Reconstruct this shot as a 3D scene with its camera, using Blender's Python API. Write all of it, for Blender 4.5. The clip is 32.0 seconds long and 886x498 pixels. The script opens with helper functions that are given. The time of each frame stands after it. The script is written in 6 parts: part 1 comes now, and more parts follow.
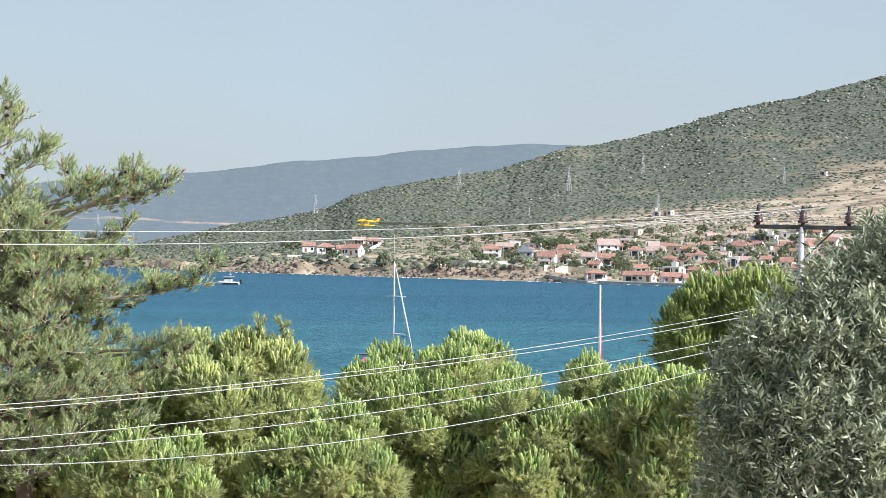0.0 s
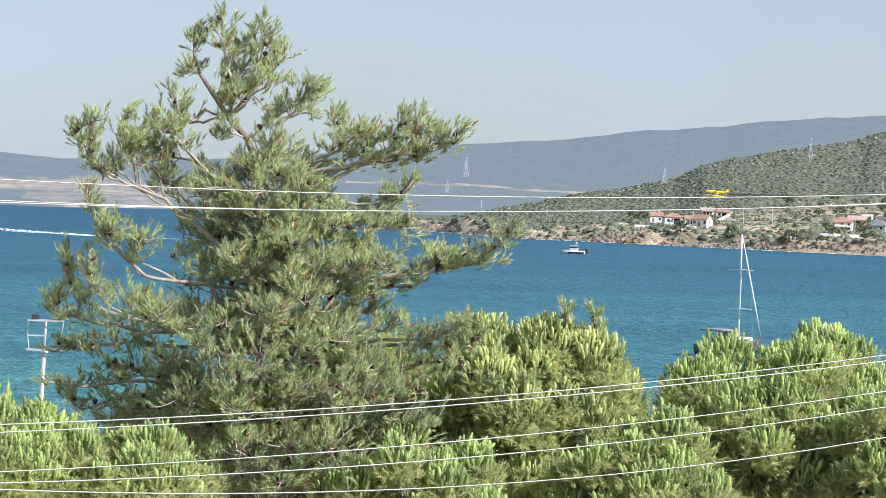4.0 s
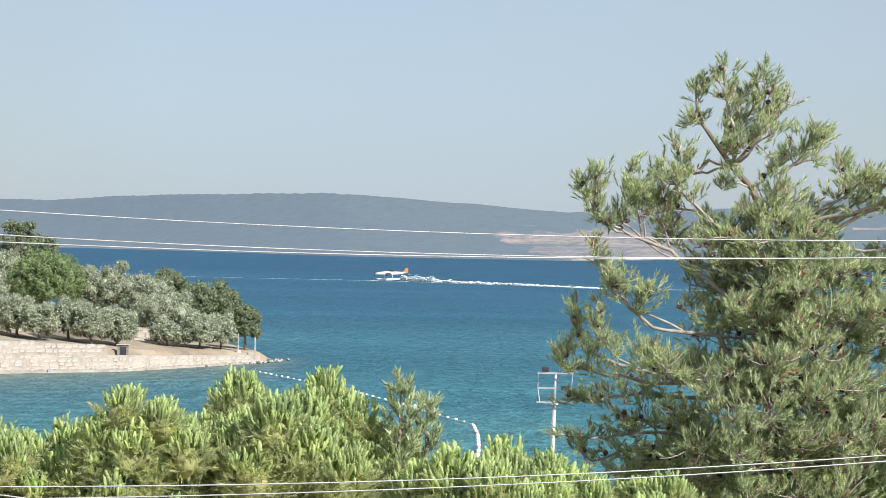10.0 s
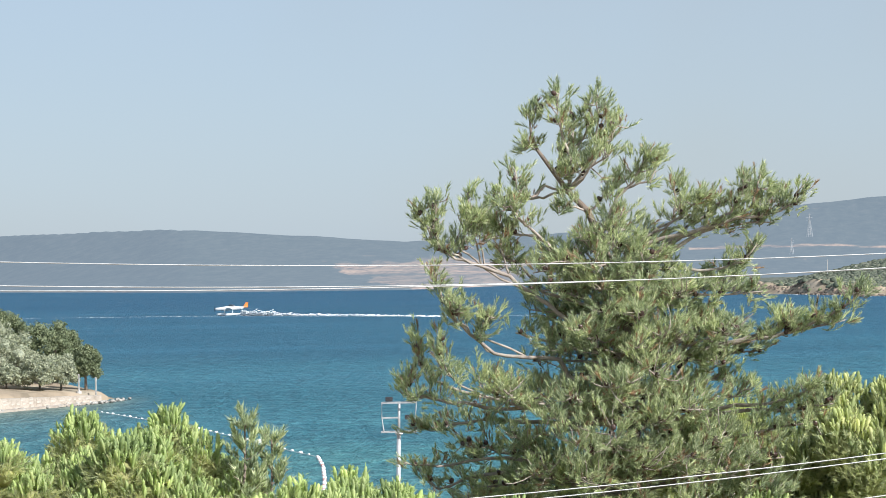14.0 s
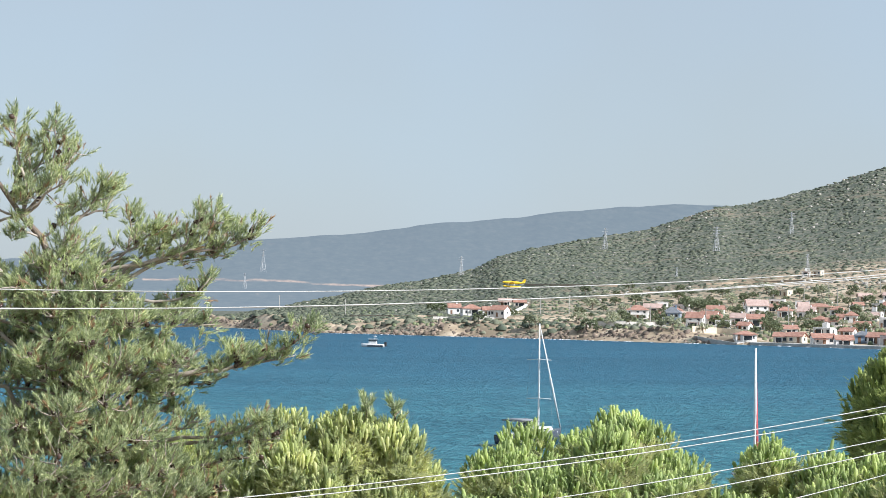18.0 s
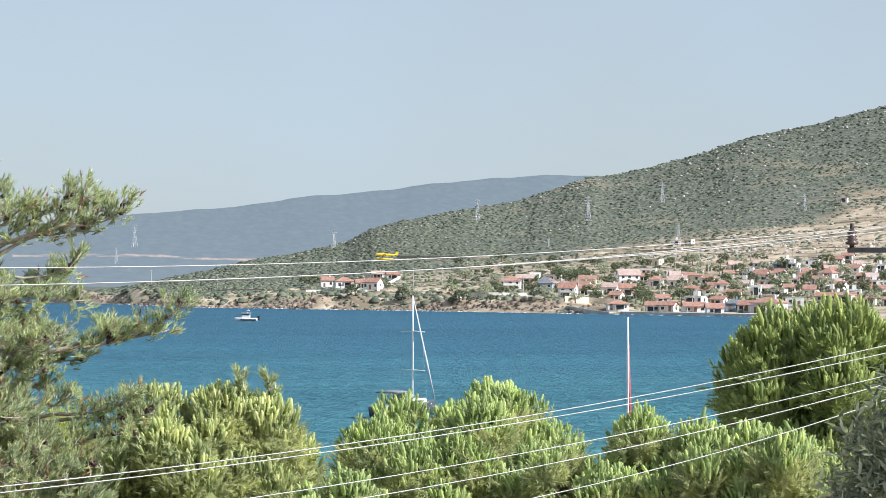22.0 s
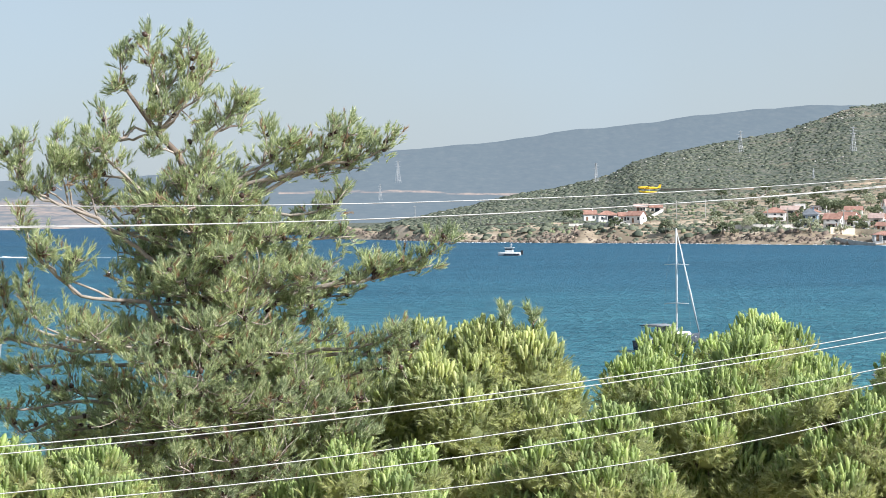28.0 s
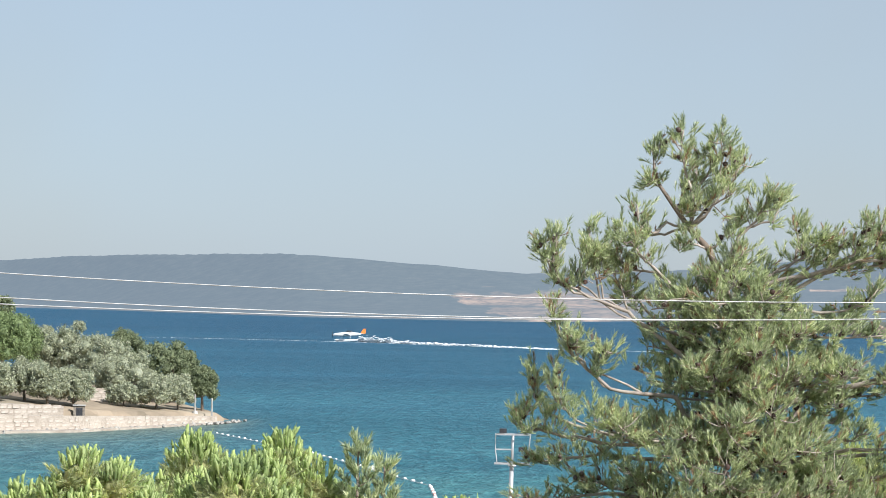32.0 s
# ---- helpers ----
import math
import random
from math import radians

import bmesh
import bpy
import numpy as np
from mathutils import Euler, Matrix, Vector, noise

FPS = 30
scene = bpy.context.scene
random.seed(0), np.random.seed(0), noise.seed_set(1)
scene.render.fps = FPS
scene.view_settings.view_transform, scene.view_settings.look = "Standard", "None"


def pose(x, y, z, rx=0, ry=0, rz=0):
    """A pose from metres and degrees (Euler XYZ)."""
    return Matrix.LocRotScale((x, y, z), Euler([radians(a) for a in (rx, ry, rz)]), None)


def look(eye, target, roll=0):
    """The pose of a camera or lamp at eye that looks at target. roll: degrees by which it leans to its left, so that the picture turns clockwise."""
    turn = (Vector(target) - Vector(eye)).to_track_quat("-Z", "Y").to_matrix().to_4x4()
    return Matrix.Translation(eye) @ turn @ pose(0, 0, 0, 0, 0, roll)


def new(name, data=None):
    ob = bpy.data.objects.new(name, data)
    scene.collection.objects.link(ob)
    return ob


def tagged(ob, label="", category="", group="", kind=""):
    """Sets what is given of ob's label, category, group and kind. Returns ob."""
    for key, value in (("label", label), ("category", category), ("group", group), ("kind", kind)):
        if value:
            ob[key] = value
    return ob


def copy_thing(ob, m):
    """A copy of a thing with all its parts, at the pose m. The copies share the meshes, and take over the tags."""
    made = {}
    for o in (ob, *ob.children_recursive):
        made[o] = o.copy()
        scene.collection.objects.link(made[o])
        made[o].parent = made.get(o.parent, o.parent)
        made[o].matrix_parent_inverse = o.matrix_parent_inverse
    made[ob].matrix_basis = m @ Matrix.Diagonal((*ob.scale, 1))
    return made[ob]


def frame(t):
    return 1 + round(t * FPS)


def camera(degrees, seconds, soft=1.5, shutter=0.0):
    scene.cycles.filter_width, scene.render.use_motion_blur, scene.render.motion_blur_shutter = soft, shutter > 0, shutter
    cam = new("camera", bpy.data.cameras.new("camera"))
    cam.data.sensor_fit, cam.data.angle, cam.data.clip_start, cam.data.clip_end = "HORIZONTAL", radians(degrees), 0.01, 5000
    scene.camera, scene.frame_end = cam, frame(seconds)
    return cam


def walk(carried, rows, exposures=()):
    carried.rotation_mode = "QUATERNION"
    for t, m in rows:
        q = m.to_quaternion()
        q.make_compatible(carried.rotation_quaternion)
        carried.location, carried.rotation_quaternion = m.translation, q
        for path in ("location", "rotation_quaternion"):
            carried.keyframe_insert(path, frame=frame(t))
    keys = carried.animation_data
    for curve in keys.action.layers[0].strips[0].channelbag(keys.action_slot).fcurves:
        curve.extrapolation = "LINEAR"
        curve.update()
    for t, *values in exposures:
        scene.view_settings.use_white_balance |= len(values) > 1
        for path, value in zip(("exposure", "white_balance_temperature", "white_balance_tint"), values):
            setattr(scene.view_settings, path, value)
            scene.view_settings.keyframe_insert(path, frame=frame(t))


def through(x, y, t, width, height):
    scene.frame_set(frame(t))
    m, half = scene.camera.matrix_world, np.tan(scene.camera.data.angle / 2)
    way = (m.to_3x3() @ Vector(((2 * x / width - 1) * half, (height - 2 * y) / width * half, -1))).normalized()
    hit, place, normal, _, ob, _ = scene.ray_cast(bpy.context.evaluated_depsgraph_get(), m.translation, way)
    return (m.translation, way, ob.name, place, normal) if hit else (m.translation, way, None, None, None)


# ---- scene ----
EYE = 14.0  # metres over the sea
cam = camera(20.0, 32.0, soft=0.8)
# seconds, bearing, tilt, lean (degrees), metres behind the standing place
ROWS = [
    (0.0, 8.670, -0.198, -1.015, 8.00),
    (0.5, 7.838, -0.267, -0.944, 5.80),
    (1.0, 6.948, -0.417, -0.886, 2.70),
    (1.5, 5.583, -0.541, -0.723, 0.35),
    (2.0, 4.199, -0.729, -0.865, 0.00),
    (2.5, 3.016, -0.776, -1.291, 0.00),
    (4.5, -0.310, -1.166, -1.893, 0.00),
    (5.0, -1.719, -1.084, -1.725, 0.00),
    (5.5, -2.681, -1.014, -1.476, 0.00),
    (6.0, -3.118, -0.933, -1.504, 0.00),
    (6.5, -4.006, -0.694, -1.636, 0.00),
    (7.0, -5.764, -0.573, -1.698, 0.00),
    (7.5, -8.124, -0.528, -1.273, 0.00),
    (8.0, -9.757, -0.418, -0.967, 0.00),
    (8.5, -10.659, -0.256, -0.641, 0.00),
    (9.0, -10.781, -0.205, -0.561, 0.00),
    (9.5, -10.757, -0.210, -0.528, 0.00),
    (10.0, -10.762, -0.199, -0.594, 0.00),
    (10.5, -10.795, -0.167, -0.539, 0.00),
    (11.0, -10.785, 0.053, -0.089, 0.00),
    (11.5, -10.625, 0.228, 0.181, 0.00),
    (12.0, -9.887, 0.622, 0.707, 0.00),
    (12.5, -8.161, 0.597, 1.052, 0.00),
    (13.0, -7.294, 0.490, 1.280, 0.00),
    (13.5, -7.128, 0.469, 1.282, 0.00),
    (14.0, -7.090, 0.476, 1.260, 0.00),
    (14.5, -7.340, 1.163, 1.036, 0.00),
    (16.5, -4.126, 0.754, 1.684, 0.00),
    (17.0, -0.091, 0.782, 1.122, 0.00),
    (17.5, 2.819, 0.947, -0.408, 0.00),
    (18.0, 5.308, 1.150, -0.833, 0.00),
    (18.5, 6.793, 1.118, -0.816, 0.00),
    (19.0, 7.543, 1.052, -0.694, 0.00),
    (19.5, 7.708, 1.029, -0.604, 0.00),
    (20.0, 7.985, 0.952, -0.469, 0.00),
    (20.5, 8.176, 0.894, -0.469, 0.00),
    (21.0, 8.176, 0.889, -0.412, 0.00),
    (21.5, 8.180, 0.785, -0.304, 0.00),
    (22.0, 8.220, 0.544, -0.167, 0.00),
    (22.5, 8.309, 0.352, 0.128, 0.00),
    (23.0, 8.386, 0.229, 0.267, 0.00),
    (23.5, 8.386, 0.210, 0.273, 0.00),
    (24.0, 8.383, 0.218, 0.331, 0.00),
    (24.5, 8.367, 0.210, 0.283, 0.00),
    (25.0, 7.675, 0.056, 0.455, 0.00),
    (25.5, 6.455, -0.361, 0.361, 0.00),
    (27.5, 3.663, -1.056, 0.561, 0.00),
    (28.0, 2.231, -0.947, 0.470, 0.00),
    (28.5, 0.791, -0.481, 0.330, 0.00),
    (29.0, -1.391, -0.023, 0.039, 0.00),
    (29.5, -3.930, -0.374, -0.236, 0.00),
    (30.0, -5.161, -0.489, -0.408, 0.00),
    (30.5, -6.655, 0.123, -0.655, 0.00),
    (31.0, -7.766, 0.893, -0.750, 0.00),
    (31.5, -8.851, 1.195, -0.751, 0.00),
    (32.0, -9.816, 1.202, -0.715, 0.00),
]


def row(t, az, el, lean, back):
    a = radians(az)
    return t, pose(-back * math.sin(a), -back * math.cos(a), EYE, 90 + el, 0, -az) @ pose(0, 0, 0, 0, 0, -lean)


walk(cam, [row(*r) for r in ROWS], [(0.0, 0.47, 6000, 10), (6.0, 0.46, 6000, 10), (9.0, 0.36, 6000, 10), (14.0, 0.36, 6000, 10), (17.0, 0.40, 6000, 10), (20.0, 0.45, 6000, 10), (25.0, 0.47, 6000, 10), (28.5, 0.44, 6000, 10), (30.5, 0.36, 6000, 10), (32.0, 0.34, 6000, 10)])

# ---- world and sun ----
SUN_AZ, SUN_EL = 123.0, 37.0
world = bpy.data.worlds.new("world")
scene.world = world
world.use_nodes = True
wn, wl = world.node_tree.nodes, world.node_tree.links
sky = wn.new("ShaderNodeTexSky")
sky.sky_type = "NISHITA"
sky.sun_disc = False
sky.sun_elevation, sky.sun_rotation = radians(SUN_EL), radians(SUN_AZ)
sky.altitude, sky.air_density, sky.dust_density, sky.ozone_density = 20, 1.0, 0.8, 2.0
background = wn["Background"]
background.inputs["Strength"].default_value = 0.10
# smoke haze veils the blue
haze = wn.new("ShaderNodeMix")
haze.data_type = "RGBA"
haze.inputs[0].default_value = 0.75
sky_way = wn.new("ShaderNodeTexCoord")
drift = wn.new("ShaderNodeTexNoise")
drift.inputs["Scale"].default_value, drift.inputs["Detail"].default_value = 4.5, 3.0
wl.new(sky_way.outputs["Generated"], drift.inputs["Vector"])
smoke = wn.new("ShaderNodeValToRGB")
smoke.color_ramp.elements[0].position, smoke.color_ramp.elements[0].color = 0.36, (0.402, 0.462, 0.515, 1)
smoke.color_ramp.elements[1].position, smoke.color_ramp.elements[1].color = 0.62, (0.395, 0.428, 0.447, 1)
wl.new(drift.outputs["Fac"], smoke.inputs["Fac"])
thick_smoke = wn.new("ShaderNodeVectorMath")
thick_smoke.operation = "SCALE"
thick_smoke.inputs["Scale"].default_value = 10.0
wl.new(smoke.outputs["Color"], thick_smoke.inputs[0])
wl.new(thick_smoke.outputs[0], haze.inputs[7])
wl.new(sky.outputs["Color"], haze.inputs[6])
wl.new(haze.outputs[2], background.inputs["Color"])

sun = new("sun", bpy.data.lights.new("sun", "SUN"))
sun.data.energy, sun.data.angle, sun.data.color = 5.7, radians(0.6), (1.0, 0.95, 0.88)
sa, se = radians(SUN_AZ), radians(SUN_EL)
sun.matrix_world = look((0, 0, 60), (-math.sin(sa) * math.cos(se), -math.cos(sa) * math.cos(se), 60 - math.sin(se)))


# ---- materials ----
def material(name, rough=0.8, metal=0.0, spec=0.5):
    m = bpy.data.materials.new(name)
    m.use_nodes = True
    b = m.node_tree.nodes["Principled BSDF"]
    b.inputs["Roughness"].default_value = rough
    b.inputs["Metallic"].default_value = metal
    b.inputs["Specular IOR Level"].default_value = spec
    return m, m.node_tree.nodes, m.node_tree.links, b


def rgb(c):
    return (c[0], c[1], c[2], 1.0)


def noise_node(n, l, coords, scale, detail=4.0, rough=0.55):
    t = n.new("ShaderNodeTexNoise")
    t.inputs["Scale"].default_value, t.inputs["Detail"].default_value, t.inputs["Roughness"].default_value = scale, detail, rough
    l.new(coords, t.inputs["Vector"])
    return t.outputs["Fac"]


def ramp_node(n, l, fac, stops):
    r = n.new("ShaderNodeValToRGB")
    while len(r.color_ramp.elements) < len(stops):
        r.color_ramp.elements.new(0.5)
    for e, (p, c) in zip(r.color_ramp.elements, stops):
        e.position, e.color = p, rgb(c)
    l.new(fac, r.inputs["Fac"])
    return r.outputs["Color"]


def mix_node(n, l, fac, a, b, how="MIX"):
    m = n.new("ShaderNodeMix")
    m.data_type, m.blend_type = "RGBA", how
    for sock, v in ((m.inputs[0], fac), (m.inputs[6], a), (m.inputs[7], b)):
        if isinstance(v, (int, float)):
            sock.default_value = v
        elif isinstance(v, tuple):
            sock.default_value = rgb(v)
        else:
            l.new(v, sock)
    return m.outputs[2]


def bump_node(n, l, b, height, strength, distance):
    u = n.new("ShaderNodeBump")
    u.inputs["Strength"].default_value, u.inputs["Distance"].default_value = strength, distance
    l.new(height, u.inputs["Height"])
    l.new(u.outputs["Normal"], b.inputs["Normal"])


def surface(name, c1, c2, scale, rough=0.8, metal=0.0, spec=0.4, fine=9.0, bump=0.3, depth=0.01, island=0.0):
    """Two tones at two scales with a fine relief; island: how far the pieces of one mesh differ."""
    m, n, l, b = material(name, rough, metal, spec)
    co = n.new("ShaderNodeTexCoord").outputs["Object"]
    big = noise_node(n, l, co, scale)
    small = noise_node(n, l, co, scale * fine, 5.0)
    col = mix_node(n, l, ramp_node(n, l, big, [(0.35, (0, 0, 0)), (0.65, (1, 1, 1))]), c1, c2)
    tone = n.new("ShaderNodeMix")
    tone.data_type, tone.blend_type = "RGBA", "MULTIPLY"
    tone.inputs[0].default_value = 1.0
    l.new(col, tone.inputs[6])
    l.new(ramp_node(n, l, small, [(0.3, (0.75, 0.75, 0.75)), (0.7, (1.1, 1.1, 1.1))]), tone.inputs[7])
    out = tone.outputs[2]
    if island:
        g = n.new("ShaderNodeNewGeometry")
        vary = ramp_node(n, l, g.outputs["Random Per Island"], [(0.0, (1 - island,) * 3), (1.0, (1 + island,) * 3)])
        out = mix_node(n, l, 1.0, out, vary, "MULTIPLY")
    l.new(out, b.inputs["Base Color"])
    if bump:
        bump_node(n, l, b, small, bump, depth)
    return m


def foliage(name, c1, c2, c3, rough=0.5, through=0.25):
    """Leaves and needles: three greens by the clump, with light coming through."""
    m, n, l, b = material(name, rough, 0.0, 0.35)
    g = n.new("ShaderNodeNewGeometry")
    co = n.new("ShaderNodeTexCoord").outputs["Object"]
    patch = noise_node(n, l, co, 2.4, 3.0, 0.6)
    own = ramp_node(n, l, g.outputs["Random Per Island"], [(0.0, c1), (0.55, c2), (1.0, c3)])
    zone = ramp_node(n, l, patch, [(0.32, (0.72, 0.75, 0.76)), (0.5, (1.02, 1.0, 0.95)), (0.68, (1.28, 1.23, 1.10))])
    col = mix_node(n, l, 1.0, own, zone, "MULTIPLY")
    l.new(col, b.inputs["Base Color"])
    t = n.new("ShaderNodeBsdfTranslucent")
    l.new(col, t.inputs["Color"])
    mx = n.new("ShaderNodeMixShader")
    mx.inputs[0].default_value = through
    l.new(b.outputs[0], mx.inputs[1])
    l.new(t.outputs[0], mx.inputs[2])
    l.new(mx.outputs[0], n["Material Output"].inputs["Surface"])
    return m


def ground_material():
    """Dry grass, bare earth and low scrub."""
    m, n, l, b = material("dry_ground", 0.95, 0.0, 0.1)
    co = n.new("ShaderNodeTexCoord").outputs["Object"]
    big = noise_node(n, l, co, 0.012, 5.0, 0.6)
    mid = noise_node(n, l, co, 0.07, 5.0, 0.6)
    fine = noise_node(n, l, co, 0.16, 6.0, 0.72)
    dry = ramp_node(n, l, mid, [(0.38, (0.20, 0.165, 0.12)), (0.5, (0.35, 0.28, 0.20)), (0.63, (0.50, 0.415, 0.315))])
    scrub = ramp_node(n, l, fine, [(0.36, (0.065, 0.082, 0.064)), (0.52, (0.118, 0.128, 0.102)), (0.68, (0.25, 0.225, 0.185))])
    g = n.new("ShaderNodeAttribute")
    g.attribute_name = "scrub"
    add = n.new("ShaderNodeMath")
    add.operation = "ADD"
    l.new(g.outputs["Fac"], add.inputs[0])
    l.new(big, add.inputs[1])
    add2 = n.new("ShaderNodeMath")
    add2.operation = "ADD"
    l.new(add.outputs[0], add2.inputs[0])
    l.new(mid, add2.inputs[1])
    f2 = n.new("ShaderNodeMapRange")
    f2.inputs["From Min"].default_value, f2.inputs["From Max"].default_value = 1.2, 1.45
    l.new(add2.outputs[0], f2.inputs["Value"])
    l.new(mix_node(n, l, f2.outputs[0], dry, scrub), b.inputs["Base Color"])
    bump_node(n, l, b, fine, 0.5, 0.4)
    return m


def far_material():
    """Wooded hills kilometres off with a bare ochre flank, hazed blue by emission."""
    m, n, l, b = material("haze_glow_hills", 1.0, 0.0, 0.0)
    co = n.new("ShaderNodeTexCoord").outputs["Object"]
    big = noise_node(n, l, co, 0.004, 6.0, 0.65)
    mp = n.new("ShaderNodeMapping")
    mp.inputs["Scale"].default_value = (1.0, 0.30, 1.0)
    l.new(co, mp.inputs["Vector"])
    fine = noise_node(n, l, mp.outputs[0], 0.085, 5.0, 0.75)
    green = ramp_node(n, l, fine, [(0.32, (0.042, 0.054, 0.049)), (0.52, (0.055, 0.067, 0.058)), (0.74, (0.080, 0.086, 0.074))])
    bare = ramp_node(n, l, fine, [(0.36, (0.08, 0.07, 0.055)), (0.48, (0.22, 0.155, 0.105)), (0.66, (0.38, 0.26, 0.17))])
    g = n.new("ShaderNodeAttribute")
    g.attribute_name = "bare"
    add = n.new("ShaderNodeMath")
    add.operation = "ADD"
    l.new(g.outputs["Fac"], add.inputs[0])
    l.new(big, add.inputs[1])
    f2 = n.new("ShaderNodeMapRange")
    f2.inputs["From Min"].default_value, f2.inputs["From Max"].default_value = 0.80, 1.02
    l.new(add.outputs[0], f2.inputs["Value"])
    l.new(mix_node(n, l, f2.outputs[0], green, bare), b.inputs["Base Color"])
    # pale blue emission stands in for the air's haze over the hills
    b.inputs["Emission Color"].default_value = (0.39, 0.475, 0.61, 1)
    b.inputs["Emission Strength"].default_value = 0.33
    return m


def sea_material():
    m, n, l, b = material("sea_water", 0.45, 0.0, 0.08)
    co = n.new("ShaderNodeTexCoord").outputs["Object"]
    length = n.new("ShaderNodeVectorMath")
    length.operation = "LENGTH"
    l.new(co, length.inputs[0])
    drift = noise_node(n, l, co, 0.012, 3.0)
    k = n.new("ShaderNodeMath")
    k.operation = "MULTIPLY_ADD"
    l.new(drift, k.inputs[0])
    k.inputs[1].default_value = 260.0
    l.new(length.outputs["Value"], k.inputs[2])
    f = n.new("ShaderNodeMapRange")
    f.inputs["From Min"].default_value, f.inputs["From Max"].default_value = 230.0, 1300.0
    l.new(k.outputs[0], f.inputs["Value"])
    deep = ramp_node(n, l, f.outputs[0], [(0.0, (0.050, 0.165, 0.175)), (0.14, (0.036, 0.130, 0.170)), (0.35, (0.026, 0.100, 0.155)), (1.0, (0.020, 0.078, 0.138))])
    mp = n.new("ShaderNodeMapping")
    mp.inputs["Scale"].default_value = (1.25, 0.95, 1.0)
    mp.inputs["Rotation"].default_value = (0, 0, 0.0)
    l.new(co, mp.inputs["Vector"])
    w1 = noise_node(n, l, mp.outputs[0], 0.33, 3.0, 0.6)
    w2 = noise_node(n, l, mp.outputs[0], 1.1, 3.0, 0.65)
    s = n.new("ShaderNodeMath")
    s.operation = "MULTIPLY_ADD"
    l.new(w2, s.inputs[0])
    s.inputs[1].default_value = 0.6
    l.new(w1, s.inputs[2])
    # wave light put into the colour: crests brightened, troughs darkened
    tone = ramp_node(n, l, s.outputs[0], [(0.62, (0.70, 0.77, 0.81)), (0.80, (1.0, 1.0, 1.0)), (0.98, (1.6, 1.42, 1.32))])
    # broad wind streaks: their lighter and darker sheen also put into the colour
    gust_map = n.new("ShaderNodeMapping")
    gust_map.inputs["Scale"].default_value = (0.25, 1.0, 1.0)
    l.new(co, gust_map.inputs["Vector"])
    gust = noise_node(n, l, gust_map.outputs[0], 0.02, 4.0, 0.6)
    deep = mix_node(n, l, 1.0, deep, ramp_node(n, l, gust, [(0.35, (0.80, 0.86, 0.89)), (0.65, (1.25, 1.17, 1.13))]), "MULTIPLY")
    bed = n.new("ShaderNodeAttribute")
    bed.attribute_name = "shallow"
    deep = mix_node(n, l, bed.outputs["Fac"], deep, (0.17, 0.20, 0.15))
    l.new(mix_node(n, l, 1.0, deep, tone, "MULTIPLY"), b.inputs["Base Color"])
    b.inputs["IOR"].default_value = 1.33
    bump_node(n, l, b, s.outputs[0], 1.0, 1.0)
    return m


SEA, GROUND, FAR = sea_material(), ground_material(), far_material()
BARK = surface("pine_bark", (0.17, 0.13, 0.10), (0.32, 0.26, 0.21), 3.0, 0.9, bump=0.8, depth=0.02)
LIMBBARK = surface("pale_pine_limb", (0.30, 0.25, 0.21), (0.50, 0.43, 0.37), 4.0, 0.9, bump=0.6, depth=0.01)
GREYBARK = surface("olive_bark", (0.16, 0.13, 0.10), (0.30, 0.26, 0.21), 3.0, 0.9, bump=0.8, depth=0.02)
NEEDLE = foliage("pine_needles", (0.29, 0.38, 0.155), (0.48, 0.59, 0.245), (0.64, 0.72, 0.35), 0.6, 0.5)
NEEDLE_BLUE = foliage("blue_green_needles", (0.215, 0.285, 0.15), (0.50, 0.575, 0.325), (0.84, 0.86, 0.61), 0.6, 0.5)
# a darker green, deepened to put the pine's shaded flank into the colour
NEEDLE_SHADED = foliage("dark_shaded_needles", (0.22, 0.29, 0.10), (0.37, 0.45, 0.16), (0.54, 0.59, 0.24), 0.6, 0.5)
NEEDLE_SIDE = foliage("olive_pine_needles", (0.38, 0.43, 0.21), (0.58, 0.62, 0.32), (0.76, 0.76, 0.47), 0.6, 0.6)
DEAD_NEEDLE = foliage("dead_brown_needles", (0.28, 0.18, 0.11), (0.40, 0.28, 0.18), (0.50, 0.38, 0.25), 0.8, 0.3)
# packed inside of the pine crowns, duller and darker than the shoots
INNER_NEEDLE = foliage("inner_needles", (0.28, 0.32, 0.13), (0.38, 0.41, 0.17), (0.45, 0.44, 0.21), 0.8, 0.4)
OLIVE = foliage("olive_leaves", (0.14, 0.17, 0.11), (0.31, 0.345, 0.235), (0.64, 0.67, 0.53), 0.4, 0.3)
OLIVE_FAR = foliage("far_olive_leaves", (0.29, 0.32, 0.225), (0.39, 0.42, 0.30), (0.52, 0.54, 0.41), 0.6, 0.35)
HEAD_PINE = foliage("headland_pine_leaves", (0.15, 0.185, 0.11), (0.21, 0.25, 0.14), (0.28, 0.315, 0.18), 0.6, 0.3)
PINE_FAR = foliage("far_pine_leaves", (0.11, 0.14, 0.08), (0.16, 0.19, 0.11), (0.22, 0.25, 0.15), 0.6, 0.25)
# green lifted and greyed towards blue: the slope's haze put into the colour
HAZED_SCRUB = foliage("hazed_maquis_scrub", (0.10, 0.125, 0.096), (0.155, 0.178, 0.132), (0.24, 0.25, 0.19), 0.8, 0.3)
ROCK = surface("grey_rock", (0.30, 0.28, 0.25), (0.48, 0.45, 0.40), 0.4, 0.9, bump=0.8, depth=0.2, island=0.2)
COASTROCK = surface("brown_coast_rock", (0.14, 0.11, 0.09), (0.27, 0.21, 0.16), 0.3, 0.95, bump=0.8, depth=0.2, island=0.3)
STONE = surface("pale_limestone", (0.42, 0.36, 0.30), (0.60, 0.53, 0.45), 0.35, 0.9, bump=0.6, depth=0.05, island=0.18)
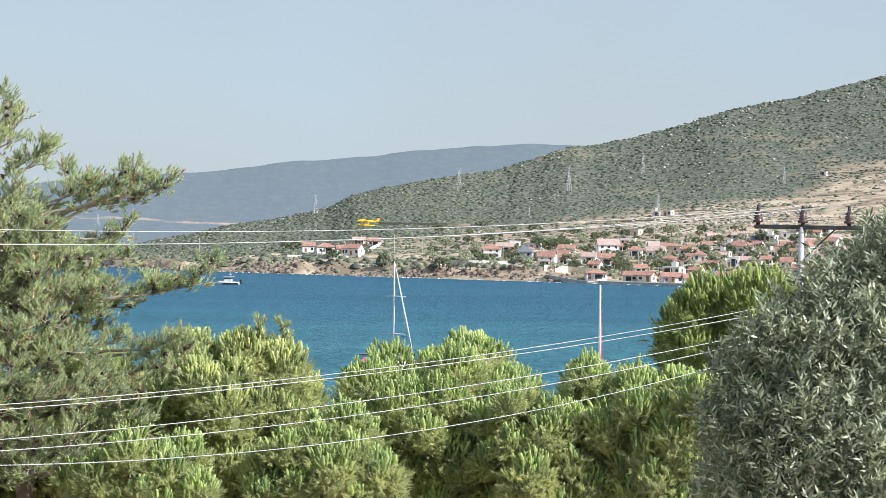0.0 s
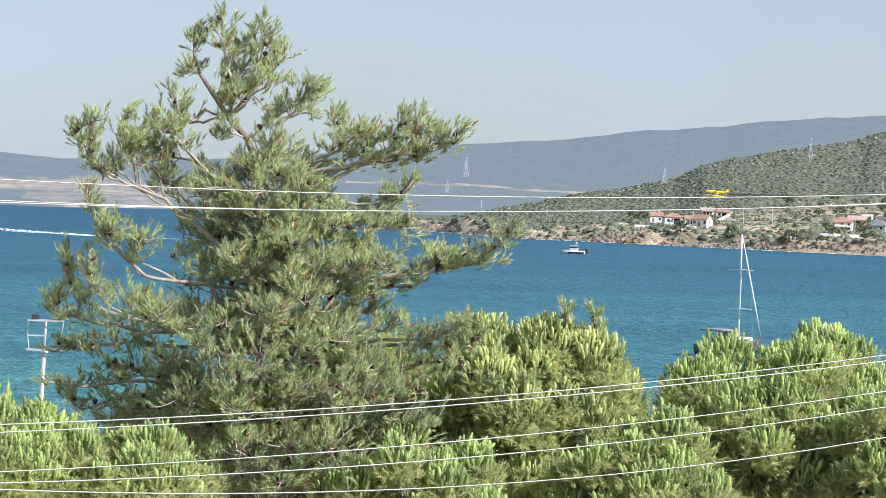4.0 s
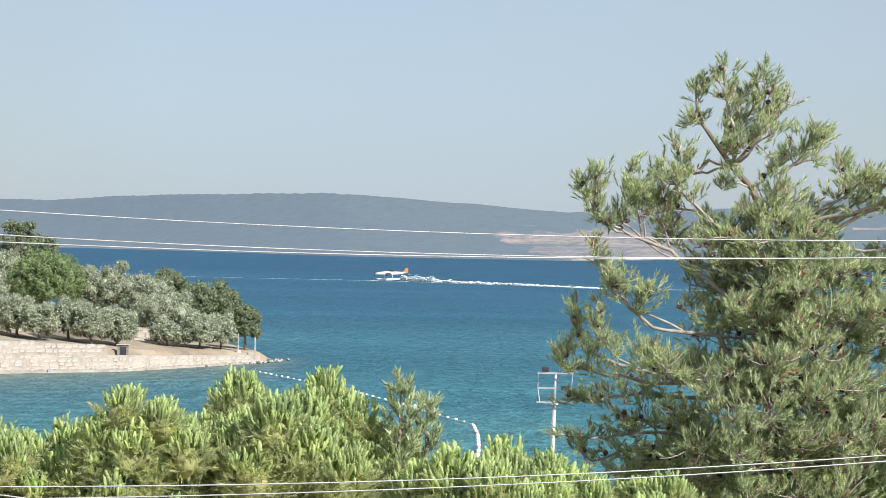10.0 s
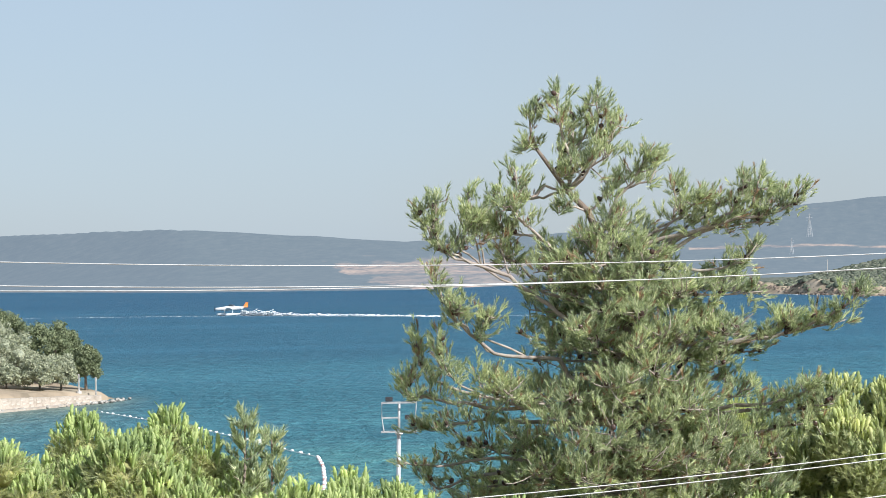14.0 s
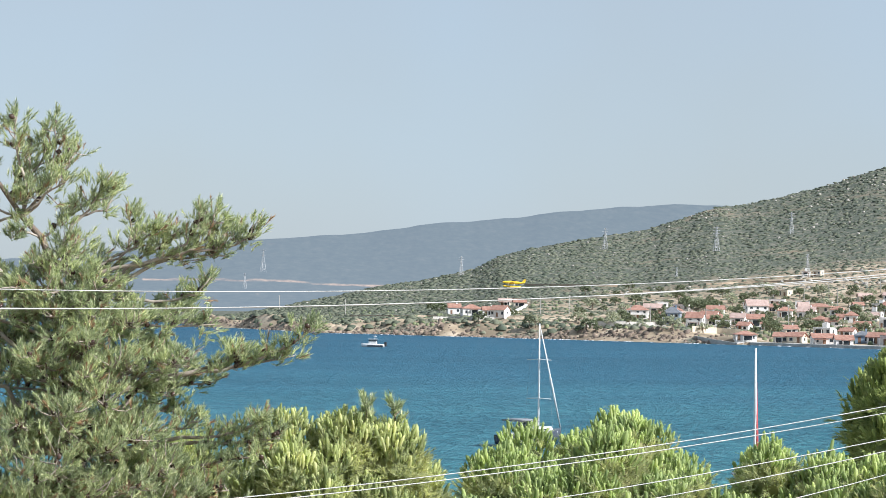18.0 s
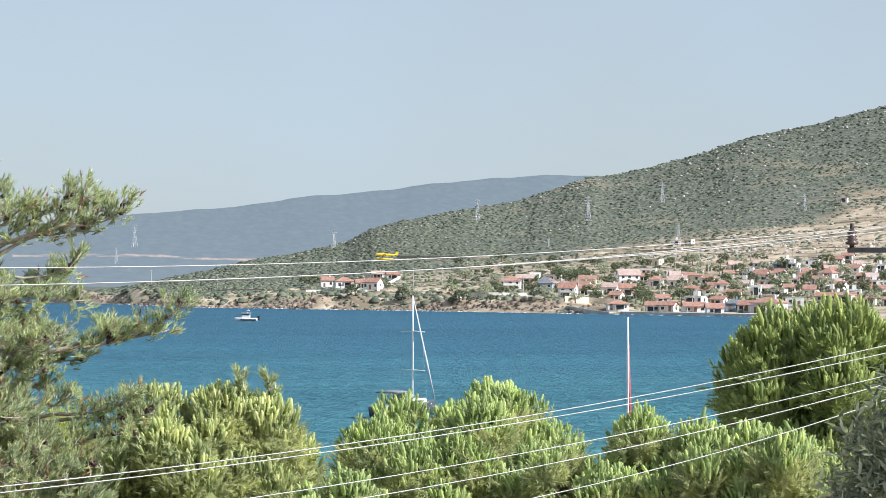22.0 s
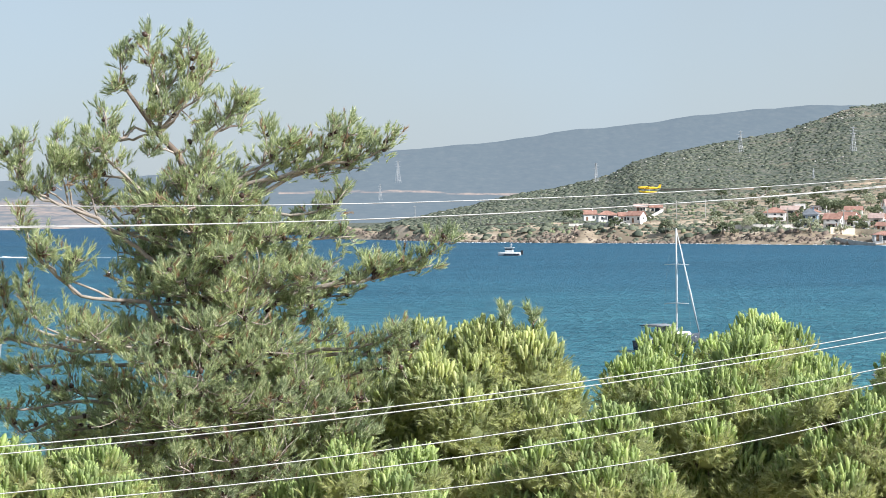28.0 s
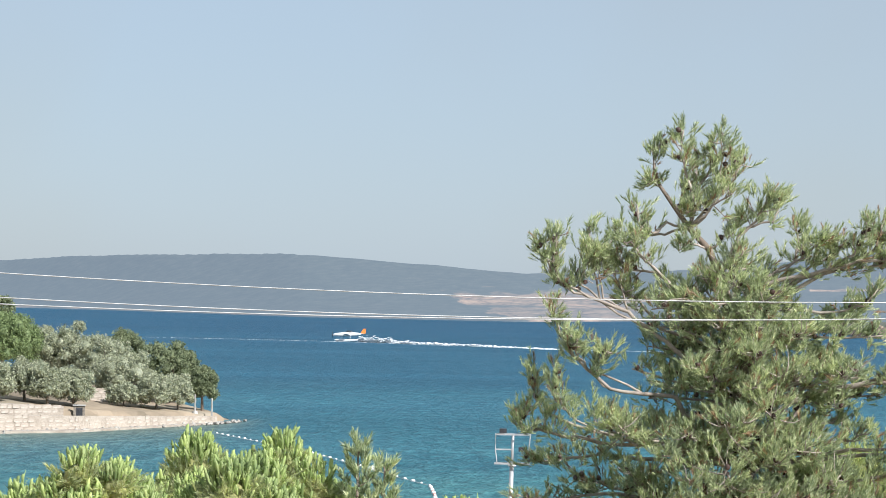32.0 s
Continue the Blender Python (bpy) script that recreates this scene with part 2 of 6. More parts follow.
MORTAR = surface("wall_mortar", (0.34, 0.29, 0.235), (0.48, 0.42, 0.35), 0.6, 0.95, bump=0.5, depth=0.03)
WHITEWASH = surface("white_plaster", (0.74, 0.72, 0.69), (0.84, 0.82, 0.80), 0.5, 0.85, bump=0.2)
PINKWASH = surface("pink_plaster", (0.66, 0.50, 0.46), (0.74, 0.60, 0.55), 0.5, 0.85, bump=0.2)
BEIGEWASH = surface("beige_plaster", (0.62, 0.54, 0.42), (0.70, 0.63, 0.51), 0.5, 0.85, bump=0.2)
BLUEWASH = surface("blue_grey_plaster", (0.20, 0.28, 0.38), (0.28, 0.36, 0.46), 0.5, 0.85, bump=0.2)
TILE = surface("red_roof_tiles", (0.29, 0.15, 0.11), (0.43, 0.25, 0.195), 0.8, 0.85, bump=0.6, depth=0.05, island=0.12)
PINKTILE = surface("faded_roof_tiles", (0.40, 0.285, 0.25), (0.50, 0.38, 0.335), 0.8, 0.85, bump=0.6, depth=0.05)
SLATE = surface("blue_grey_roof", (0.13, 0.145, 0.165), (0.20, 0.215, 0.24), 0.8, 0.8, bump=0.5, depth=0.04)
EARTH = surface("pale_road_earth", (0.34, 0.27, 0.20), (0.50, 0.41, 0.31), 0.15, 0.95, bump=0.6, depth=0.1)
CONCRETE = surface("concrete", (0.42, 0.40, 0.37), (0.55, 0.53, 0.49), 0.8, 0.9, bump=0.4)
GLASS = surface("window_glass", (0.03, 0.04, 0.05), (0.05, 0.06, 0.07), 1.0, 0.15, spec=0.6, bump=0.0)
STEEL = surface("galvanised_steel", (0.44, 0.45, 0.46), (0.56, 0.57, 0.58), 4.0, 0.45, 0.4, bump=0.2)
PAINTED = surface("white_painted_steel", (0.72, 0.72, 0.72), (0.80, 0.80, 0.80), 4.0, 0.4, bump=0.1)
WIRE = surface("pale_cable_sheath", (0.36, 0.36, 0.35), (0.46, 0.46, 0.45), 2.0, 0.4, 0.2, spec=0.5, bump=0.1)
DARK = surface("dark_metal", (0.035, 0.035, 0.04), (0.06, 0.06, 0.065), 5.0, 0.5, 0.2, bump=0.2)
PORCELAIN = surface("brown_glazed_porcelain", (0.06, 0.035, 0.03), (0.10, 0.06, 0.05), 8.0, 0.2, spec=0.6, bump=0.05)


# ---- building helpers ----
def place(az, el, d):
    """The point d metres off (along the ground), at that bearing and height in degrees, from the standing place."""
    a = radians(az)
    return Vector((d * math.sin(a), d * math.cos(a), EYE + d * math.tan(radians(el))))


def link_mesh(name, me, mats, parent=None, label=""):
    ob = new(name, me)
    for m in mats:
        me.materials.append(m)
    if parent is not None:
        ob.parent = parent
    if label:
        ob["label"] = label
    return ob


def part(name, bm, mat, parent=None, label="", smooth=False):
    me = bpy.data.meshes.new(name)
    if smooth:
        for f in bm.faces:
            f.smooth = True
    bm.to_mesh(me)
    bm.free()
    return link_mesh(name, me, [mat], parent, label)


def raw_mesh(name, verts, faces, smooth=False):
    """A mesh from arrays: verts (n, 3), faces (m, 3) or (m, 4)."""
    me = bpy.data.meshes.new(name)
    m, k = faces.shape
    me.vertices.add(len(verts))
    me.vertices.foreach_set("co", np.ascontiguousarray(verts, dtype=np.float32).ravel())
    me.loops.add(m * k)
    me.loops.foreach_set("vertex_index", np.ascontiguousarray(faces, dtype=np.int32).ravel())
    me.polygons.add(m)
    me.polygons.foreach_set("loop_start", np.arange(0, m * k, k, dtype=np.int32))
    if smooth:
        me.polygons.foreach_set("use_smooth", np.ones(m, dtype=bool))
    me.update(calc_edges=True)
    return me


def thing(name, label, category, at=(0, 0, 0), rz=0.0, group="", kind=""):
    ob = new(name)
    ob.empty_display_size = 0.3
    ob.matrix_basis = pose(*at, 0, 0, rz)
    return tagged(ob, label, category, group, kind)


def box(bm, x0, x1, y0, y1, z0, z1):
    v = [bm.verts.new(p) for p in ((x0, y0, z0), (x1, y0, z0), (x1, y1, z0), (x0, y1, z0), (x0, y0, z1), (x1, y0, z1), (x1, y1, z1), (x0, y1, z1))]
    for q in ((0, 3, 2, 1), (4, 5, 6, 7), (0, 1, 5, 4), (1, 2, 6, 5), (2, 3, 7, 6), (3, 0, 4, 7)):
        bm.faces.new([v[i] for i in q])
    return bm


def bbox(x0, x1, y0, y1, z0, z1):
    return box(bmesh.new(), x0, x1, y0, y1, z0, z1)


def rings(bm, centres, radii, n=8, cap=True):
    """A tube through the centres, as thick as the radii say."""
    loops = []
    for i, (c, r) in enumerate(zip(centres, radii)):
        c = Vector(c)
        ahead = Vector(centres[min(i + 1, len(centres) - 1)]) - Vector(centres[max(i - 1, 0)])
        q = ahead.normalized().to_track_quat("Z", "Y")
        loops.append([bm.verts.new(c + q @ Vector((r * math.cos(2 * math.pi * k / n), r * math.sin(2 * math.pi * k / n), 0))) for k in range(n)])
    for a, b in zip(loops, loops[1:]):
        for k in range(n):
            bm.faces.new((a[k], a[(k + 1) % n], b[(k + 1) % n], b[k]))
    if cap:
        bm.faces.new(loops[0][::-1])
        bm.faces.new(loops[-1])
    return bm


def lattice(ix, iy, seed):
    h = (ix * 374761393 + iy * 668265263 + seed * 974711) & 0x7FFFFFFF
    h = ((h ^ (h >> 13)) * 1274126177) & 0x7FFFFFFF
    return ((h ^ (h >> 16)) & 0xFFFF) / 65535.0


def waves(x, y, size, octaves=4, seed=1):
    """Smooth noise over the plan, about -1 to 1."""
    out, amp, total = 0.0, 1.0, 0.0
    for o in range(octaves):
        u, v = x / size, y / size
        iu, iv = np.floor(u).astype(np.int64), np.floor(v).astype(np.int64)
        fu, fv = u - iu, v - iv
        fu, fv = fu * fu * (3 - 2 * fu), fv * fv * (3 - 2 * fv)
        s = seed + 17 * o
        a = lattice(iu, iv, s) * (1 - fu) + lattice(iu + 1, iv, s) * fu
        b = lattice(iu, iv + 1, s) * (1 - fu) + lattice(iu + 1, iv + 1, s) * fu
        out = out + amp * ((a * (1 - fv) + b * fv) * 2 - 1)
        total += amp
        amp *= 0.5
        size = size / 2
    return out / total


# ---- the land ----
def shore_far(az):
    """Where the opposite coast begins."""
    return np.interp(az, [-6, -3, -1.5, 0, 2.5, 6, 10, 15, 21, 40], [1900, 1650, 1400, 1150, 1005, 950, 892, 825, 775, 700])


def crest_angle(az):
    return np.interp(az, [-4, -1.5, 0.1, 0.9, 2.4, 3.5, 4.7, 6.0, 6.6, 7.3, 8.6, 9.9, 11.5, 12.2, 13.7, 15.1, 16.8, 18.3, 19.4, 20.3, 21.3, 24, 30, 40],
                     [-0.8, -0.62, -0.5, -0.36, -0.06, 0.22, 0.40, 0.68, 1.0, 1.2, 1.45, 1.66, 2.16, 2.25, 2.62, 3.08, 3.42, 3.82, 4.12, 4.40, 4.42, 4.1, 3.2, 1.8])


def crest_far(az):
    return np.interp(az, [-4, 0, 6, 12, 20, 40], [1950, 1500, 1700, 1900, 2050, 2100])


def hill(az, d):
    """Height of the opposite slope."""
    x, y = d * np.sin(np.radians(az)), d * np.cos(np.radians(az))
    ds, dr = shore_far(az) + 20 * waves(x, y, 60, 4, 5) * np.interp(az, [10, 13], [1, 0.25]), crest_far(az)
    s = (d - ds) / (dr - ds)
    e0 = -np.degrees(np.arctan(EYE / ds))
    e1 = crest_angle(az) + 0.035 * waves(az * 40, d * 0 + 3, 30, 4, 9)
    sc = np.clip(s, 0, 1)
    shape = 0.62 * sc + 0.38 * sc ** 1.7
    z = EYE + d * np.tan(np.radians(e0 + (e1 - e0) * shape))
    bluff = np.interp(az, [-4, 3, 7, 9, 12, 14, 40], [3.0, 4.5, 4.0, 3.5, 2.0, 1.0, 1.0])
    bluff = bluff * (1 + 0.7 * waves(x, y, 45, 3, 15) + 0.75 * waves(x, y, 13, 2, 63))
    z = z + bluff * np.clip((d - ds) / 14, 0, 1) * np.exp(-np.clip(d - ds - 30, 0, None) / 130)
    z = z + np.clip((d - ds) / 60, 0, 1) * (2.6 * waves(x, y, 110, 4, 3) * (0.3 + sc) * (1 - sc ** 4) + 0.7 * waves(x, y, 22, 3, 8) * (1 - sc ** 4))
    z = np.where(s > 1, EYE + dr * np.tan(np.radians(e1)) - (d - dr) * 0.04, z)
    return np.where(d < ds, np.maximum((d - ds) * 0.25, -4.0), np.maximum(z, 0.25))


def headland(az, d):
    """The low wooded point on the near side of the bay."""
    front = np.interp(az, [-60, -30, -21, -18, -15, -14.6], [225, 238, 261, 266, 283, 290])
    back = np.interp(az, [-60, -30, -21, -17, -15, -14.6], [430, 400, 352, 330, 300, 292])
    top = np.interp(az, [-60, -30, -21, -18, -15, -14.6, -14.3], [9.0, 5.0, 3.0, 1.9, 0.95, 0.5, 0.1])
    x, y = d * np.sin(np.radians(az)), d * np.cos(np.radians(az))
    inner = np.clip((d - front - 1.2) / 1.5, 0, 1) * np.clip((back - d) / 8.0, 0, 1)
    z = inner * (top + np.clip((d - front) / 40, 0, 1) * np.interp(az, [-21, -18, -15], [1.5, 1.2, 0.4])) + inner * 0.15 * waves(x, y, 6, 3, 4)
    return np.where((az < -14.35) & (inner > 0), z, -4.0)


def near_slope(az, d):
    """The slope from the house down to the near shore."""
    x, y = d * np.sin(np.radians(az)), d * np.cos(np.radians(az))
    z = np.interp(d, [0, 8, 20, 60, 110, 126, 150], [8.6, 8.5, 8.2, 5.6, 1.2, 0.1, -3.5])
    return z + 0.25 * waves(x, y, 9, 3, 2) * np.clip(d / 15, 0, 1)


def land(az, d):
    az, d = np.broadcast_arrays(np.asarray(az, float), np.asarray(d, float))
    h = np.full(az.shape, -4.0)
    h = np.where(d < 150, near_slope(az, d), h)
    h = np.where((d > 200) & (d < 440) & (az < -14), headland(az, d), h)
    h = np.where((d > 650) & (az > -4.5) & (az < 42), hill(az, d), h)
    return h


def stand(az, el):
    """The spot on the opposite slope that is seen at that bearing and height."""
    d = np.linspace(shore_far(az) + 6, crest_far(az) - 5, 900)
    seen = np.degrees(np.arctan((land(np.full_like(d, az), d) - EYE) / d))
    k = int(np.argmax(seen >= el)) if (seen >= el).any() else len(d) - 1
    return d[k], Vector((d[k] * math.sin(radians(az)), d[k] * math.cos(radians(az)), float(land(az, d[k]))))


def scrub_cover(az, d):
    """How far the evergreen scrub covers the slope (0 to 1): thick above a line that climbs to the right of the bay, open dry land below."""
    x, y = d * np.sin(np.radians(az)), d * np.cos(np.radians(az))
    s = (d - shore_far(az)) / (crest_far(az) - shore_far(az))
    line = np.interp(az, [0, 4, 6, 7.3, 10, 12.5, 13.4, 14.5, 16.2, 17.3, 22], [0.2, 0.22, 0.30, 0.46, 0.47, 0.44, 0.50, 0.57, 0.61, 0.68, 0.70])
    return 1 / (1 + np.exp(-(s - line + 0.13 * waves(x, y, 150, 4, 31)) * 20))


def polar_sheet(name, azs, ds, fn):
    A, D = np.meshgrid(azs, ds)
    Z = fn(A, D)
    verts = np.stack([D * np.sin(np.radians(A)), D * np.cos(np.radians(A)), Z], -1).reshape(-1, 3)
    nr, na = A.shape
    i = np.arange(nr - 1)[:, None] * na + np.arange(na - 1)[None, :]
    faces = np.stack([i, i + 1, i + na + 1, i + na], -1).reshape(-1, 4)[:, ::-1]
    return raw_mesh(name, verts, faces, True), A.ravel(), D.ravel()


AZS = np.concatenate([np.arange(-180, -26, 6), np.arange(-26, 26, 0.15), np.arange(26, 180, 6), [180.0]])
DS = np.concatenate([np.linspace(0.02, 30, 14), np.linspace(34, 152, 34), [200], np.linspace(230, 356, 60), [380, 410, 440, 460, 600], np.linspace(690, 1240, 120),
                     np.linspace(1252, 2200, 80), [2300, 2600, 3200, 4000, 4980]])
me, A, D = polar_sheet("ground", AZS, DS, land)
X, Y = D * np.sin(np.radians(A)), D * np.cos(np.radians(A))
scrub = np.where(D > 650, -0.02 + 0.62 * scrub_cover(A, D), 0.15)
scrub = scrub + 0.6 * np.exp(-np.clip(D - shore_far(A), 0, None) / 28) * np.clip(waves(X, Y, 20, 3, 64) + 0.35, 0, 1) * (D > 650) * (A < 12)
scrub = scrub - np.clip(waves(X, Y, 140, 3, 48) - 0.12, 0, 1) * np.interp(A, [6, 12, 18], [0.2, 0.5, 0.9]) * (D > 1250)
me.attributes.new("scrub", "FLOAT", "POINT").data.foreach_set("value", scrub.astype(np.float32))
ground = tagged(link_mesh("ground", me, [GROUND]), "dry tan hillside and coast with patches of scrub", "ground", kind="structure")


def far_crest(az):
    return np.interp(az, [-60, -30, -20.8, -19.7, -18.3, -16.4, -14.4, -13.2, -11.7, -9.9, -8, -5, -2, 0.7, 2.2, 3.5, 4.7, 6, 7.3, 9, 10.7, 11.5, 14, 25, 60],
                     [0.6, 0.9, 0.84, 0.82, 0.94, 1.0, 1.05, 1.05, 0.96, 0.82, 0.67, 0.74, 1.0, 1.26, 1.40, 1.50, 1.69, 1.82, 1.95, 2.15, 2.26, 2.24, 2.1, 1.4, 1.0])


def far_land(az, d):
    ds = np.interp(az, [-60, -21, -16, -13, -8, -4, 0, 25, 60], [3900, 3500, 2500, 2050, 1830, 2150, 2350, 2500, 2600])
    dr = ds + np.interp(az, [-21, -8, 0, 10], [900, 1300, 1200, 1400])
    x, y = d * np.sin(np.radians(az)), d * np.cos(np.radians(az))
    s = (d - ds) / (dr - ds)
    e0 = -np.degrees(np.arctan(EYE / ds))
    e1 = far_crest(az) + 0.03 * waves(az * 40, d * 0 + 9, 30, 6, 21)
    sc = np.clip(s, 0, 1)
    z = EYE + d * np.tan(np.radians(e0 + (e1 - e0) * (0.55 * sc + 0.45 * sc ** 1.5))) + 6 * np.clip(s * 12, 0, 1) * waves(x, y, 260, 4, 12) * (1 - sc)
    z = np.where(s > 1, EYE + dr * np.tan(np.radians(e1)) - (d - dr) * 0.03, z)
    return np.where(s < 0, -4.0, np.maximum(z, 1.0))


FAR_AZ = np.concatenate([np.arange(-60, -22, 1.0), np.arange(-22, 14, 0.07), np.arange(14, 60.1, 1.0)])
me, A, D = polar_sheet("backdrop_hills", FAR_AZ, np.concatenate([np.linspace(1800, 2500, 70), np.linspace(2520, 4960, 70)]), far_land)
rise = np.degrees(np.arctan((far_land(A, D) - EYE) / D))
edge = np.interp(rise, [-0.42, -0.33, -0.14, -0.04, 0.14, 0.34, 0.42], [-8.0, -8.66, -9.17, -9.56, -9.95, -10.2, -10.8]) + 0.5 * waves(A * 30, rise * 120, 12, 3, 44)
bare = 0.40 * np.clip((A - edge) * 4.0, 0, 1) * np.clip((-4.5 - A) * 1.0, 0, 1) * np.clip((0.50 - rise + 0.25 * waves(A * 30, rise * 60, 14, 3, 45)) * 3.5, 0, 1)
bare = bare + 0.3 * np.exp(-((rise - np.interp(A, [-21, -13, -8], [-0.2, -0.36, -0.42])) / 0.05) ** 2) * (A < -6)
bare = bare + 0.62 * np.exp(-((rise - np.interp(A, [-1.5, 1, 3, 5.0], [0.36, 0.38, 0.30, 0.26]) - 0.02 * waves(A * 30, A * 0, 20, 3, 46)) / 0.035) ** 2) * (A > -1.5) * (A < 5.0)
bare = bare + 0.22 * np.clip(waves(A * 40, rise * 200, 22, 3, 47) - 0.28, 0, 1) * 3 * (A > -3)
me.attributes.new("bare", "FLOAT", "POINT").data.foreach_set("value", bare.astype(np.float32))
tagged(link_mesh("backdrop_hills", me, [FAR]), "distant wooded hills with a bare ochre flank, hazed by a blue glow", "hills", kind="structure")

WATER_AZ = np.concatenate([np.arange(-180, -30, 3.0), np.arange(-30, -10, 0.25), np.arange(-10, 180.1, 2.0)])
me, A, D = polar_sheet("water", WATER_AZ, np.concatenate([np.linspace(100, 225, 6), np.linspace(232, 300, 40), np.linspace(320, 1000, 22), np.linspace(1100, 4990, 20)]), lambda a, d: d * 0.0)
X, Y = D * np.sin(np.radians(A)), D * np.cos(np.radians(A))
off = np.interp(A, [-26, -21, -18, -15, -14.3, -13.6], [245.5, 259.5, 264.4, 281.0, 288, 296]) - D
shallow = np.where(A < -13.6, np.interp(A, [-15, -14.3, -13.6], [0.75, 0.4, 0.0]) * np.exp(-np.abs(off) / np.where(off > 0, 24.0, 5.0)), 0) + 0.16 * np.clip(waves(X, Y, 60, 3, 61) + 0.1, 0, 1) * (D < 420) * (A < 0)
me.attributes.new("shallow", "FLOAT", "POINT").data.foreach_set("value", shallow.astype(np.float32))
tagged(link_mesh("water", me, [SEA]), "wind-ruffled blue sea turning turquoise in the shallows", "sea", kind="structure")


# ---- many small pieces in one mesh ----
def unit_frames(axis):
    """For unit vectors (n, 3): the matrices that turn z onto them, with a chance spin."""
    n = len(axis)
    ref = np.where(np.abs(axis[:, 2:3]) < 0.9, np.array([[0.0, 0, 1]]), np.array([[1.0, 0, 0]]))
    u = np.cross(ref, axis)
    u /= np.linalg.norm(u, axis=1, keepdims=True) + 1e-9
    v = np.cross(axis, u)
    a = np.random.rand(n, 1) * 2 * np.pi
    u2, v2 = u * np.cos(a) + v * np.sin(a), v * np.cos(a) - u * np.sin(a)
    return np.stack([u2, v2, axis], -1)


def strew(name, protos, points, axes, sizes, mats, parent=None, label="", smooth=False):
    """One mesh of many copies of the small shapes in protos (verts, faces), z along the axes."""
    points, axes, sizes = np.asarray(points, float), np.asarray(axes, float), np.asarray(sizes, float)
    if sizes.ndim == 1:
        sizes = np.repeat(sizes[:, None], 3, 1)
    which = np.random.randint(0, len(protos), len(points))
    V, F, base = [], [], 0
    for k, (pv, pf) in enumerate(protos):
        sel = which == k
        if not sel.any():
            continue
        M = unit_frames(axes[sel])
        q = pv[None] * sizes[sel][:, None, :]
        w = np.einsum("nij,nkj->nki", M, q) + points[sel][:, None]
        V.append(w.reshape(-1, 3))
        F.append((pf[None] + (np.arange(sel.sum()) * len(pv))[:, None, None] + base).reshape(-1, pf.shape[1]))
        base += sel.sum() * len(pv)
    return link_mesh(name, raw_mesh(name, np.concatenate(V), np.concatenate(F), smooth), mats, parent, label)


def leaf_proto(leaves, seed, long=0.5, wide=0.12):
    """A twig with slim leaves, one unit long."""
    r = np.random.RandomState(seed)
    V, F = [], []
    for i in range(leaves):
        h = (i + r.rand()) / leaves
        a = r.rand() * 2 * np.pi
        d = np.array([np.cos(a), np.sin(a), 0.5 + 0.6 * r.rand()])
        d *= long / np.linalg.norm(d)
        side = np.cross(d, r.randn(3))
        side *= wide * 0.5 / np.linalg.norm(side)
        p = np.array([0, 0, h])
        k = len(V)
        V += [p, p + d * 0.45 + side, p + d, p + d * 0.45 - side]
        F += [(k, k + 1, k + 2, k + 3)]
    return np.array(V), np.array(F)


def clump_proto(seed, rough=0.3):
    """A lumpy low clump, about one unit wide."""
    bm = bmesh.new()
    bmesh.ops.create_icosphere(bm, subdivisions=1, radius=0.5)
    r = np.random.RandomState(seed)
    V = np.array([v.co[:] for v in bm.verts]) * (1 + rough * r.randn(len(bm.verts), 1))
    V[:, 2] = V[:, 2] * 0.8 + 0.25
    F = np.array([[v.index for v in f.verts] for f in bm.faces])
    bm.free()
    return V, F


def brush_proto(seed):
    """A loose brush of long fine needles round a thin twig, one unit long."""
    r = np.random.RandomState(seed)
    V, F = [], []
    for m in range(3):
        a = 2.1 * m
        V.append(np.array([0.035 * np.cos(a), 0.035 * np.sin(a), 0.0]))
    V.append(np.array([0.0, 0.0, 0.9]))
    F += [(0, 1, 3), (1, 2, 3), (2, 0, 3)]
    for i in range(16):
        a, h = r.rand() * 2 * np.pi, 0.75 * r.rand()
        tip = np.array([np.cos(a) * 0.75, np.sin(a) * 0.75, 0.8 + 0.7 * r.rand()])
        tip *= 0.46 * (0.7 + 0.5 * r.rand()) / np.linalg.norm(tip)
        side = np.array([-np.sin(a), np.cos(a), 0.2]) * 0.040
        base, k = np.array([0, 0, h]), len(V)
        V += [base - side, base + side, base + tip]
        F.append((k, k + 1, k + 2))
    return np.array(V), np.array(F)


def candle_proto(seed):
    """An upright shoot one unit long: a stout blunt finger of packed needles, ragged at the edge."""
    r = np.random.RandomState(seed)
    V, F = [], []
    lean = 0.14 * r.randn(2)
    for z, q in ((0.0, 0.07), (0.35, 0.115), (0.82, 0.10)):
        for m in range(4):
            a = 2 * np.pi * (m + 0.5 * (z > 0.5)) / 4 + 0.4 * r.rand()
            k = q * (0.75 + 0.5 * r.rand())
            V.append(np.array([k * np.cos(a) + lean[0] * z * z, k * np.sin(a) + lean[1] * z * z, z + 0.16 * (r.rand() - 0.5)]))
    V.append(np.array([lean[0], lean[1], 0.97]))
    for j in (0, 4):
        for m in range(4):
            p, q = j + m, j + (m + 1) % 4
            F += [(p, q, p + 4), (q, q + 4, p + 4)]
    for m in range(4):
        F.append((8 + m, 8 + (m + 1) % 4, 12))
    for i in range(9):
        a, h = r.rand() * 2 * np.pi, 0.05 + 0.85 * r.rand()
        out = 0.15 + 0.20 * r.rand()
        base, side = np.array([0.09 * np.cos(a), 0.09 * np.sin(a), h]), np.array([-np.sin(a), np.cos(a), 0.3]) * 0.035
        k = len(V)
        V += [base - side, base + side, base + np.array([np.cos(a) * out, np.sin(a) * out, 0.25 * r.rand() + 0.1])]
        F.append((k, k + 1, k + 2))
    return np.array(V), np.array(F)


TUFTS = [brush_proto(s) for s in range(8)]
CANDLES = [candle_proto(20 + s) for s in range(8)]
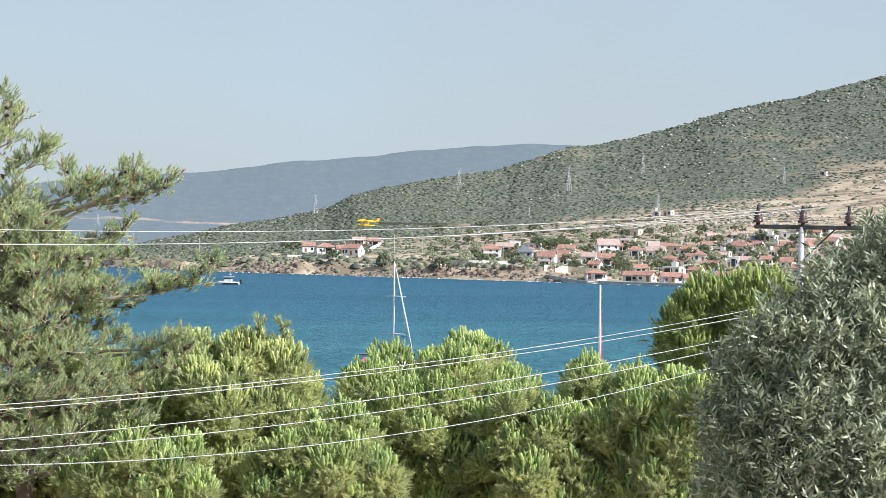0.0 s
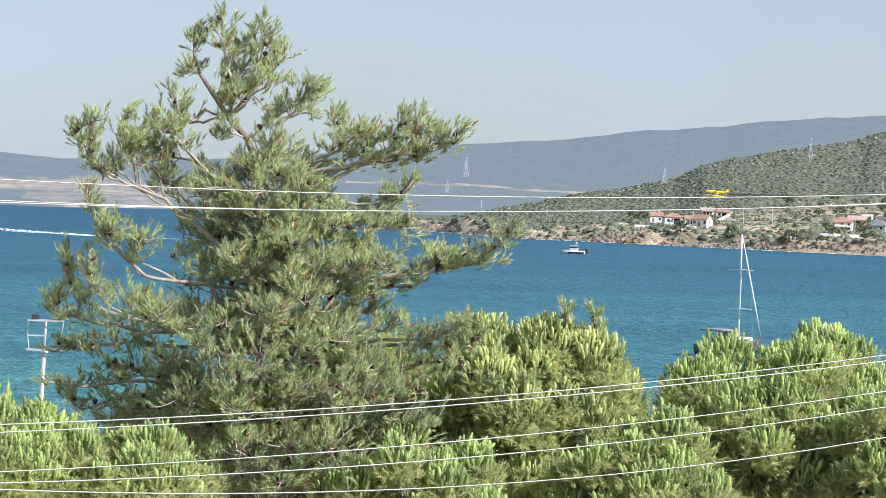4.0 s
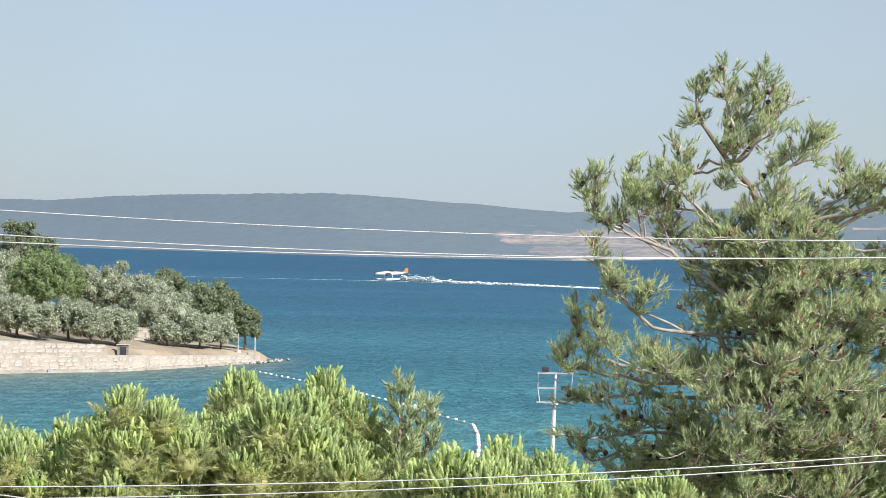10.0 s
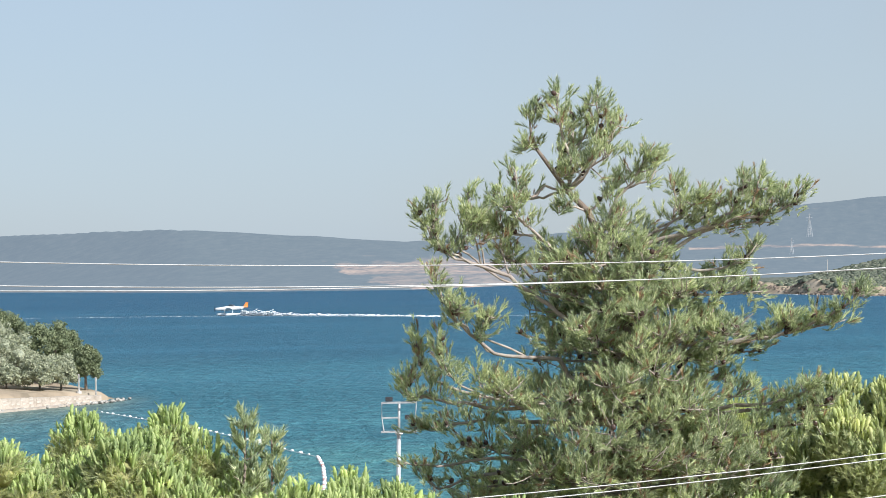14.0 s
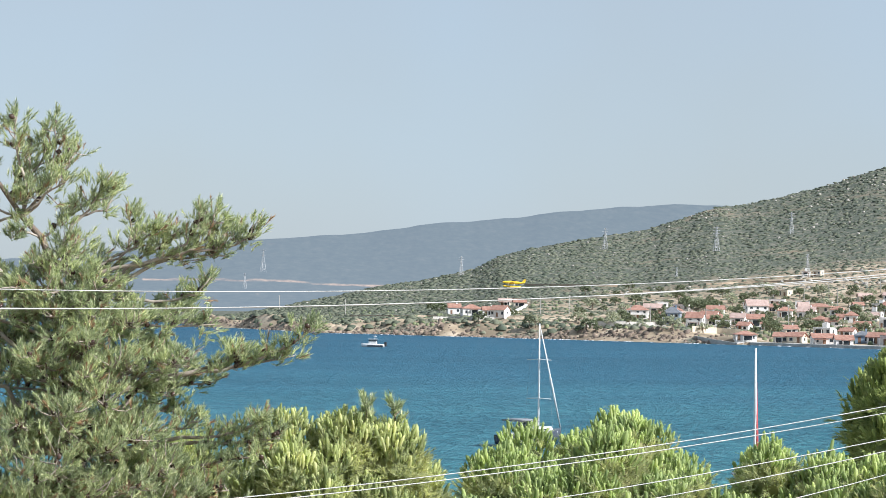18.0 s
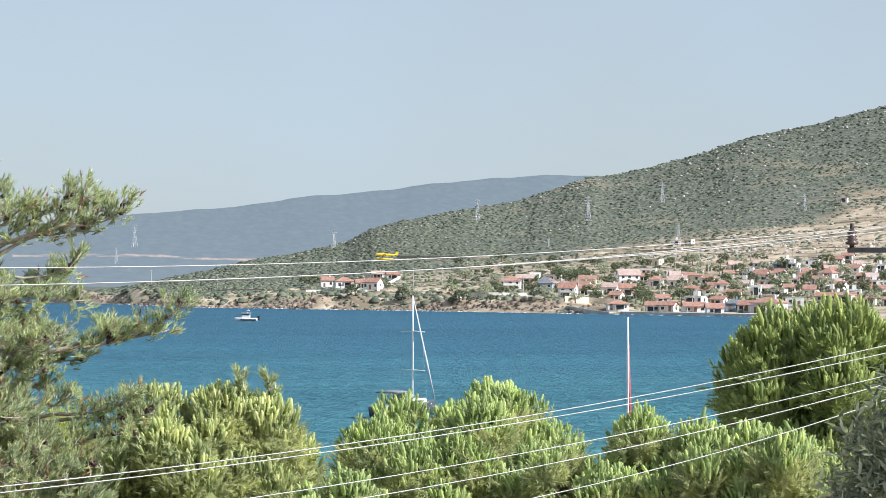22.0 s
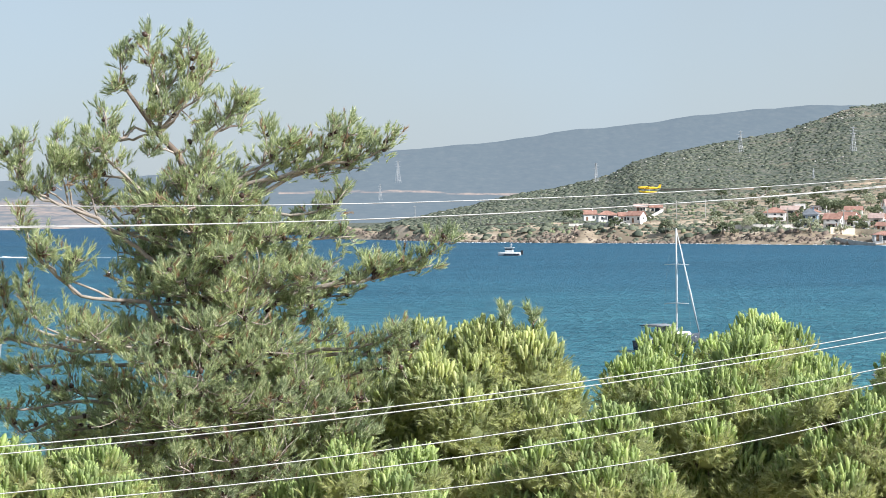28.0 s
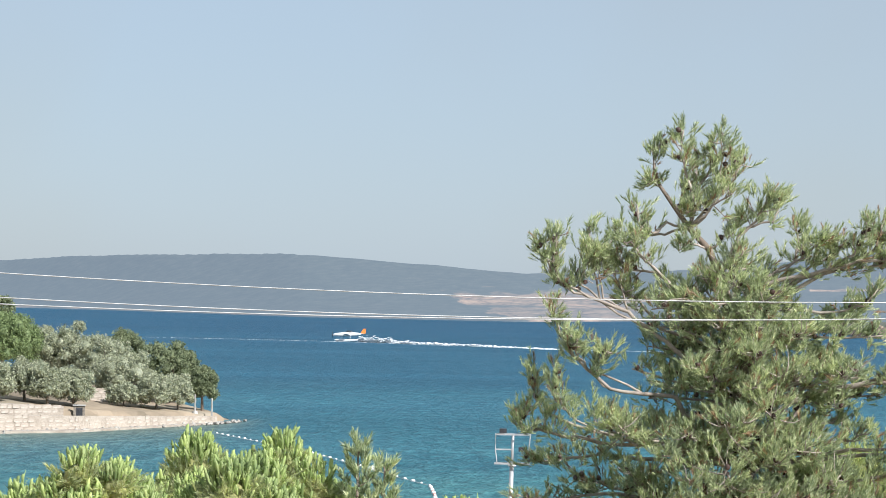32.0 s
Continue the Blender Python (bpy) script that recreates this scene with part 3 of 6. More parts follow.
CLUMPS = [clump_proto(60 + s) for s in range(6)]


def core_proto(seed):
    """The packed inside of a lump of foliage, one unit wide."""
    bm = bmesh.new()
    bmesh.ops.create_icosphere(bm, subdivisions=2, radius=0.5)
    r = np.random.RandomState(seed)
    V = np.array([v.co[:] for v in bm.verts]) * (1 + 0.13 * r.randn(len(bm.verts), 1))
    F = np.array([[v.index for v in f.verts] for f in bm.faces])
    bm.free()
    return V, F


CORES = [core_proto(70 + s) for s in range(3)]


def up_axis(n):
    return np.repeat([[0.0, 0.0, 1.0]], n, 0)


def shrub_proto(seed):
    """A low ragged shrub of a dozen faces, one unit wide."""
    r = np.random.RandomState(seed)
    V = []
    for z, k in ((0.0, 0.5), (0.42, 0.42)):
        for m in range(4):
            a = 2 * np.pi * (m + 0.5 * (z > 0)) / 4
            q = k * (0.75 + 0.5 * r.rand())
            V.append((q * np.cos(a), q * np.sin(a), z + 0.15 * r.rand()))
    V.append((0.15 * r.randn(), 0.15 * r.randn(), 0.75))
    F = []
    for m in range(4):
        q = (m + 1) % 4
        F += [(m, q, m + 4), (q, q + 4, m + 4), (m + 4, q + 4, 8)]
    return np.array(V), np.array(F)


SHRUBS = [shrub_proto(90 + s) for s in range(8)]


def lift(p):
    return p / (np.linalg.norm(p, axis=1, keepdims=True) + 1e-9)


def limb(bm, a, b, r0, r1, bow=0.12, n=6, steps=5):
    """A bent, tapering branch from a to b; returns points along it."""
    a, b = Vector(a), Vector(b)
    off = Vector((random.uniform(-1, 1), random.uniform(-1, 1), random.uniform(-1.2, 0.2))) * (b - a).length * bow
    pts = [a.lerp(b, k / steps) + off * math.sin(math.pi * k / steps) + Vector((random.uniform(-1, 1), random.uniform(-1, 1), random.uniform(-1, 1))) * (b - a).length * 0.02 * (0 < k < steps) for k in range(steps + 1)]
    rings(bm, pts, [r0 + (r1 - r0) * k / steps for k in range(steps + 1)], n)
    return pts


def bushy_pine(az, d, top, half, bottom, label, lumps=26, size=0.24, mat=None, protos=None, seed=1, boxy=3.3, side_mat=None):
    """A round-crowned pine: a trunk with limbs and a lumpy crown of upright shoots."""
    random.seed(seed), np.random.seed(seed)
    foot = place(az, 0, d)
    foot.z = float(land(az, d))
    zt, zb, w = EYE + d * math.tan(radians(top - 0.22)), EYE + d * math.tan(radians(bottom)), d * math.tan(radians(half))
    tree = thing("pine_tree", label, "tree", foot)
    height, low = zt - foot.z, zb - foot.z
    c = np.array([0, 0, (height + low) / 2])
    R = np.array([w, w * 0.95, (height - low) / 2])
    # lumps over the crown's upper surface
    lumps = int(lumps * 1.4)
    k = np.arange(lumps)
    zz = 1 - (k + 0.5) / lumps * 1.75
    th = k * 2.39996 + random.random() * 6
    rr = np.clip(1 - np.abs(zz) ** boxy, 0, 1) ** 0.46
    dirs = np.stack([rr * np.cos(th), rr * np.sin(th), zz], 1)
    lr = w * np.random.uniform(0.18, 0.36, lumps)
    cen = c + dirs * R * np.random.uniform(0.62, 0.94, (lumps, 1))
    bm = bmesh.new()
    trunk_pts = limb(bm, (0, 0, -0.15), (random.uniform(-0.3, 0.3) * w, random.uniform(-0.2, 0.2) * w, height * 0.86), 0.05 * height ** 0.7, 0.03, 0.03, 9, 8)
    part("trunk", bm, BARK, tree, smooth=True)
    for q in cen:
        bm = bmesh.new()
        limb(bm, trunk_pts[min(8, max(2, int(8 * (q[2] - 0.6) / (height * 0.95))))], Vector(q), 0.045, 0.012, 0.1, 5, 4)
        part("limb", bm, BARK, tree, smooth=True)
    # shoots on the outer side of every lump, thinner where the crown faces away from the house
    P, X, S = [], [], []
    strew("inner_foliage", CORES, cen - np.array([0, 0, 0.04]), up_axis(lumps), lr * 1.34, [INNER_NEEDLE], tree)
    out = np.array([-foot.x, -foot.y, 0.0])
    out /= np.linalg.norm(out)
    side_p, side_x = [], []
    for q, r in zip(cen, lr):
        n = int(4 * math.pi * r * r * 120 * (0.25 / size) ** 2)
        v = lift(np.random.randn(n, 3) + np.array([0, 0, 0.2]))
        p = q + v * (r * np.random.uniform(0.55, 0.90, n))[:, None] * np.array([1.0, 1.0, 1.25])
        keep = (v[:, 2] > -0.6) & (np.linalg.norm((p - c) / R, axis=1) > 0.56)
        gap = np.linalg.norm(p[:, None] - cen[None], axis=2) / lr[None]
        keep &= (gap > 0.52).all(1)
        keep &= np.random.rand(n) < np.clip(1.0 + 1.5 * ((p - c) @ out / w + 0.1), 0.05, 1.0)
        keep &= (p[:, 2] > EYE - 0.126 * d - foot.z) | (np.random.rand(n) < 0.15)
        upper = v[:, 2] + 0.25 * (p[:, 2] - c[2]) / R[2] + 0.2 * np.random.randn(n) > 0.5
        side = keep & ~upper
        side_p.append(p[side])
        side_x.append(lift(v + np.array([0, 0, 0.7]) + np.random.randn(n, 3) * 0.4)[side])
        keep &= upper
        P.append(p[keep])
        X.append(lift(v * 0.35 + np.array([0, 0, 1.0]) + np.random.randn(n, 3) * 0.16)[keep])
        S.append(np.random.uniform(0.55, 1.25, keep.sum()) * size * 0.84 * np.where(np.random.rand(keep.sum()) < 0.06, 1.35, 1.0))
    strew("crown", protos or CANDLES, np.concatenate(P), np.concatenate(X), np.concatenate(S), [mat or NEEDLE], tree)
    side_p, side_x = np.repeat(np.concatenate(side_p), 2, 0), np.repeat(np.concatenate(side_x), 2, 0)
    side_p = side_p + np.random.randn(*side_p.shape) * 0.05
    side_x = lift(side_x + np.random.randn(*side_x.shape) * 0.35)
    strew("side_foliage", PLUMES, side_p, side_x, np.random.uniform(0.5, 1.1, len(side_p)) * size, [side_mat or NEEDLE_SIDE], tree)
    return tree


# ---- the tall open pine ----
def plume_proto(seed):
    """A pine shoot one unit long: a soft upright plume of fine needles round a thin twig."""
    r = np.random.RandomState(seed)
    V, F = [], []
    bend = 0.16 * r.randn(2)
    for m in range(3):
        V.append(np.array([0.03 * np.cos(2.1 * m), 0.03 * np.sin(2.1 * m), -0.1]))
    V.append(np.array([bend[0] * 0.5, bend[1] * 0.5, 0.75]))
    F += [(0, 1, 3), (1, 2, 3), (2, 0, 3)]
    for i in range(24):
        a, h = r.rand() * 2 * np.pi, 0.70 * r.rand() ** 0.8
        out = 0.55 * (0.4 + 0.6 * r.rand()) * (1.15 - h)
        tip = np.array([np.cos(a) * out, np.sin(a) * out, 0.42 + 0.14 * r.rand()])
        side = np.array([-np.sin(a), np.cos(a), 0.2]) * 0.030
        base, k = np.array([bend[0] * h * h, bend[1] * h * h, h]), len(V)
        V += [base - side, base + side, base + tip * 0.8]
        F.append((k, k + 1, k + 2))
    return np.array(V), np.array(F)


PLUMES = [plume_proto(120 + s) for s in range(8)]


def tall_pine():
    random.seed(5), np.random.seed(5)
    d = 36.0
    foot = place(-2.6, 0, d)
    foot.z = float(land(-2.6, d))
    tree = thing("tall_pine_tree", "tall wind-shaped pine with open blue-green crown and pale bare limbs", "tree", foot)

    def at(az, el, deep=0.0):
        return place(az, el - 0.10, d + deep) - foot

    stem = [at(-2.6, -13.5)] + [at(*q) for q in ((-2.76, -6.59), (-2.87, -5.03), (-2.84, -3.49), (-2.78, -2.20), (-2.91, -1.17), (-3.16, -0.34), (-3.51, 0.74), (-3.77, 1.36), (-4.21, 1.82), (-4.61, 2.39), (-4.88, 2.77), (-5.03, 3.15), (-5.05, 3.50))]
    stem[0].z = -0.2
    part("trunk", rings(bmesh.new(), stem, [0.19, 0.16, 0.14, 0.125, 0.11, 0.095, 0.08, 0.062, 0.05, 0.042, 0.034, 0.026, 0.018, 0.010], 10), BARK, tree, smooth=True)
    tips, cones = [], []

    def bough(k, plume, way, bare, deep=0.0, thick=1.0):
        """A limb from the stem through the bearings given, bare at first, then clad in shoots on short twigs; plume: how far they reach; k = 0: a fork of another limb."""
        ends = [at(az, el, deep * (j + 1) / len(way)) for j, (az, el) in enumerate(way)]
        pts = [stem[k].copy()] if k else [ends.pop(0)]
        for e in ends:
            base = pts[-1]
            for j in (1, 2, 3):
                pts.append(base.lerp(e, j / 3) + Vector((random.uniform(-1, 1), random.uniform(-1, 1), random.uniform(-1, 1))) * 0.03 * (j < 3))
        n = len(pts)
        length = sum((q - p).length for p, q in zip(pts, pts[1:]))
        r0 = min(0.040, 0.012 + 0.009 * length) if k else 0.018
        wood = bmesh.new()
        rings(wood, pts, [r0 + (0.010 - r0) * j / (n - 1) for j in range(n)], 6)
        leafy = length * (1 - bare)
        count = int(thick * (8 + 15 * leafy * (0.5 + 3.0 * plume) + 80 * plume * plume))
        for j in range(count):
            f = bare + (1 - bare) * (j + random.random()) / count
            i = min(n - 2, int(f * (n - 1)))
            p = pts[i].lerp(pts[i + 1], f * (n - 1) - i)
            ahead = (pts[i + 1] - pts[i]).normalized()
            side = Vector((random.gauss(0, 1), random.gauss(0, 1.1), random.gauss(0.3, 0.75))).normalized()
            q = p + (ahead * 0.4 + side).normalized() * plume * random.uniform(0.35, 1.6)
            if j % 2 == 0:
                limb(wood, p, q, 0.010, 0.005, 0.12, 4, 3)
            for _ in range(4):
                lie = side * 0.75 + ahead * 0.35 + Vector((0.15 + random.gauss(0, 0.4), random.gauss(0, 0.4), 0.7))
                tips.append((p.lerp(q, random.uniform(0.5, 1.1)) + Vector((random.gauss(0, 0.03), random.gauss(0, 0.03), random.gauss(0, 0.03))), lie))
            if random.random() < 0.11:
                cones.append(p + side * 0.05)
        part("limb", wood, LIMBBARK, tree, smooth=True)

    # crown top
    bough(12, 0.12, ((-5.02, 3.40), (-4.90, 3.76),), 0.30, deep=0.0)
    bough(11, 0.10, ((-5.07, 2.91), (-5.17, 2.76),), 0.30, deep=0.0)
    bough(9, 0.16, ((-4.14, 2.53), (-4.33, 3.17), (-4.41, 3.61), (-4.37, 4.06),), 0.40, deep=-0.2)
    bough(9, 0.13, ((-4.03, 2.40), (-4.07, 3.04), (-4.03, 3.58),), 0.40, deep=0.2)
    bough(9, 0.16, ((-3.90, 2.21), (-3.59, 2.80), (-3.48, 3.44), (-3.48, 3.98),), 0.35, deep=-0.1)
    bough(9, 0.15, ((-3.77, 2.28), (-3.33, 2.81), (-3.12, 3.20), (-3.05, 3.35),), 0.40, deep=0.2)
    bough(9, 0.21, ((-3.71, 2.35), (-3.26, 2.62),), 0.30, deep=-0.3)
    bough(9, 0.13, ((-4.10, 2.66), (-3.73, 3.25), (-3.74, 3.72),), 0.40, deep=0.3)
    bough(9, 0.13, ((-4.29, 2.52), (-4.43, 2.78),), 0.30, deep=0.0)
    bough(10, 0.16, ((-4.41, 2.14), (-4.03, 2.25),), 0.20, deep=-0.3)
    bough(9, 0.12, ((-4.73, 1.97), (-5.04, 1.71), (-5.37, 1.92), (-5.41, 2.34),), 0.50, deep=-0.3)
    bough(9, 0.16, ((-4.78, 1.68), (-5.17, 1.68), (-5.62, 1.59), (-5.94, 1.73),), 0.40, deep=0.3)
    bough(8, 0.12, ((-4.26, 1.50), (-4.45, 1.34),), 0.30, deep=-0.3)
    # pale bare limbs that fork upwards
    bough(6, 0.18, ((-4.23, 0.08), (-4.65, 0.59), (-5.22, 1.11), (-5.49, 1.46), (-5.74, 1.52),), 0.55, deep=-0.4)
    bough(6, 0.20, ((-4.36, 0.27), (-5.02, 0.83), (-5.67, 0.94), (-6.05, 1.04),), 0.55, deep=0.5)
    bough(5, 0.11, ((-4.33, -1.08), (-4.98, -0.58), (-5.57, -0.08), (-6.22, 0.16), (-6.81, 0.34), (-7.20, 0.65), (-7.53, 1.15), (-7.68, 1.43),), 0.60, deep=-0.6)
    bough(0, 0.18, ((-4.98, -0.58), (-6.22, 0.16), (-6.68, 0.53), (-6.63, 0.98), (-6.34, 1.29),), 0.45, deep=-0.5)
    bough(0, 0.16, ((-4.98, -0.58), (-6.22, 0.16), (-7.07, 0.52), (-7.31, 1.16), (-7.23, 1.70),), 0.50, deep=-0.7)
    bough(0, 0.16, ((-5.57, -0.08), (-6.16, 0.22), (-6.24, 0.93), (-6.19, 1.47),), 0.50, deep=-0.2)
    bough(0, 0.20, ((-5.57, -0.08), (-5.78, 0.56), (-5.74, 1.17),), 0.35, deep=0.2)
    bough(0, 0.07, ((-6.22, 0.16), (-6.41, 0.92), (-6.50, 1.85),), 0.55, deep=0.0)
    bough(5, 0.21, ((-4.86, -0.45), (-5.39, 0.24), (-5.65, 0.37),), 0.60, deep=0.4)
    bough(6, 0.19, ((-4.23, 0.21), (-4.69, 0.46),), 0.40, deep=0.6)
    bough(4, 0.11, ((-4.16, -2.49), (-4.50, -1.99), (-5.21, -1.94), (-5.98, -1.83), (-6.51, -1.39), (-6.83, -1.08), (-7.10, -0.64), (-7.28, -0.18), (-7.29, 0.07),), 0.65, deep=-0.9)
    bough(0, 0.18, ((-5.21, -1.94), (-5.98, -1.83), (-6.37, -1.52), (-6.19, -1.13), (-5.94, -1.02),), 0.45, deep=-0.8)
    bough(0, 0.15, ((-5.21, -1.94), (-6.51, -1.39), (-6.77, -1.01), (-6.72, -0.73),), 0.50, deep=-1.0)
    # drooping boughs over the water
    bough(3, 0.10, ((-4.14, -3.14), (-5.43, -3.04), (-6.73, -2.68), (-7.51, -2.38), (-7.71, -1.81), (-7.74, -1.32),), 0.60, deep=-0.3)
    bough(0, 0.13, ((-5.43, -3.04), (-6.73, -2.56), (-7.13, -2.05), (-7.21, -1.41),), 0.35, deep=-0.8)
    bough(3, 0.18, ((-4.79, -3.15), (-6.21, -3.06), (-7.37, -2.83), (-7.95, -2.78), (-7.99, -2.39),), 0.45, deep=-0.4)
    bough(3, 0.18, ((-4.91, -3.41), (-6.20, -3.32), (-7.22, -3.47), (-7.84, -3.48),), 0.40, deep=0.3)
    bough(2, 0.11, ((-4.76, -4.31), (-6.18, -4.21), (-7.33, -4.37), (-8.10, -4.25),), 0.40, deep=-0.5, thick=0.6)
    bough(2, 0.16, ((-4.88, -4.44), (-6.42, -4.60), (-7.32, -4.88), (-7.58, -4.65),), 0.40, deep=0.0, thick=0.7)
    bough(3, 0.26, ((-4.66, -3.02), (-5.96, -2.80), (-6.35, -2.57),), 0.35, deep=-1.2)
    bough(3, 0.23, ((-4.79, -3.02), (-5.57, -2.91), (-5.77, -2.66),), 0.40, deep=-1.5)
    bough(2, 0.28, ((-4.76, -4.18), (-5.92, -4.08), (-6.70, -3.84),), 0.20, deep=-0.2)
    bough(2, 0.24, ((-5.13, -4.70), (-6.16, -4.85), (-6.80, -5.19),), 0.20, deep=0.2)
    bough(2, 0.26, ((-4.89, -4.31), (-5.55, -3.69),), 0.30, deep=-0.8)
    bough(2, 0.24, ((-5.12, -5.22), (-6.27, -5.62), (-7.04, -5.77),), 0.20, deep=-0.5)
    # limbs that sweep out and up on the windward side
    bough(7, 0.15, ((-3.11, 1.66), (-2.73, 1.99), (-2.49, 2.44), (-2.39, 2.60),), 0.40, deep=-0.3)
    bough(7, 0.11, ((-2.99, 1.85), (-2.34, 2.00), (-2.15, 2.58),), 0.55, deep=0.2)
    bough(8, 0.15, ((-3.37, 1.71), (-2.99, 1.98),), 0.30, deep=0.3)
    bough(6, 0.14, ((-2.82, 0.57), (-2.31, 0.84), (-1.81, 1.11), (-1.78, 1.69), (-1.83, 1.97),), 0.50, deep=0.3)
    bough(0, 0.16, ((-2.31, 0.84), (-1.68, 1.18), (-1.30, 1.51), (-1.20, 1.71),), 0.25, deep=-0.3)
    bough(6, 0.15, ((-2.76, 0.51), (-2.05, 0.72), (-1.16, 0.93), (-0.39, 1.15), (0.38, 1.23), (0.86, 1.44), (0.95, 1.69),), 0.35, deep=-0.5)
    bough(0, 0.13, ((-1.16, 0.93), (-0.52, 1.27), (-0.28, 1.66), (-0.26, 2.01),), 0.25, deep=-0.7)
    bough(6, 0.14, ((-0.90, 1.01), (-0.01, 1.41), (0.10, 2.02),), 0.55, deep=-0.3)
    bough(6, 0.15, ((-1.67, 0.86), (-1.04, 1.26), (-0.79, 1.50),), 0.40, deep=0.0)
    bough(0, 0.15, ((-0.39, 1.15), (0.37, 1.42), (0.56, 1.52),), 0.35, deep=-0.2)
    bough(6, 0.10, ((-1.67, 0.73), (-0.51, 0.95), (0.38, 1.01),), 0.50, deep=0.0)
    bough(5, 0.12, ((-1.91, 0.01), (-0.87, -0.02), (-0.24, 0.12), (0.04, 0.54),), 0.50, deep=-0.4)
    bough(5, 0.15, ((-2.02, -0.38), (-0.87, -0.28), (-0.36, -0.14),), 0.50, deep=0.4)
    bough(5, 0.23, ((-2.02, -0.63), (-0.99, -0.61), (0.14, -0.54),), 0.25, deep=-0.6)
    bough(5, 0.24, ((-2.27, -0.64), (-1.63, -0.52),), 0.30, deep=-1.0)
    bough(4, 0.16, ((-1.85, -1.92), (-0.83, -1.76), (0.20, -1.60), (0.96, -1.39), (1.60, -1.11), (2.16, -0.78), (2.38, -0.52),), 0.40, deep=-0.6)
    bough(4, 0.16, ((-0.83, -1.70), (0.45, -1.40), (0.76, -1.20),), 0.50, deep=-0.3)
    bough(4, 0.10, ((-0.32, -1.62), (0.96, -1.45), (1.96, -1.23),), 0.60, deep=-0.2)
    bough(4, 0.29, ((-1.35, -1.65), (-0.32, -1.32),), 0.30, deep=-1.0)
    bough(4, 0.15, ((-0.95, -1.96), (0.05, -1.89),), 0.40, deep=0.2)
    bough(4, 0.19, ((-1.59, -2.04), (-0.82, -2.19),), 0.30, deep=-0.4)
    bough(3, 0.18, ((-1.57, -3.07), (-0.54, -2.91), (-0.16, -2.75),), 0.40, deep=-1.0)
    bough(3, 0.12, ((-0.92, -3.18), (0.24, -3.08), (1.00, -2.83), (1.23, -2.67),), 0.45, deep=-1.3)
    bough(3, 0.13, ((-0.27, -3.22), (0.88, -3.19), (1.65, -3.10),), 0.40, deep=-1.2)
    bough(2, 0.23, ((-1.28, -3.96), (0.25, -3.66), (1.28, -3.50),), 0.30, deep=-1.2)
    bough(2, 0.29, ((-1.01, -4.59), (0.53, -4.29),), 0.30, deep=-1.2)
    bough(1, 0.32, ((-0.86, -5.36), (0.55, -5.06),), 0.30, deep=-1.0)
    # the full middle of the crown
    bough(5, 0.21, ((-3.62, -0.92), (-4.33, -0.82),), 0.25, deep=0.5)
    bough(5, 0.28, ((-3.20, -0.97), (-3.49, -0.93),), 0.25, deep=-0.8)
    bough(4, 0.32, ((-3.22, -1.88), (-3.67, -1.71),), 0.25, deep=-1.0)
    bough(4, 0.23, ((-3.61, -1.76), (-4.44, -1.47),), 0.25, deep=0.6)
    bough(5, 0.26, ((-2.72, -0.70), (-2.54, -0.39),), 0.25, deep=-0.9)
    bough(4, 0.32, ((-2.39, -1.73), (-2.00, -1.41),), 0.25, deep=-1.2)
    bough(4, 0.34, ((-2.50, -2.24), (-2.23, -2.44),), 0.25, deep=-1.4)
    bough(3, 0.36, ((-2.52, -3.40), (-2.20, -3.47),), 0.25, deep=-1.6)
    bough(3, 0.34, ((-2.08, -3.26), (-1.30, -3.19),), 0.25, deep=-1.4)
    bough(2, 0.36, ((-2.72, -4.69), (-2.56, -4.51),), 0.25, deep=-1.6)
    bough(2, 0.36, ((-2.20, -4.55), (-1.53, -4.22),), 0.25, deep=-1.8)
    bough(2, 0.36, ((-1.82, -4.28), (-0.78, -3.69),), 0.25, deep=-1.2)
    bough(2, 0.36, ((-1.56, -4.66), (-0.24, -4.44),), 0.25, deep=-1.4)
    bough(6, 0.20, ((-3.56, 0.32), (-3.96, 0.84),), 0.25, deep=-0.2)
    bough(7, 0.28, ((-3.30, 0.70), (-3.08, 0.50),), 0.25, deep=-0.5)
    bough(7, 0.26, ((-3.10, 0.90), (-2.68, 0.90),), 0.25, deep=0.4)
    bough(6, 0.26, ((-2.73, 0.07), (-2.30, 0.33),), 0.25, deep=-0.7)
    bough(7, 0.24, ((-3.24, 1.12), (-2.97, 1.34),), 0.25, deep=-0.3)
    bough(3, 0.32, ((-3.56, -3.11), (-4.28, -2.88),), 0.25, deep=-1.3)
    bough(3, 0.31, ((-3.88, -3.32), (-4.91, -3.31),), 0.25, deep=-1.5)
    bough(2, 0.34, ((-3.56, -4.33), (-4.26, -3.78),), 0.25, deep=-1.8)
    bough(2, 0.34, ((-4.01, -4.73), (-5.14, -4.57),), 0.25, deep=-1.4)
    bough(2, 0.36, ((-3.49, -4.78), (-4.10, -4.68),), 0.25, deep=-1.9)
    bough(2, 0.36, ((-3.11, -4.25), (-3.36, -3.63),), 0.25, deep=-2.0)
    bough(3, 0.36, ((-3.12, -2.97), (-3.38, -2.60),), 0.25, deep=-1.6)
    bough(1, 0.36, ((-3.94, -6.02), (-5.11, -5.60),), 0.25, deep=-1.0)
    bough(1, 0.36, ((-3.29, -6.07), (-3.82, -5.70),), 0.25, deep=-1.8)
    bough(1, 0.36, ((-2.65, -5.99), (-2.53, -5.54),), 0.25, deep=-1.6)
    bough(1, 0.36, ((-2.13, -5.97), (-1.50, -5.51),), 0.25, deep=-1.8)
    bough(1, 0.36, ((-3.54, -6.46), (-4.31, -6.48),), 0.25, deep=-1.5)
    bough(1, 0.36, ((-2.77, -6.44), (-2.77, -6.44),), 0.25, deep=-1.8)
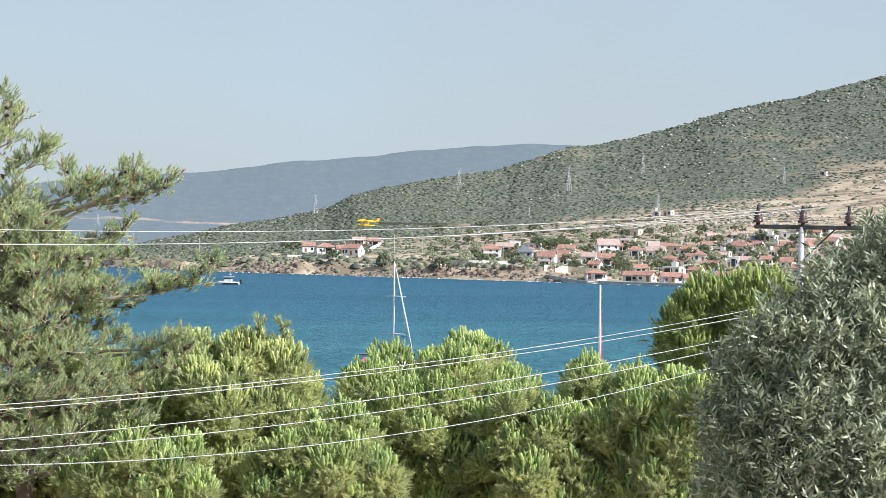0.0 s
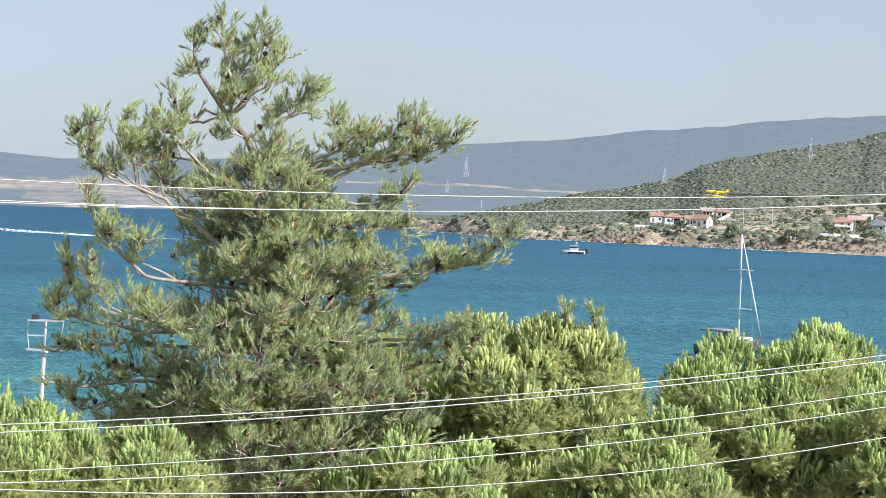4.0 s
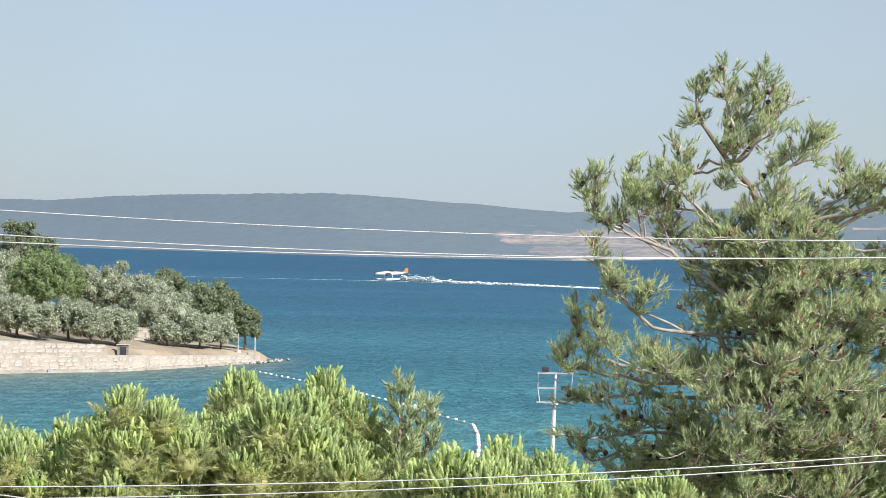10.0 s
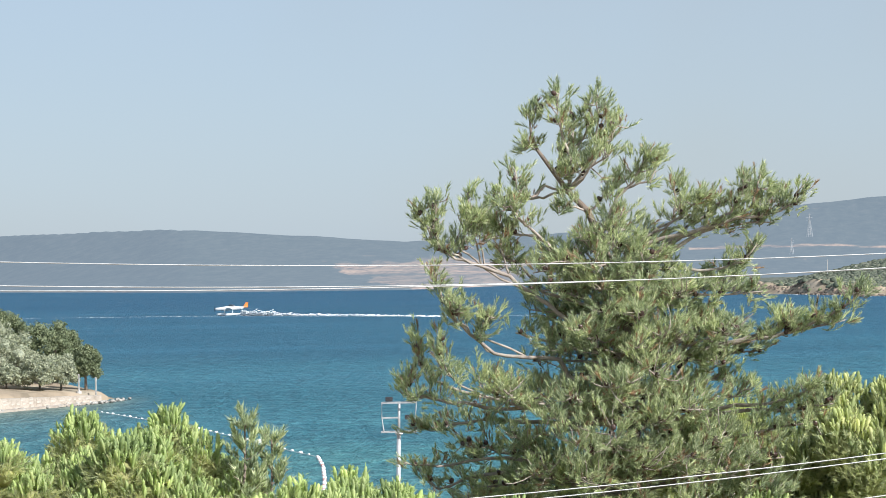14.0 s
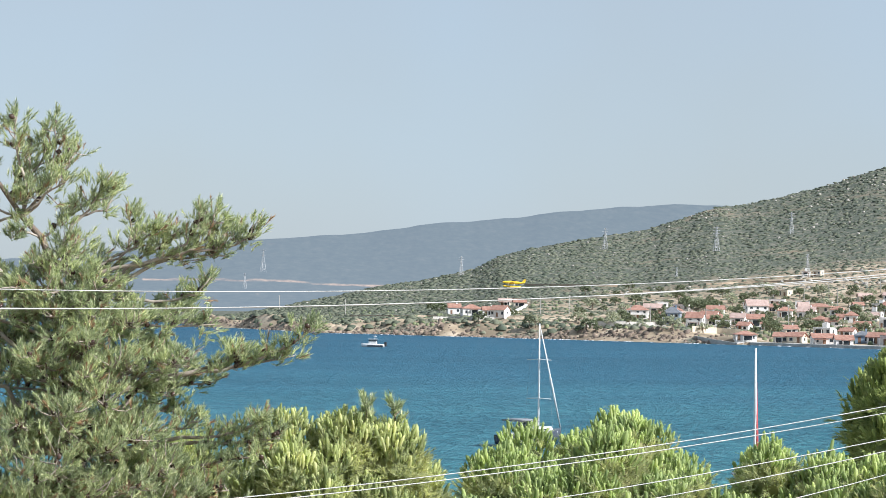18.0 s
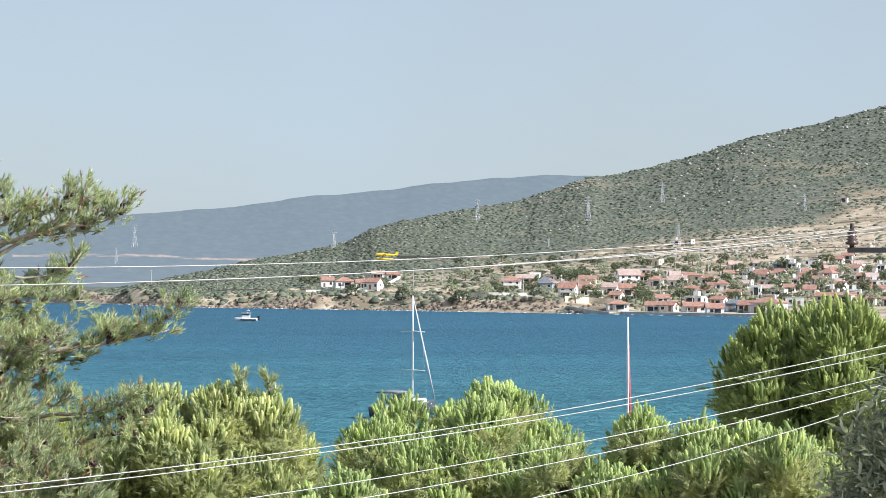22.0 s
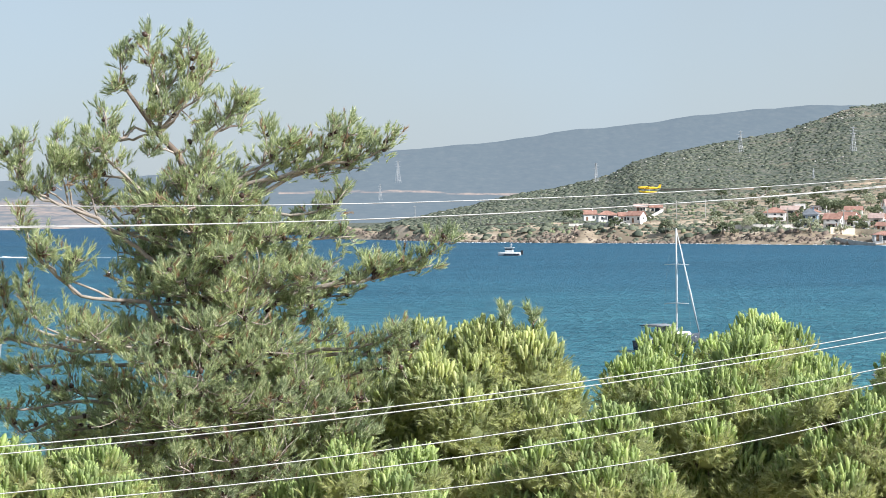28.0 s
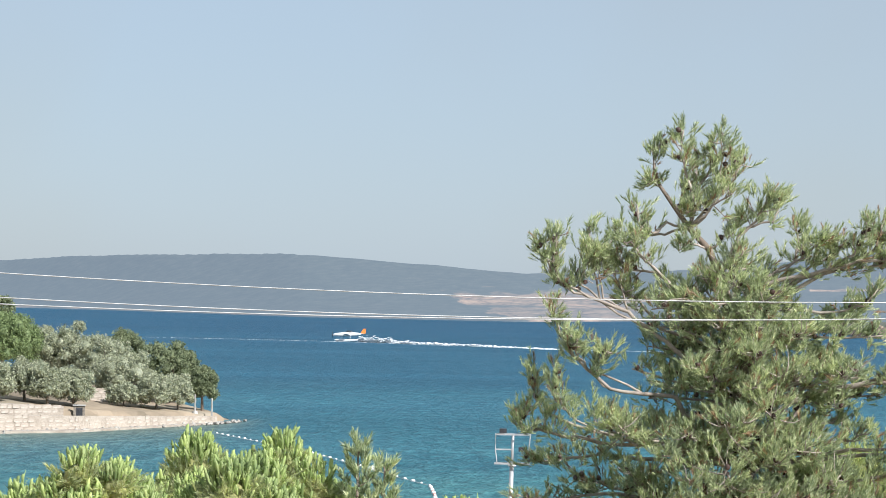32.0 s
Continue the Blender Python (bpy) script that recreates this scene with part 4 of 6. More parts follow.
    bough(1, 0.36, ((-1.86, -6.35), (-0.96, -6.26),), 0.25, deep=-1.5)
    bough(1, 0.36, ((-4.32, -6.41), (-5.86, -6.38),), 0.25, deep=-1.0)
    bough(4, 0.29, ((-2.84, -1.67), (-2.90, -1.30),), 0.25, deep=1.2)
    bough(3, 0.40, ((-3.12, -2.90), (-3.39, -2.47),), 0.25, deep=1.4)
    bough(2, 0.45, ((-2.47, -4.30), (-2.06, -3.73),), 0.25, deep=1.5)
    bough(3, 0.32, ((-2.22, -2.88), (-1.58, -2.43),), 0.25, deep=1.2)
    bough(1, 0.36, ((-1.09, -6.33), (0.58, -6.21),), 0.25, deep=-1.0)
    bough(4, 0.21, ((-3.77, -1.76), (-4.77, -1.41),), 0.40, deep=0.7)
    bough(5, 0.16, ((-4.04, -0.96), (-5.17, -0.84),), 0.40, deep=0.4)
    bough(4, 0.16, ((-4.13, -1.73), (-5.48, -1.37),), 0.40, deep=-0.2)
    bough(3, 0.21, ((-3.89, -2.95), (-4.93, -2.51),), 0.40, deep=0.9)
    bough(5, 0.16, ((-3.82, -0.66), (-4.73, -0.25),), 0.40, deep=-0.4)
    bough(6, 0.16, ((-4.08, -0.02), (-5.00, 0.19),), 0.40, deep=0.3)
    bough(4, 0.21, ((-1.81, -1.58), (-0.85, -1.05),), 0.40, deep=0.6)
    # short inner boughs all round the stem
    for k in range(64):
        j = 2 + k % 5
        a, th = stem[j].lerp(stem[j + 1], random.random()), k * 2.39996
        reach = random.uniform(0.5, 1.0) * (2.1, 2.0, 1.7, 1.4, 1.2)[k % 5]
        q = a + foot + Vector((math.cos(th) * reach, math.sin(th) * reach, random.uniform(-0.1, 0.35)))
        az, far = math.degrees(math.atan2(q.x, q.y)), math.hypot(q.x, q.y)
        el = math.degrees(math.atan2(q.z - EYE, far))
        bough(j, random.uniform(0.14, 0.26), ((az + (-2.8 - az) * 0.4, el), (az, el)), 0.35, deep=far - d, thick=0.8)
    P = np.array([t[0][:] for t in tips])
    X = lift(np.array([t[1][:] for t in tips]))
    dead = np.random.rand(len(P)) < 0.09
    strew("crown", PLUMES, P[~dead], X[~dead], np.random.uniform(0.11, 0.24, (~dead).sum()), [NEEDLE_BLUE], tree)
    strew("dead_foliage", PLUMES, P[dead], X[dead], np.random.uniform(0.11, 0.2, dead.sum()), [DEAD_NEEDLE], tree, "brown dead needles among the green ones")
    cone_me = raw_mesh("cone", *clump_proto(77, 0.08))
    cone_me.materials.append(PORCELAIN)
    for p in cones:
        cone = new("cone", cone_me)
        cone.parent = tree
        cone.matrix_basis = Matrix.LocRotScale(p, Euler((random.uniform(-1, 1), random.uniform(-1, 1), 0)), (0.085, 0.085, 0.12))


tall_pine()

# ---- the round-crowned pines below the house ----
NEEDLE_MIX = foliage("olive_green_needles", (0.30, 0.36, 0.15), (0.53, 0.60, 0.27), (0.78, 0.80, 0.44), 0.6, 0.5)
# side foliage too takes the dark needles: shade put into its colour
bushy_pine(18.5, 43.0, -0.95, 4.1, -8.4, "dark green round-crowned pine beside the electricity pole", 40, 0.30, NEEDLE_SHADED, seed=11, boxy=2.0, side_mat=NEEDLE_SHADED)
bushy_pine(8.55, 38.0, -2.8, 2.8, -10.1, "bright green round-crowned pine full of upright shoots", 40, 0.225, seed=12)
bushy_pine(9.6, 38.6, -2.3, 2.0, -10.1, "bright green pine rising out of a rounder crown", 26, 0.225, seed=25)
bushy_pine(11.9, 36.5, -3.35, 2.2, -10.1, "yellow-green round-crowned pine full of upright shoots", 30, 0.225, seed=19)
bushy_pine(13.6, 37.2, -3.25, 2.2, -10.1, "yellow-green pine standing close between two others", 30, 0.225, seed=27)
bushy_pine(15.4, 36.0, -3.25, 2.2, -10.1, "yellow-green round-crowned pine full of upright shoots", 32, 0.225, seed=13)
bushy_pine(2.6, 37.0, -2.45, 2.5, -10.1, "olive-green pine with long soft needles", 52, 0.225, NEEDLE_MIX, seed=14)
bushy_pine(-1.0, 39.5, -3.3, 3.0, -10.1, "olive-green pine with long soft needles behind the tall pine", 26, 0.30, NEEDLE_MIX, PLUMES, seed=23)
bushy_pine(-5.0, 39.0, -4.6, 2.0, -9.0, "olive-green pine with long soft needles behind the tall pine", 20, 0.30, NEEDLE_MIX, PLUMES, seed=24)
bushy_pine(5.6, 35.0, -4.5, 2.2, -10.1, "yellow-green bushy pine between taller ones", 26, 0.225, seed=15)
bushy_pine(-17.7, 35.0, -3.3, 1.7, -8.0, "bright green narrow-crowned pine full of upright shoots", 26, 0.225, seed=16)
bushy_pine(-14.3, 35.6, -3.3, 2.4, -8.0, "bright green round-crowned pine full of upright shoots", 34, 0.225, seed=26)
bushy_pine(-20.5, 36.0, -4.2, 2.1, -8.0, "bright green round-crowned pine full of upright shoots", 26, 0.225, seed=17)
bushy_pine(-12.6, 36.0, -4.0, 1.7, -8.0, "bright green bushy pine", 22, 0.225, seed=18)
bushy_pine(-9.6, 34.0, -4.95, 2.4, -8.2, "yellow-green bushy pine below the tall pine", 26, 0.225, seed=20)
bushy_pine(-6.5, 34.0, -5.3, 2.0, -8.2, "yellow-green bushy pine below the tall pine", 22, 0.225, seed=21)
bushy_pine(0.4, 34.5, -5.3, 2.2, -10.1, "yellow-green bushy pine below the tall pine", 24, 0.225, seed=22)


# ---- overhead lines ----
POLE = Vector((10.98, 32.5, 0))


def cable(name, a, b, sag, radius, label):
    pts = []
    for k in range(61):
        s = k / 60
        p = Vector(a).lerp(Vector(b), s)
        pts.append((p.x, p.y, p.z - 4 * sag * s * (1 - s)))
    ob = part(name, rings(bmesh.new(), pts, [radius] * len(pts), 6), WIRE, smooth=True)
    return tagged(ob, label, "cable", "overhead lines")


for a, b, sag in (((10.26, 32.70, 14.61), (-14.8, 20.0, 14.75), 0.64), ((10.98, 32.50, 14.67), (-15.1, 19.2, 14.56), 0.77), ((11.72, 32.25, 14.71), (-15.4, 18.5, 14.42), 0.72)):
    cable("power_line", a, b, sag, 0.0060, "thin pale bare conductor strung from the crossarm")
for a, b, sag in (((10.9, 32.0, 13.14), (-15.0, 19.0, 11.99), 0.83), ((10.9, 31.95, 13.04), (-15.0, 19.0, 11.78), 0.74), ((10.9, 31.9, 12.76), (-15.0, 19.0, 11.54), 0.87),
                  ((10.9, 31.85, 12.67), (-15.0, 19.0, 11.90), 1.15), ((10.9, 31.8, 12.50), (-15.0, 19.0, 13.19), 1.89)):
    cable("service_line", a, b, sag, 0.0064, "pale grey low-voltage cable sagging in front of the pines")


# ---- the olive tree beside the pole ----
OLIVE_TWIGS = [leaf_proto(10, 80 + s, 0.5, 0.125) for s in range(6)]


def near_olive():
    random.seed(31), np.random.seed(31)
    d = 20.0
    foot = place(21.6, 0, d)
    foot.z = float(land(21.6, d))
    tree = thing("olive_tree", "silver-green olive tree with dense narrow leaves", "tree", foot)
    lumps = [(22.3, -1.2, 0.42, 0.3), (21.1, -1.6, 0.34, 0.0), (23.2, -0.5, 0.5, 0.4), (24.6, -1.2, 0.6, 0.2), (19.4, -3.3, 0.36, -0.3), (18.5, -4.3, 0.36, -0.2), (20.2, -2.7, 0.42, 0.1),
             (21.2, -3.6, 0.62, -0.3), (18.6, -6.2, 0.48, -0.3), (19.9, -5.4, 0.58, -0.4), (21.6, -5.6, 0.72, -0.5), (23.2, -3.0, 0.72, -0.1), (18.0, -5.5, 0.30, 0.1), (18.8, -7.9, 0.56, -0.3),
             (20.6, -7.8, 0.7, -0.5), (22.7, -7.6, 0.8, -0.5), (24.6, -4.5, 0.8, 0.0), (24.7, -7.5, 0.9, -0.2), (18.9, -9.4, 0.6, 0.0), (21.0, -9.6, 0.8, -0.2)]
    stem = [Vector((0, 0, -0.2)), Vector((0.08, 0.03, 0.8)), Vector((-0.05, 0.05, 1.6)), Vector((0.05, 0.0, 2.6))]
    part("trunk", rings(bmesh.new(), stem, [0.19, 0.15, 0.12, 0.08], 10), GREYBARK, tree, smooth=True)
    P, X = [], []
    for az, el, r, deep in lumps:
        q = np.array((place(az, el, d + deep) - foot)[:])
        bm = bmesh.new()
        limb(bm, stem[random.choice((1, 2, 3))], Vector(q), 0.035, 0.008, 0.15, 5, 5)
        part("limb", bm, GREYBARK, tree, smooth=True)
        n = int(430 * r * r / 0.35 + 50)
        v = lift(np.random.randn(n, 3))
        rad = r * np.random.uniform(0.3, 1.25, n) ** 0.8
        P.append(q + v * rad[:, None])
        X.append(lift(v * 0.6 + np.array([0, 0, 0.9]) + np.random.randn(n, 3) * 0.35))
    P, X = np.concatenate(P), np.concatenate(X)
    strew("crown", OLIVE_TWIGS, P, X, np.random.uniform(0.16, 0.27, len(P)), [OLIVE], tree)


near_olive()


def young_pine(az, d, top, label, seed, spread=0.95):
    random.seed(seed), np.random.seed(seed)
    foot = place(az, 0, d)
    foot.z = float(land(az, d))
    h = EYE + d * math.tan(radians(top)) - foot.z
    tree = thing("young_pine", label, "tree", foot)
    stem = [Vector((0.05 * math.sin(k), 0.04 * math.cos(2 * k), h * k / 8 - 0.1 * (k == 0))) for k in range(9)]
    part("trunk", rings(bmesh.new(), stem, [0.07 - 0.0075 * k for k in range(9)], 7), BARK, tree, smooth=True)
    P, X = [], []
    for k in range(44):
        f = 0.45 + 0.55 * (k + random.random()) / 44
        a = stem[0].lerp(stem[-1], f)
        th = k * 2.39996
        b = a + Vector((math.cos(th), math.sin(th), 0.55)) * (0.12 * spread + spread * (1 - f)) * random.uniform(0.7, 1.1)
        if k % 2 == 0:
            bm = bmesh.new()
            limb(bm, a, b, 0.014, 0.005, 0.08, 4, 3)
            part("limb", bm, BARK, tree, smooth=True)
        for j in range(8):
            P.append(a.lerp(b, random.uniform(0.3, 1.05))[:])
            X.append((math.cos(th) * 0.4 + random.gauss(0, 0.3), math.sin(th) * 0.4 + random.gauss(0, 0.3), 1.0))
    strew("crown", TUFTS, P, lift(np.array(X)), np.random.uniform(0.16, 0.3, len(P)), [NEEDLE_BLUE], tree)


young_pine(-11.75, 35.0, -3.3, "slender young pine standing above the bushy crowns", 41)
young_pine(-11.15, 35.4, -3.75, "short young pine beside a taller one", 42)
young_pine(3.55, 36.5, -2.35, "slim pine leader rising out of a round crown", 43, 0.4)
young_pine(4.2, 36.6, -2.45, "slim pine leader rising out of a round crown", 44, 0.45)


# ---- the electricity pole ----
def electricity_pole():
    foot = Vector((POLE.x, POLE.y, float(land(18.67, 34.3))))
    arm = EYE + 34.3 * math.tan(radians(0.54)) - foot.z
    pole = thing("electricity_pole", "slim grey steel electricity pole with a dark crossarm and three insulators", "utility pole", foot, -18.7)
    part("shaft", rings(bmesh.new(), [(0, 0, -0.3), (0, 0, 2.5), (0, 0, arm)], [0.062, 0.058, 0.045], 10), STEEL, pole, smooth=True)
    bm = bbox(-0.78, 1.75, -0.04, 0.04, arm - 0.035, arm + 0.035)
    bmesh.ops.bevel(bm, geom=bm.edges[:], offset=0.006, segments=1, affect="EDGES")
    part("crossarm", bm, DARK, pole, "dark steel crossarm")
    part("brace", rings(bmesh.new(), [(0.02, 0.03, arm - 0.55), (0.55, 0.03, arm - 0.03)], [0.014, 0.014], 6), DARK, pole)
    for x in (-0.72, 0.02, 0.78):
        ins = part("insulator", rings(bmesh.new(), [(x, 0, arm + z) for z in (0.03, 0.07, 0.075, 0.11, 0.12, 0.15, 0.16, 0.19, 0.20, 0.24, 0.26, 0.31)],
                                      [0.03, 0.035, 0.085, 0.09, 0.05, 0.085, 0.05, 0.08, 0.045, 0.07, 0.04, 0.02], 12), PORCELAIN, pole, "brown ribbed porcelain insulator", True)
        part("cap", rings(bmesh.new(), [(x, 0, arm + 0.30), (x, 0, arm + 0.36)], [0.03, 0.022], 8), DARK, ins)
    low = 13.1 - foot.z
    part("bracket", bbox(-0.03, 0.42, -0.03, 0.03, low - 0.03, low + 0.02), DARK, pole)
    for k, z in enumerate((13.14, 13.02, 12.76, 12.64, 12.5)):
        part("spool", rings(bmesh.new(), [(-0.02, -0.12, z - foot.z - 0.05), (-0.02, -0.12, z - foot.z), (-0.02, -0.12, z - foot.z + 0.05)], [0.035, 0.022, 0.035], 8), PORCELAIN, pole)


electricity_pole()


# ---- floodlight mast on the near beach ----
def floodlight_mast():
    d = 105.0
    foot = place(-8.28, 0, d)
    foot.z = float(land(-8.28, d))
    mast = thing("floodlight_mast", "white steel floodlight mast with a railed platform", "light mast", foot, 8.2)
    z1 = EYE + d * math.tan(radians(-3.66)) - foot.z
    z2 = EYE + d * math.tan(radians(-3.0)) - foot.z
    lean = 0.03
    part("shaft", rings(bmesh.new(), [(0, 0, -0.3), (lean * z1, 0, z1)], [0.10, 0.09], 12), STEEL, mast, smooth=True)
    part("upper_tube", rings(bmesh.new(), [(lean * z1, 0, z1), (lean * z2, 0, z2 + 0.02)], [0.06, 0.06], 10), STEEL, mast, smooth=True)
    c1, c2 = lean * z1, lean * z2
    part("collar", rings(bmesh.new(), [(c1, 0, z1 - 0.1), (c1, 0, z1 + 0.04)], [0.17, 0.17], 12), PAINTED, mast)
    for z, c in ((z1, c1), (z2, c2)):
        for y in (-0.3, 0.3):
            part("rail", bbox(c - 0.74, c + 0.74, y - 0.03, y + 0.03, z - 0.02, z + 0.03), STEEL, mast)
        for x in (c - 0.72, c, c + 0.72):
            part("rail", bbox(x - 0.03, x + 0.03, -0.3, 0.3, z - 0.018, z + 0.028), STEEL, mast)
    part("middle_rail", bbox(c1 - 0.70, c1 + 0.02, -0.32, -0.28, (z1 + z2) / 2 - 0.03, (z1 + z2) / 2 + 0.03), STEEL, mast)
    for sx in (-1, 1):
        for y in (-0.3, 0.3):
            part("upright", rings(bmesh.new(), [(c1 + sx * 0.62, y, z1), (c1 + sx * 0.7, y, (z1 + z2) / 2), (c2 + sx * 0.72, y, z2)], [0.022] * 3, 6), STEEL, mast)
    for x, z, big in ((c2 - 0.42, z2 + 0.04, 0.75), (c2 + 0.5, z2 + 0.04, 0.9), (c1 + 0.42, (z1 + z2) / 2 - 0.12, 0.75)):
        lamp = part("floodlight", bbox(x - 0.2 * big, x + 0.2 * big, -0.12, 0.1, z + 0.02, z + 0.27 * big), DARK, mast, "dark floodlight housing")
        part("lens", bbox(x - 0.16 * big, x + 0.16 * big, 0.104, 0.118, z + 0.05, z + 0.23 * big), GLASS, lamp)
        part("yoke", bbox(x - 0.03, x + 0.03, -0.03, 0.03, z - 0.06, z + 0.02), STEEL, lamp)


floodlight_mast()


# ---- the headland ----
def spray_proto(seed, n=7, size=0.46):
    """Loose leaves in a ball of one unit."""
    r = np.random.RandomState(seed)
    V, F = [], []
    for i in range(n):
        p = r.randn(3)
        p *= 0.5 * r.rand() ** 0.4 / np.linalg.norm(p)
        a, b = r.randn(3), r.randn(3)
        a *= size * 0.5 / np.linalg.norm(a)
        b -= a * (a @ b) / (a @ a)
        b *= size * 0.28 / np.linalg.norm(b)
        k = len(V)
        V += [p - a, p + b, p + a, p - b]
        F += [(k, k + 1, k + 2, k + 3)]
    return np.array(V), np.array(F)


SPRAYS = [spray_proto(100 + s) for s in range(5)]


def leafy_tree(name, label, at, height, half, mat, bark, lumps, count, spray, low=0.3, seed=1, round_top=False, flat=1.0):
    """A broad tree a few hundred metres off: trunk, limbs and a broken crown of leaf sprays."""
    random.seed(seed), np.random.seed(seed)
    tree = thing(name, label, "tree", at)
    lean = Vector((random.uniform(-0.1, 0.1) * height, random.uniform(-0.1, 0.1) * height, height * 0.62))
    bm = bmesh.new()
    rings(bm, [(0, 0, -0.4), (lean.x * 0.2, lean.y * 0.2, height * 0.2), (lean.x * 0.6, lean.y * 0.6, height * 0.42), lean], [0.055 * height ** 0.8, 0.04 * height ** 0.8, 0.03 * height ** 0.8, 0.03], 8)
    k = np.arange(lumps)
    zz = 1 - (k + 0.5) / lumps * 1.6
    th = k * 2.39996 + random.random() * 6
    rr = np.sqrt(np.clip(1 - zz ** 2, 0, 1))
    mid, tall = height * (1 + low) / 2, height * (1 - low) / 2
    f = np.random.uniform(0.7, 0.85, (lumps, 1)) if round_top else np.random.uniform(0.55, 0.95, (lumps, 1))
    cen = np.array([0, 0, mid]) + np.stack([rr * np.cos(th), rr * np.sin(th), zz], 1) * f * np.array([half, half, tall])
    if flat < 1.0:
        up = np.clip((cen[:, 2] - low * height) / (height * (1 - low)), 0, 1)
        cen[:, :2] *= (1.15 - 0.95 * up)[:, None]
    for q in cen[::2]:
        limb(bm, (lean.x * 0.5, lean.y * 0.5, height * 0.36), Vector(q), 0.02 * height ** 0.8, 0.02, 0.1, 5, 3)
    part("trunk", bm, bark, tree, smooth=True)
    r = half * np.random.uniform(0.26, 0.42, lumps)
    if flat < 1.0:
        r = r * (1.1 - 0.6 * up)
    P, n = [], count // lumps
    strew("inner_foliage", CORES, cen, up_axis(lumps), r * 0.95, [mat], tree)
    for q, ri in zip(cen, r):
        v = lift(np.random.randn(n, 3))
        P.append(q + v * (ri * np.random.uniform(0.42, 1.05, (n, 1))) * np.array([1, 1, 0.8]))
    P = np.concatenate(P)
    strew("crown", SPRAYS, P, lift(np.random.randn(len(P), 3)), np.random.uniform(0.7, 1.3, len(P)) * spray, [mat], tree)
    return tree


seed_count = [200]


def headland_tree(kind, az, top, half, d):
    seed_count[0] += 1
    at = place(az, 0, d)
    at.z = float(land(az, d))
    h = EYE + d * math.tan(radians(top)) - at.z
    w = d * math.tan(radians(half)) * {"olive": 1.3, "round": 1.0, "pine": 1.15}[kind]
    if kind == "olive":
        leafy_tree("olive_tree", "grey-green olive tree on the terraced headland", at, h, w, OLIVE_FAR, GREYBARK, 24, 2000, 0.52, 0.02, seed_count[0])
    elif kind == "round":
        leafy_tree("stone_pine", "round bright green stone pine on the headland", at, h, w, ROUND_PINE, BARK, 44, 5000, 0.52, 0.12, seed_count[0], True)
    else:
        leafy_tree("dark_pine", "dark green pine on the headland", at, h, w, HEAD_PINE, BARK, 26, 1900, 0.52, 0.1, seed_count[0])


ROUND_PINE = foliage("bright_pine_leaves", (0.16, 0.215, 0.095), (0.22, 0.29, 0.125), (0.28, 0.355, 0.17), 0.6, 0.3)
headland_tree("olive", -20.36, -1.32, 0.37, 274)
headland_tree("olive", -19.88, -1.50, 0.31, 272)
headland_tree("olive", -19.22, -1.40, 0.37, 276)
headland_tree("olive", -18.71, -1.55, 0.34, 274)
headland_tree("olive", -18.14, -1.64, 0.35, 275)
headland_tree("olive", -17.00, -1.93, 0.27, 284)
headland_tree("olive", -16.27, -1.72, 0.38, 285)
headland_tree("olive", -15.79, -1.74, 0.27, 286)
headland_tree("pine", -15.24, -1.53, 0.29, 290)
headland_tree("round", -19.71, -0.32, 0.85, 300)
headland_tree("olive", -18.81, -0.65, 0.31, 306)
headland_tree("olive", -18.27, -0.52, 0.46, 303)
headland_tree("olive", -17.43, -0.88, 0.58, 297)
headland_tree("olive", -17.03, -1.24, 0.61, 292)
headland_tree("pine", -16.95, -0.57, 0.43, 308)
headland_tree("pine", -16.04, -0.94, 0.49, 298)
headland_tree("pine", -15.70, -1.01, 0.34, 300)
headland_tree("pine", -20.35, 0.55, 0.42, 330)
headland_tree("pine", -19.85, 0.32, 0.38, 332)
headland_tree("olive", -20.69, -0.18, 0.37, 318)
headland_tree("olive", -21.01, -1.20, 0.37, 280)
headland_tree("olive", -21.42, -1.39, 0.43, 276)
headland_tree("olive", -21.13, -0.30, 0.55, 315)


def ribbon_wall(name, label, path, thick, mat, base=-0.6, parent=None):
    """A wall along a plan line; path: (az, d, top height)."""
    bm = bmesh.new()
    prev = None
    for az, d, z in path:
        p, q = place(az, 0, d), place(az, 0, d + thick)
        loop = [bm.verts.new((p.x, p.y, base)), bm.verts.new((p.x, p.y, z)), bm.verts.new((q.x, q.y, z)), bm.verts.new((q.x, q.y, base))]
        if prev:
            for k in range(4):
                bm.faces.new((prev[k], loop[k], loop[(k + 1) % 4], prev[(k + 1) % 4]))
        else:
            bm.faces.new(loop[::-1])
        prev = loop
    bm.faces.new(prev)
    bmesh.ops.recalc_face_normals(bm, faces=bm.faces[:])
    return part(name, bm, mat, parent)


bm = bmesh.new()
vs = [bm.verts.new(v) for v in ((-0.47, 0, -0.44), (0.45, 0, -0.47), (0.48, 0, 0.43), (-0.44, 0, 0.46), (-0.5, 1, -0.5), (0.5, 1, -0.5), (0.5, 1, 0.5), (-0.5, 1, 0.5))]
for f in ((0, 1, 2, 3), (1, 0, 4, 5), (2, 1, 5, 6), (3, 2, 6, 7), (0, 3, 7, 4)):
    bm.faces.new([vs[k] for k in f])
bmesh.ops.recalc_face_normals(bm, faces=bm.faces[:])
block_me = bpy.data.meshes.new("stone")
bm.to_mesh(block_me)
bm.free()
block_me.materials.append(STONE)


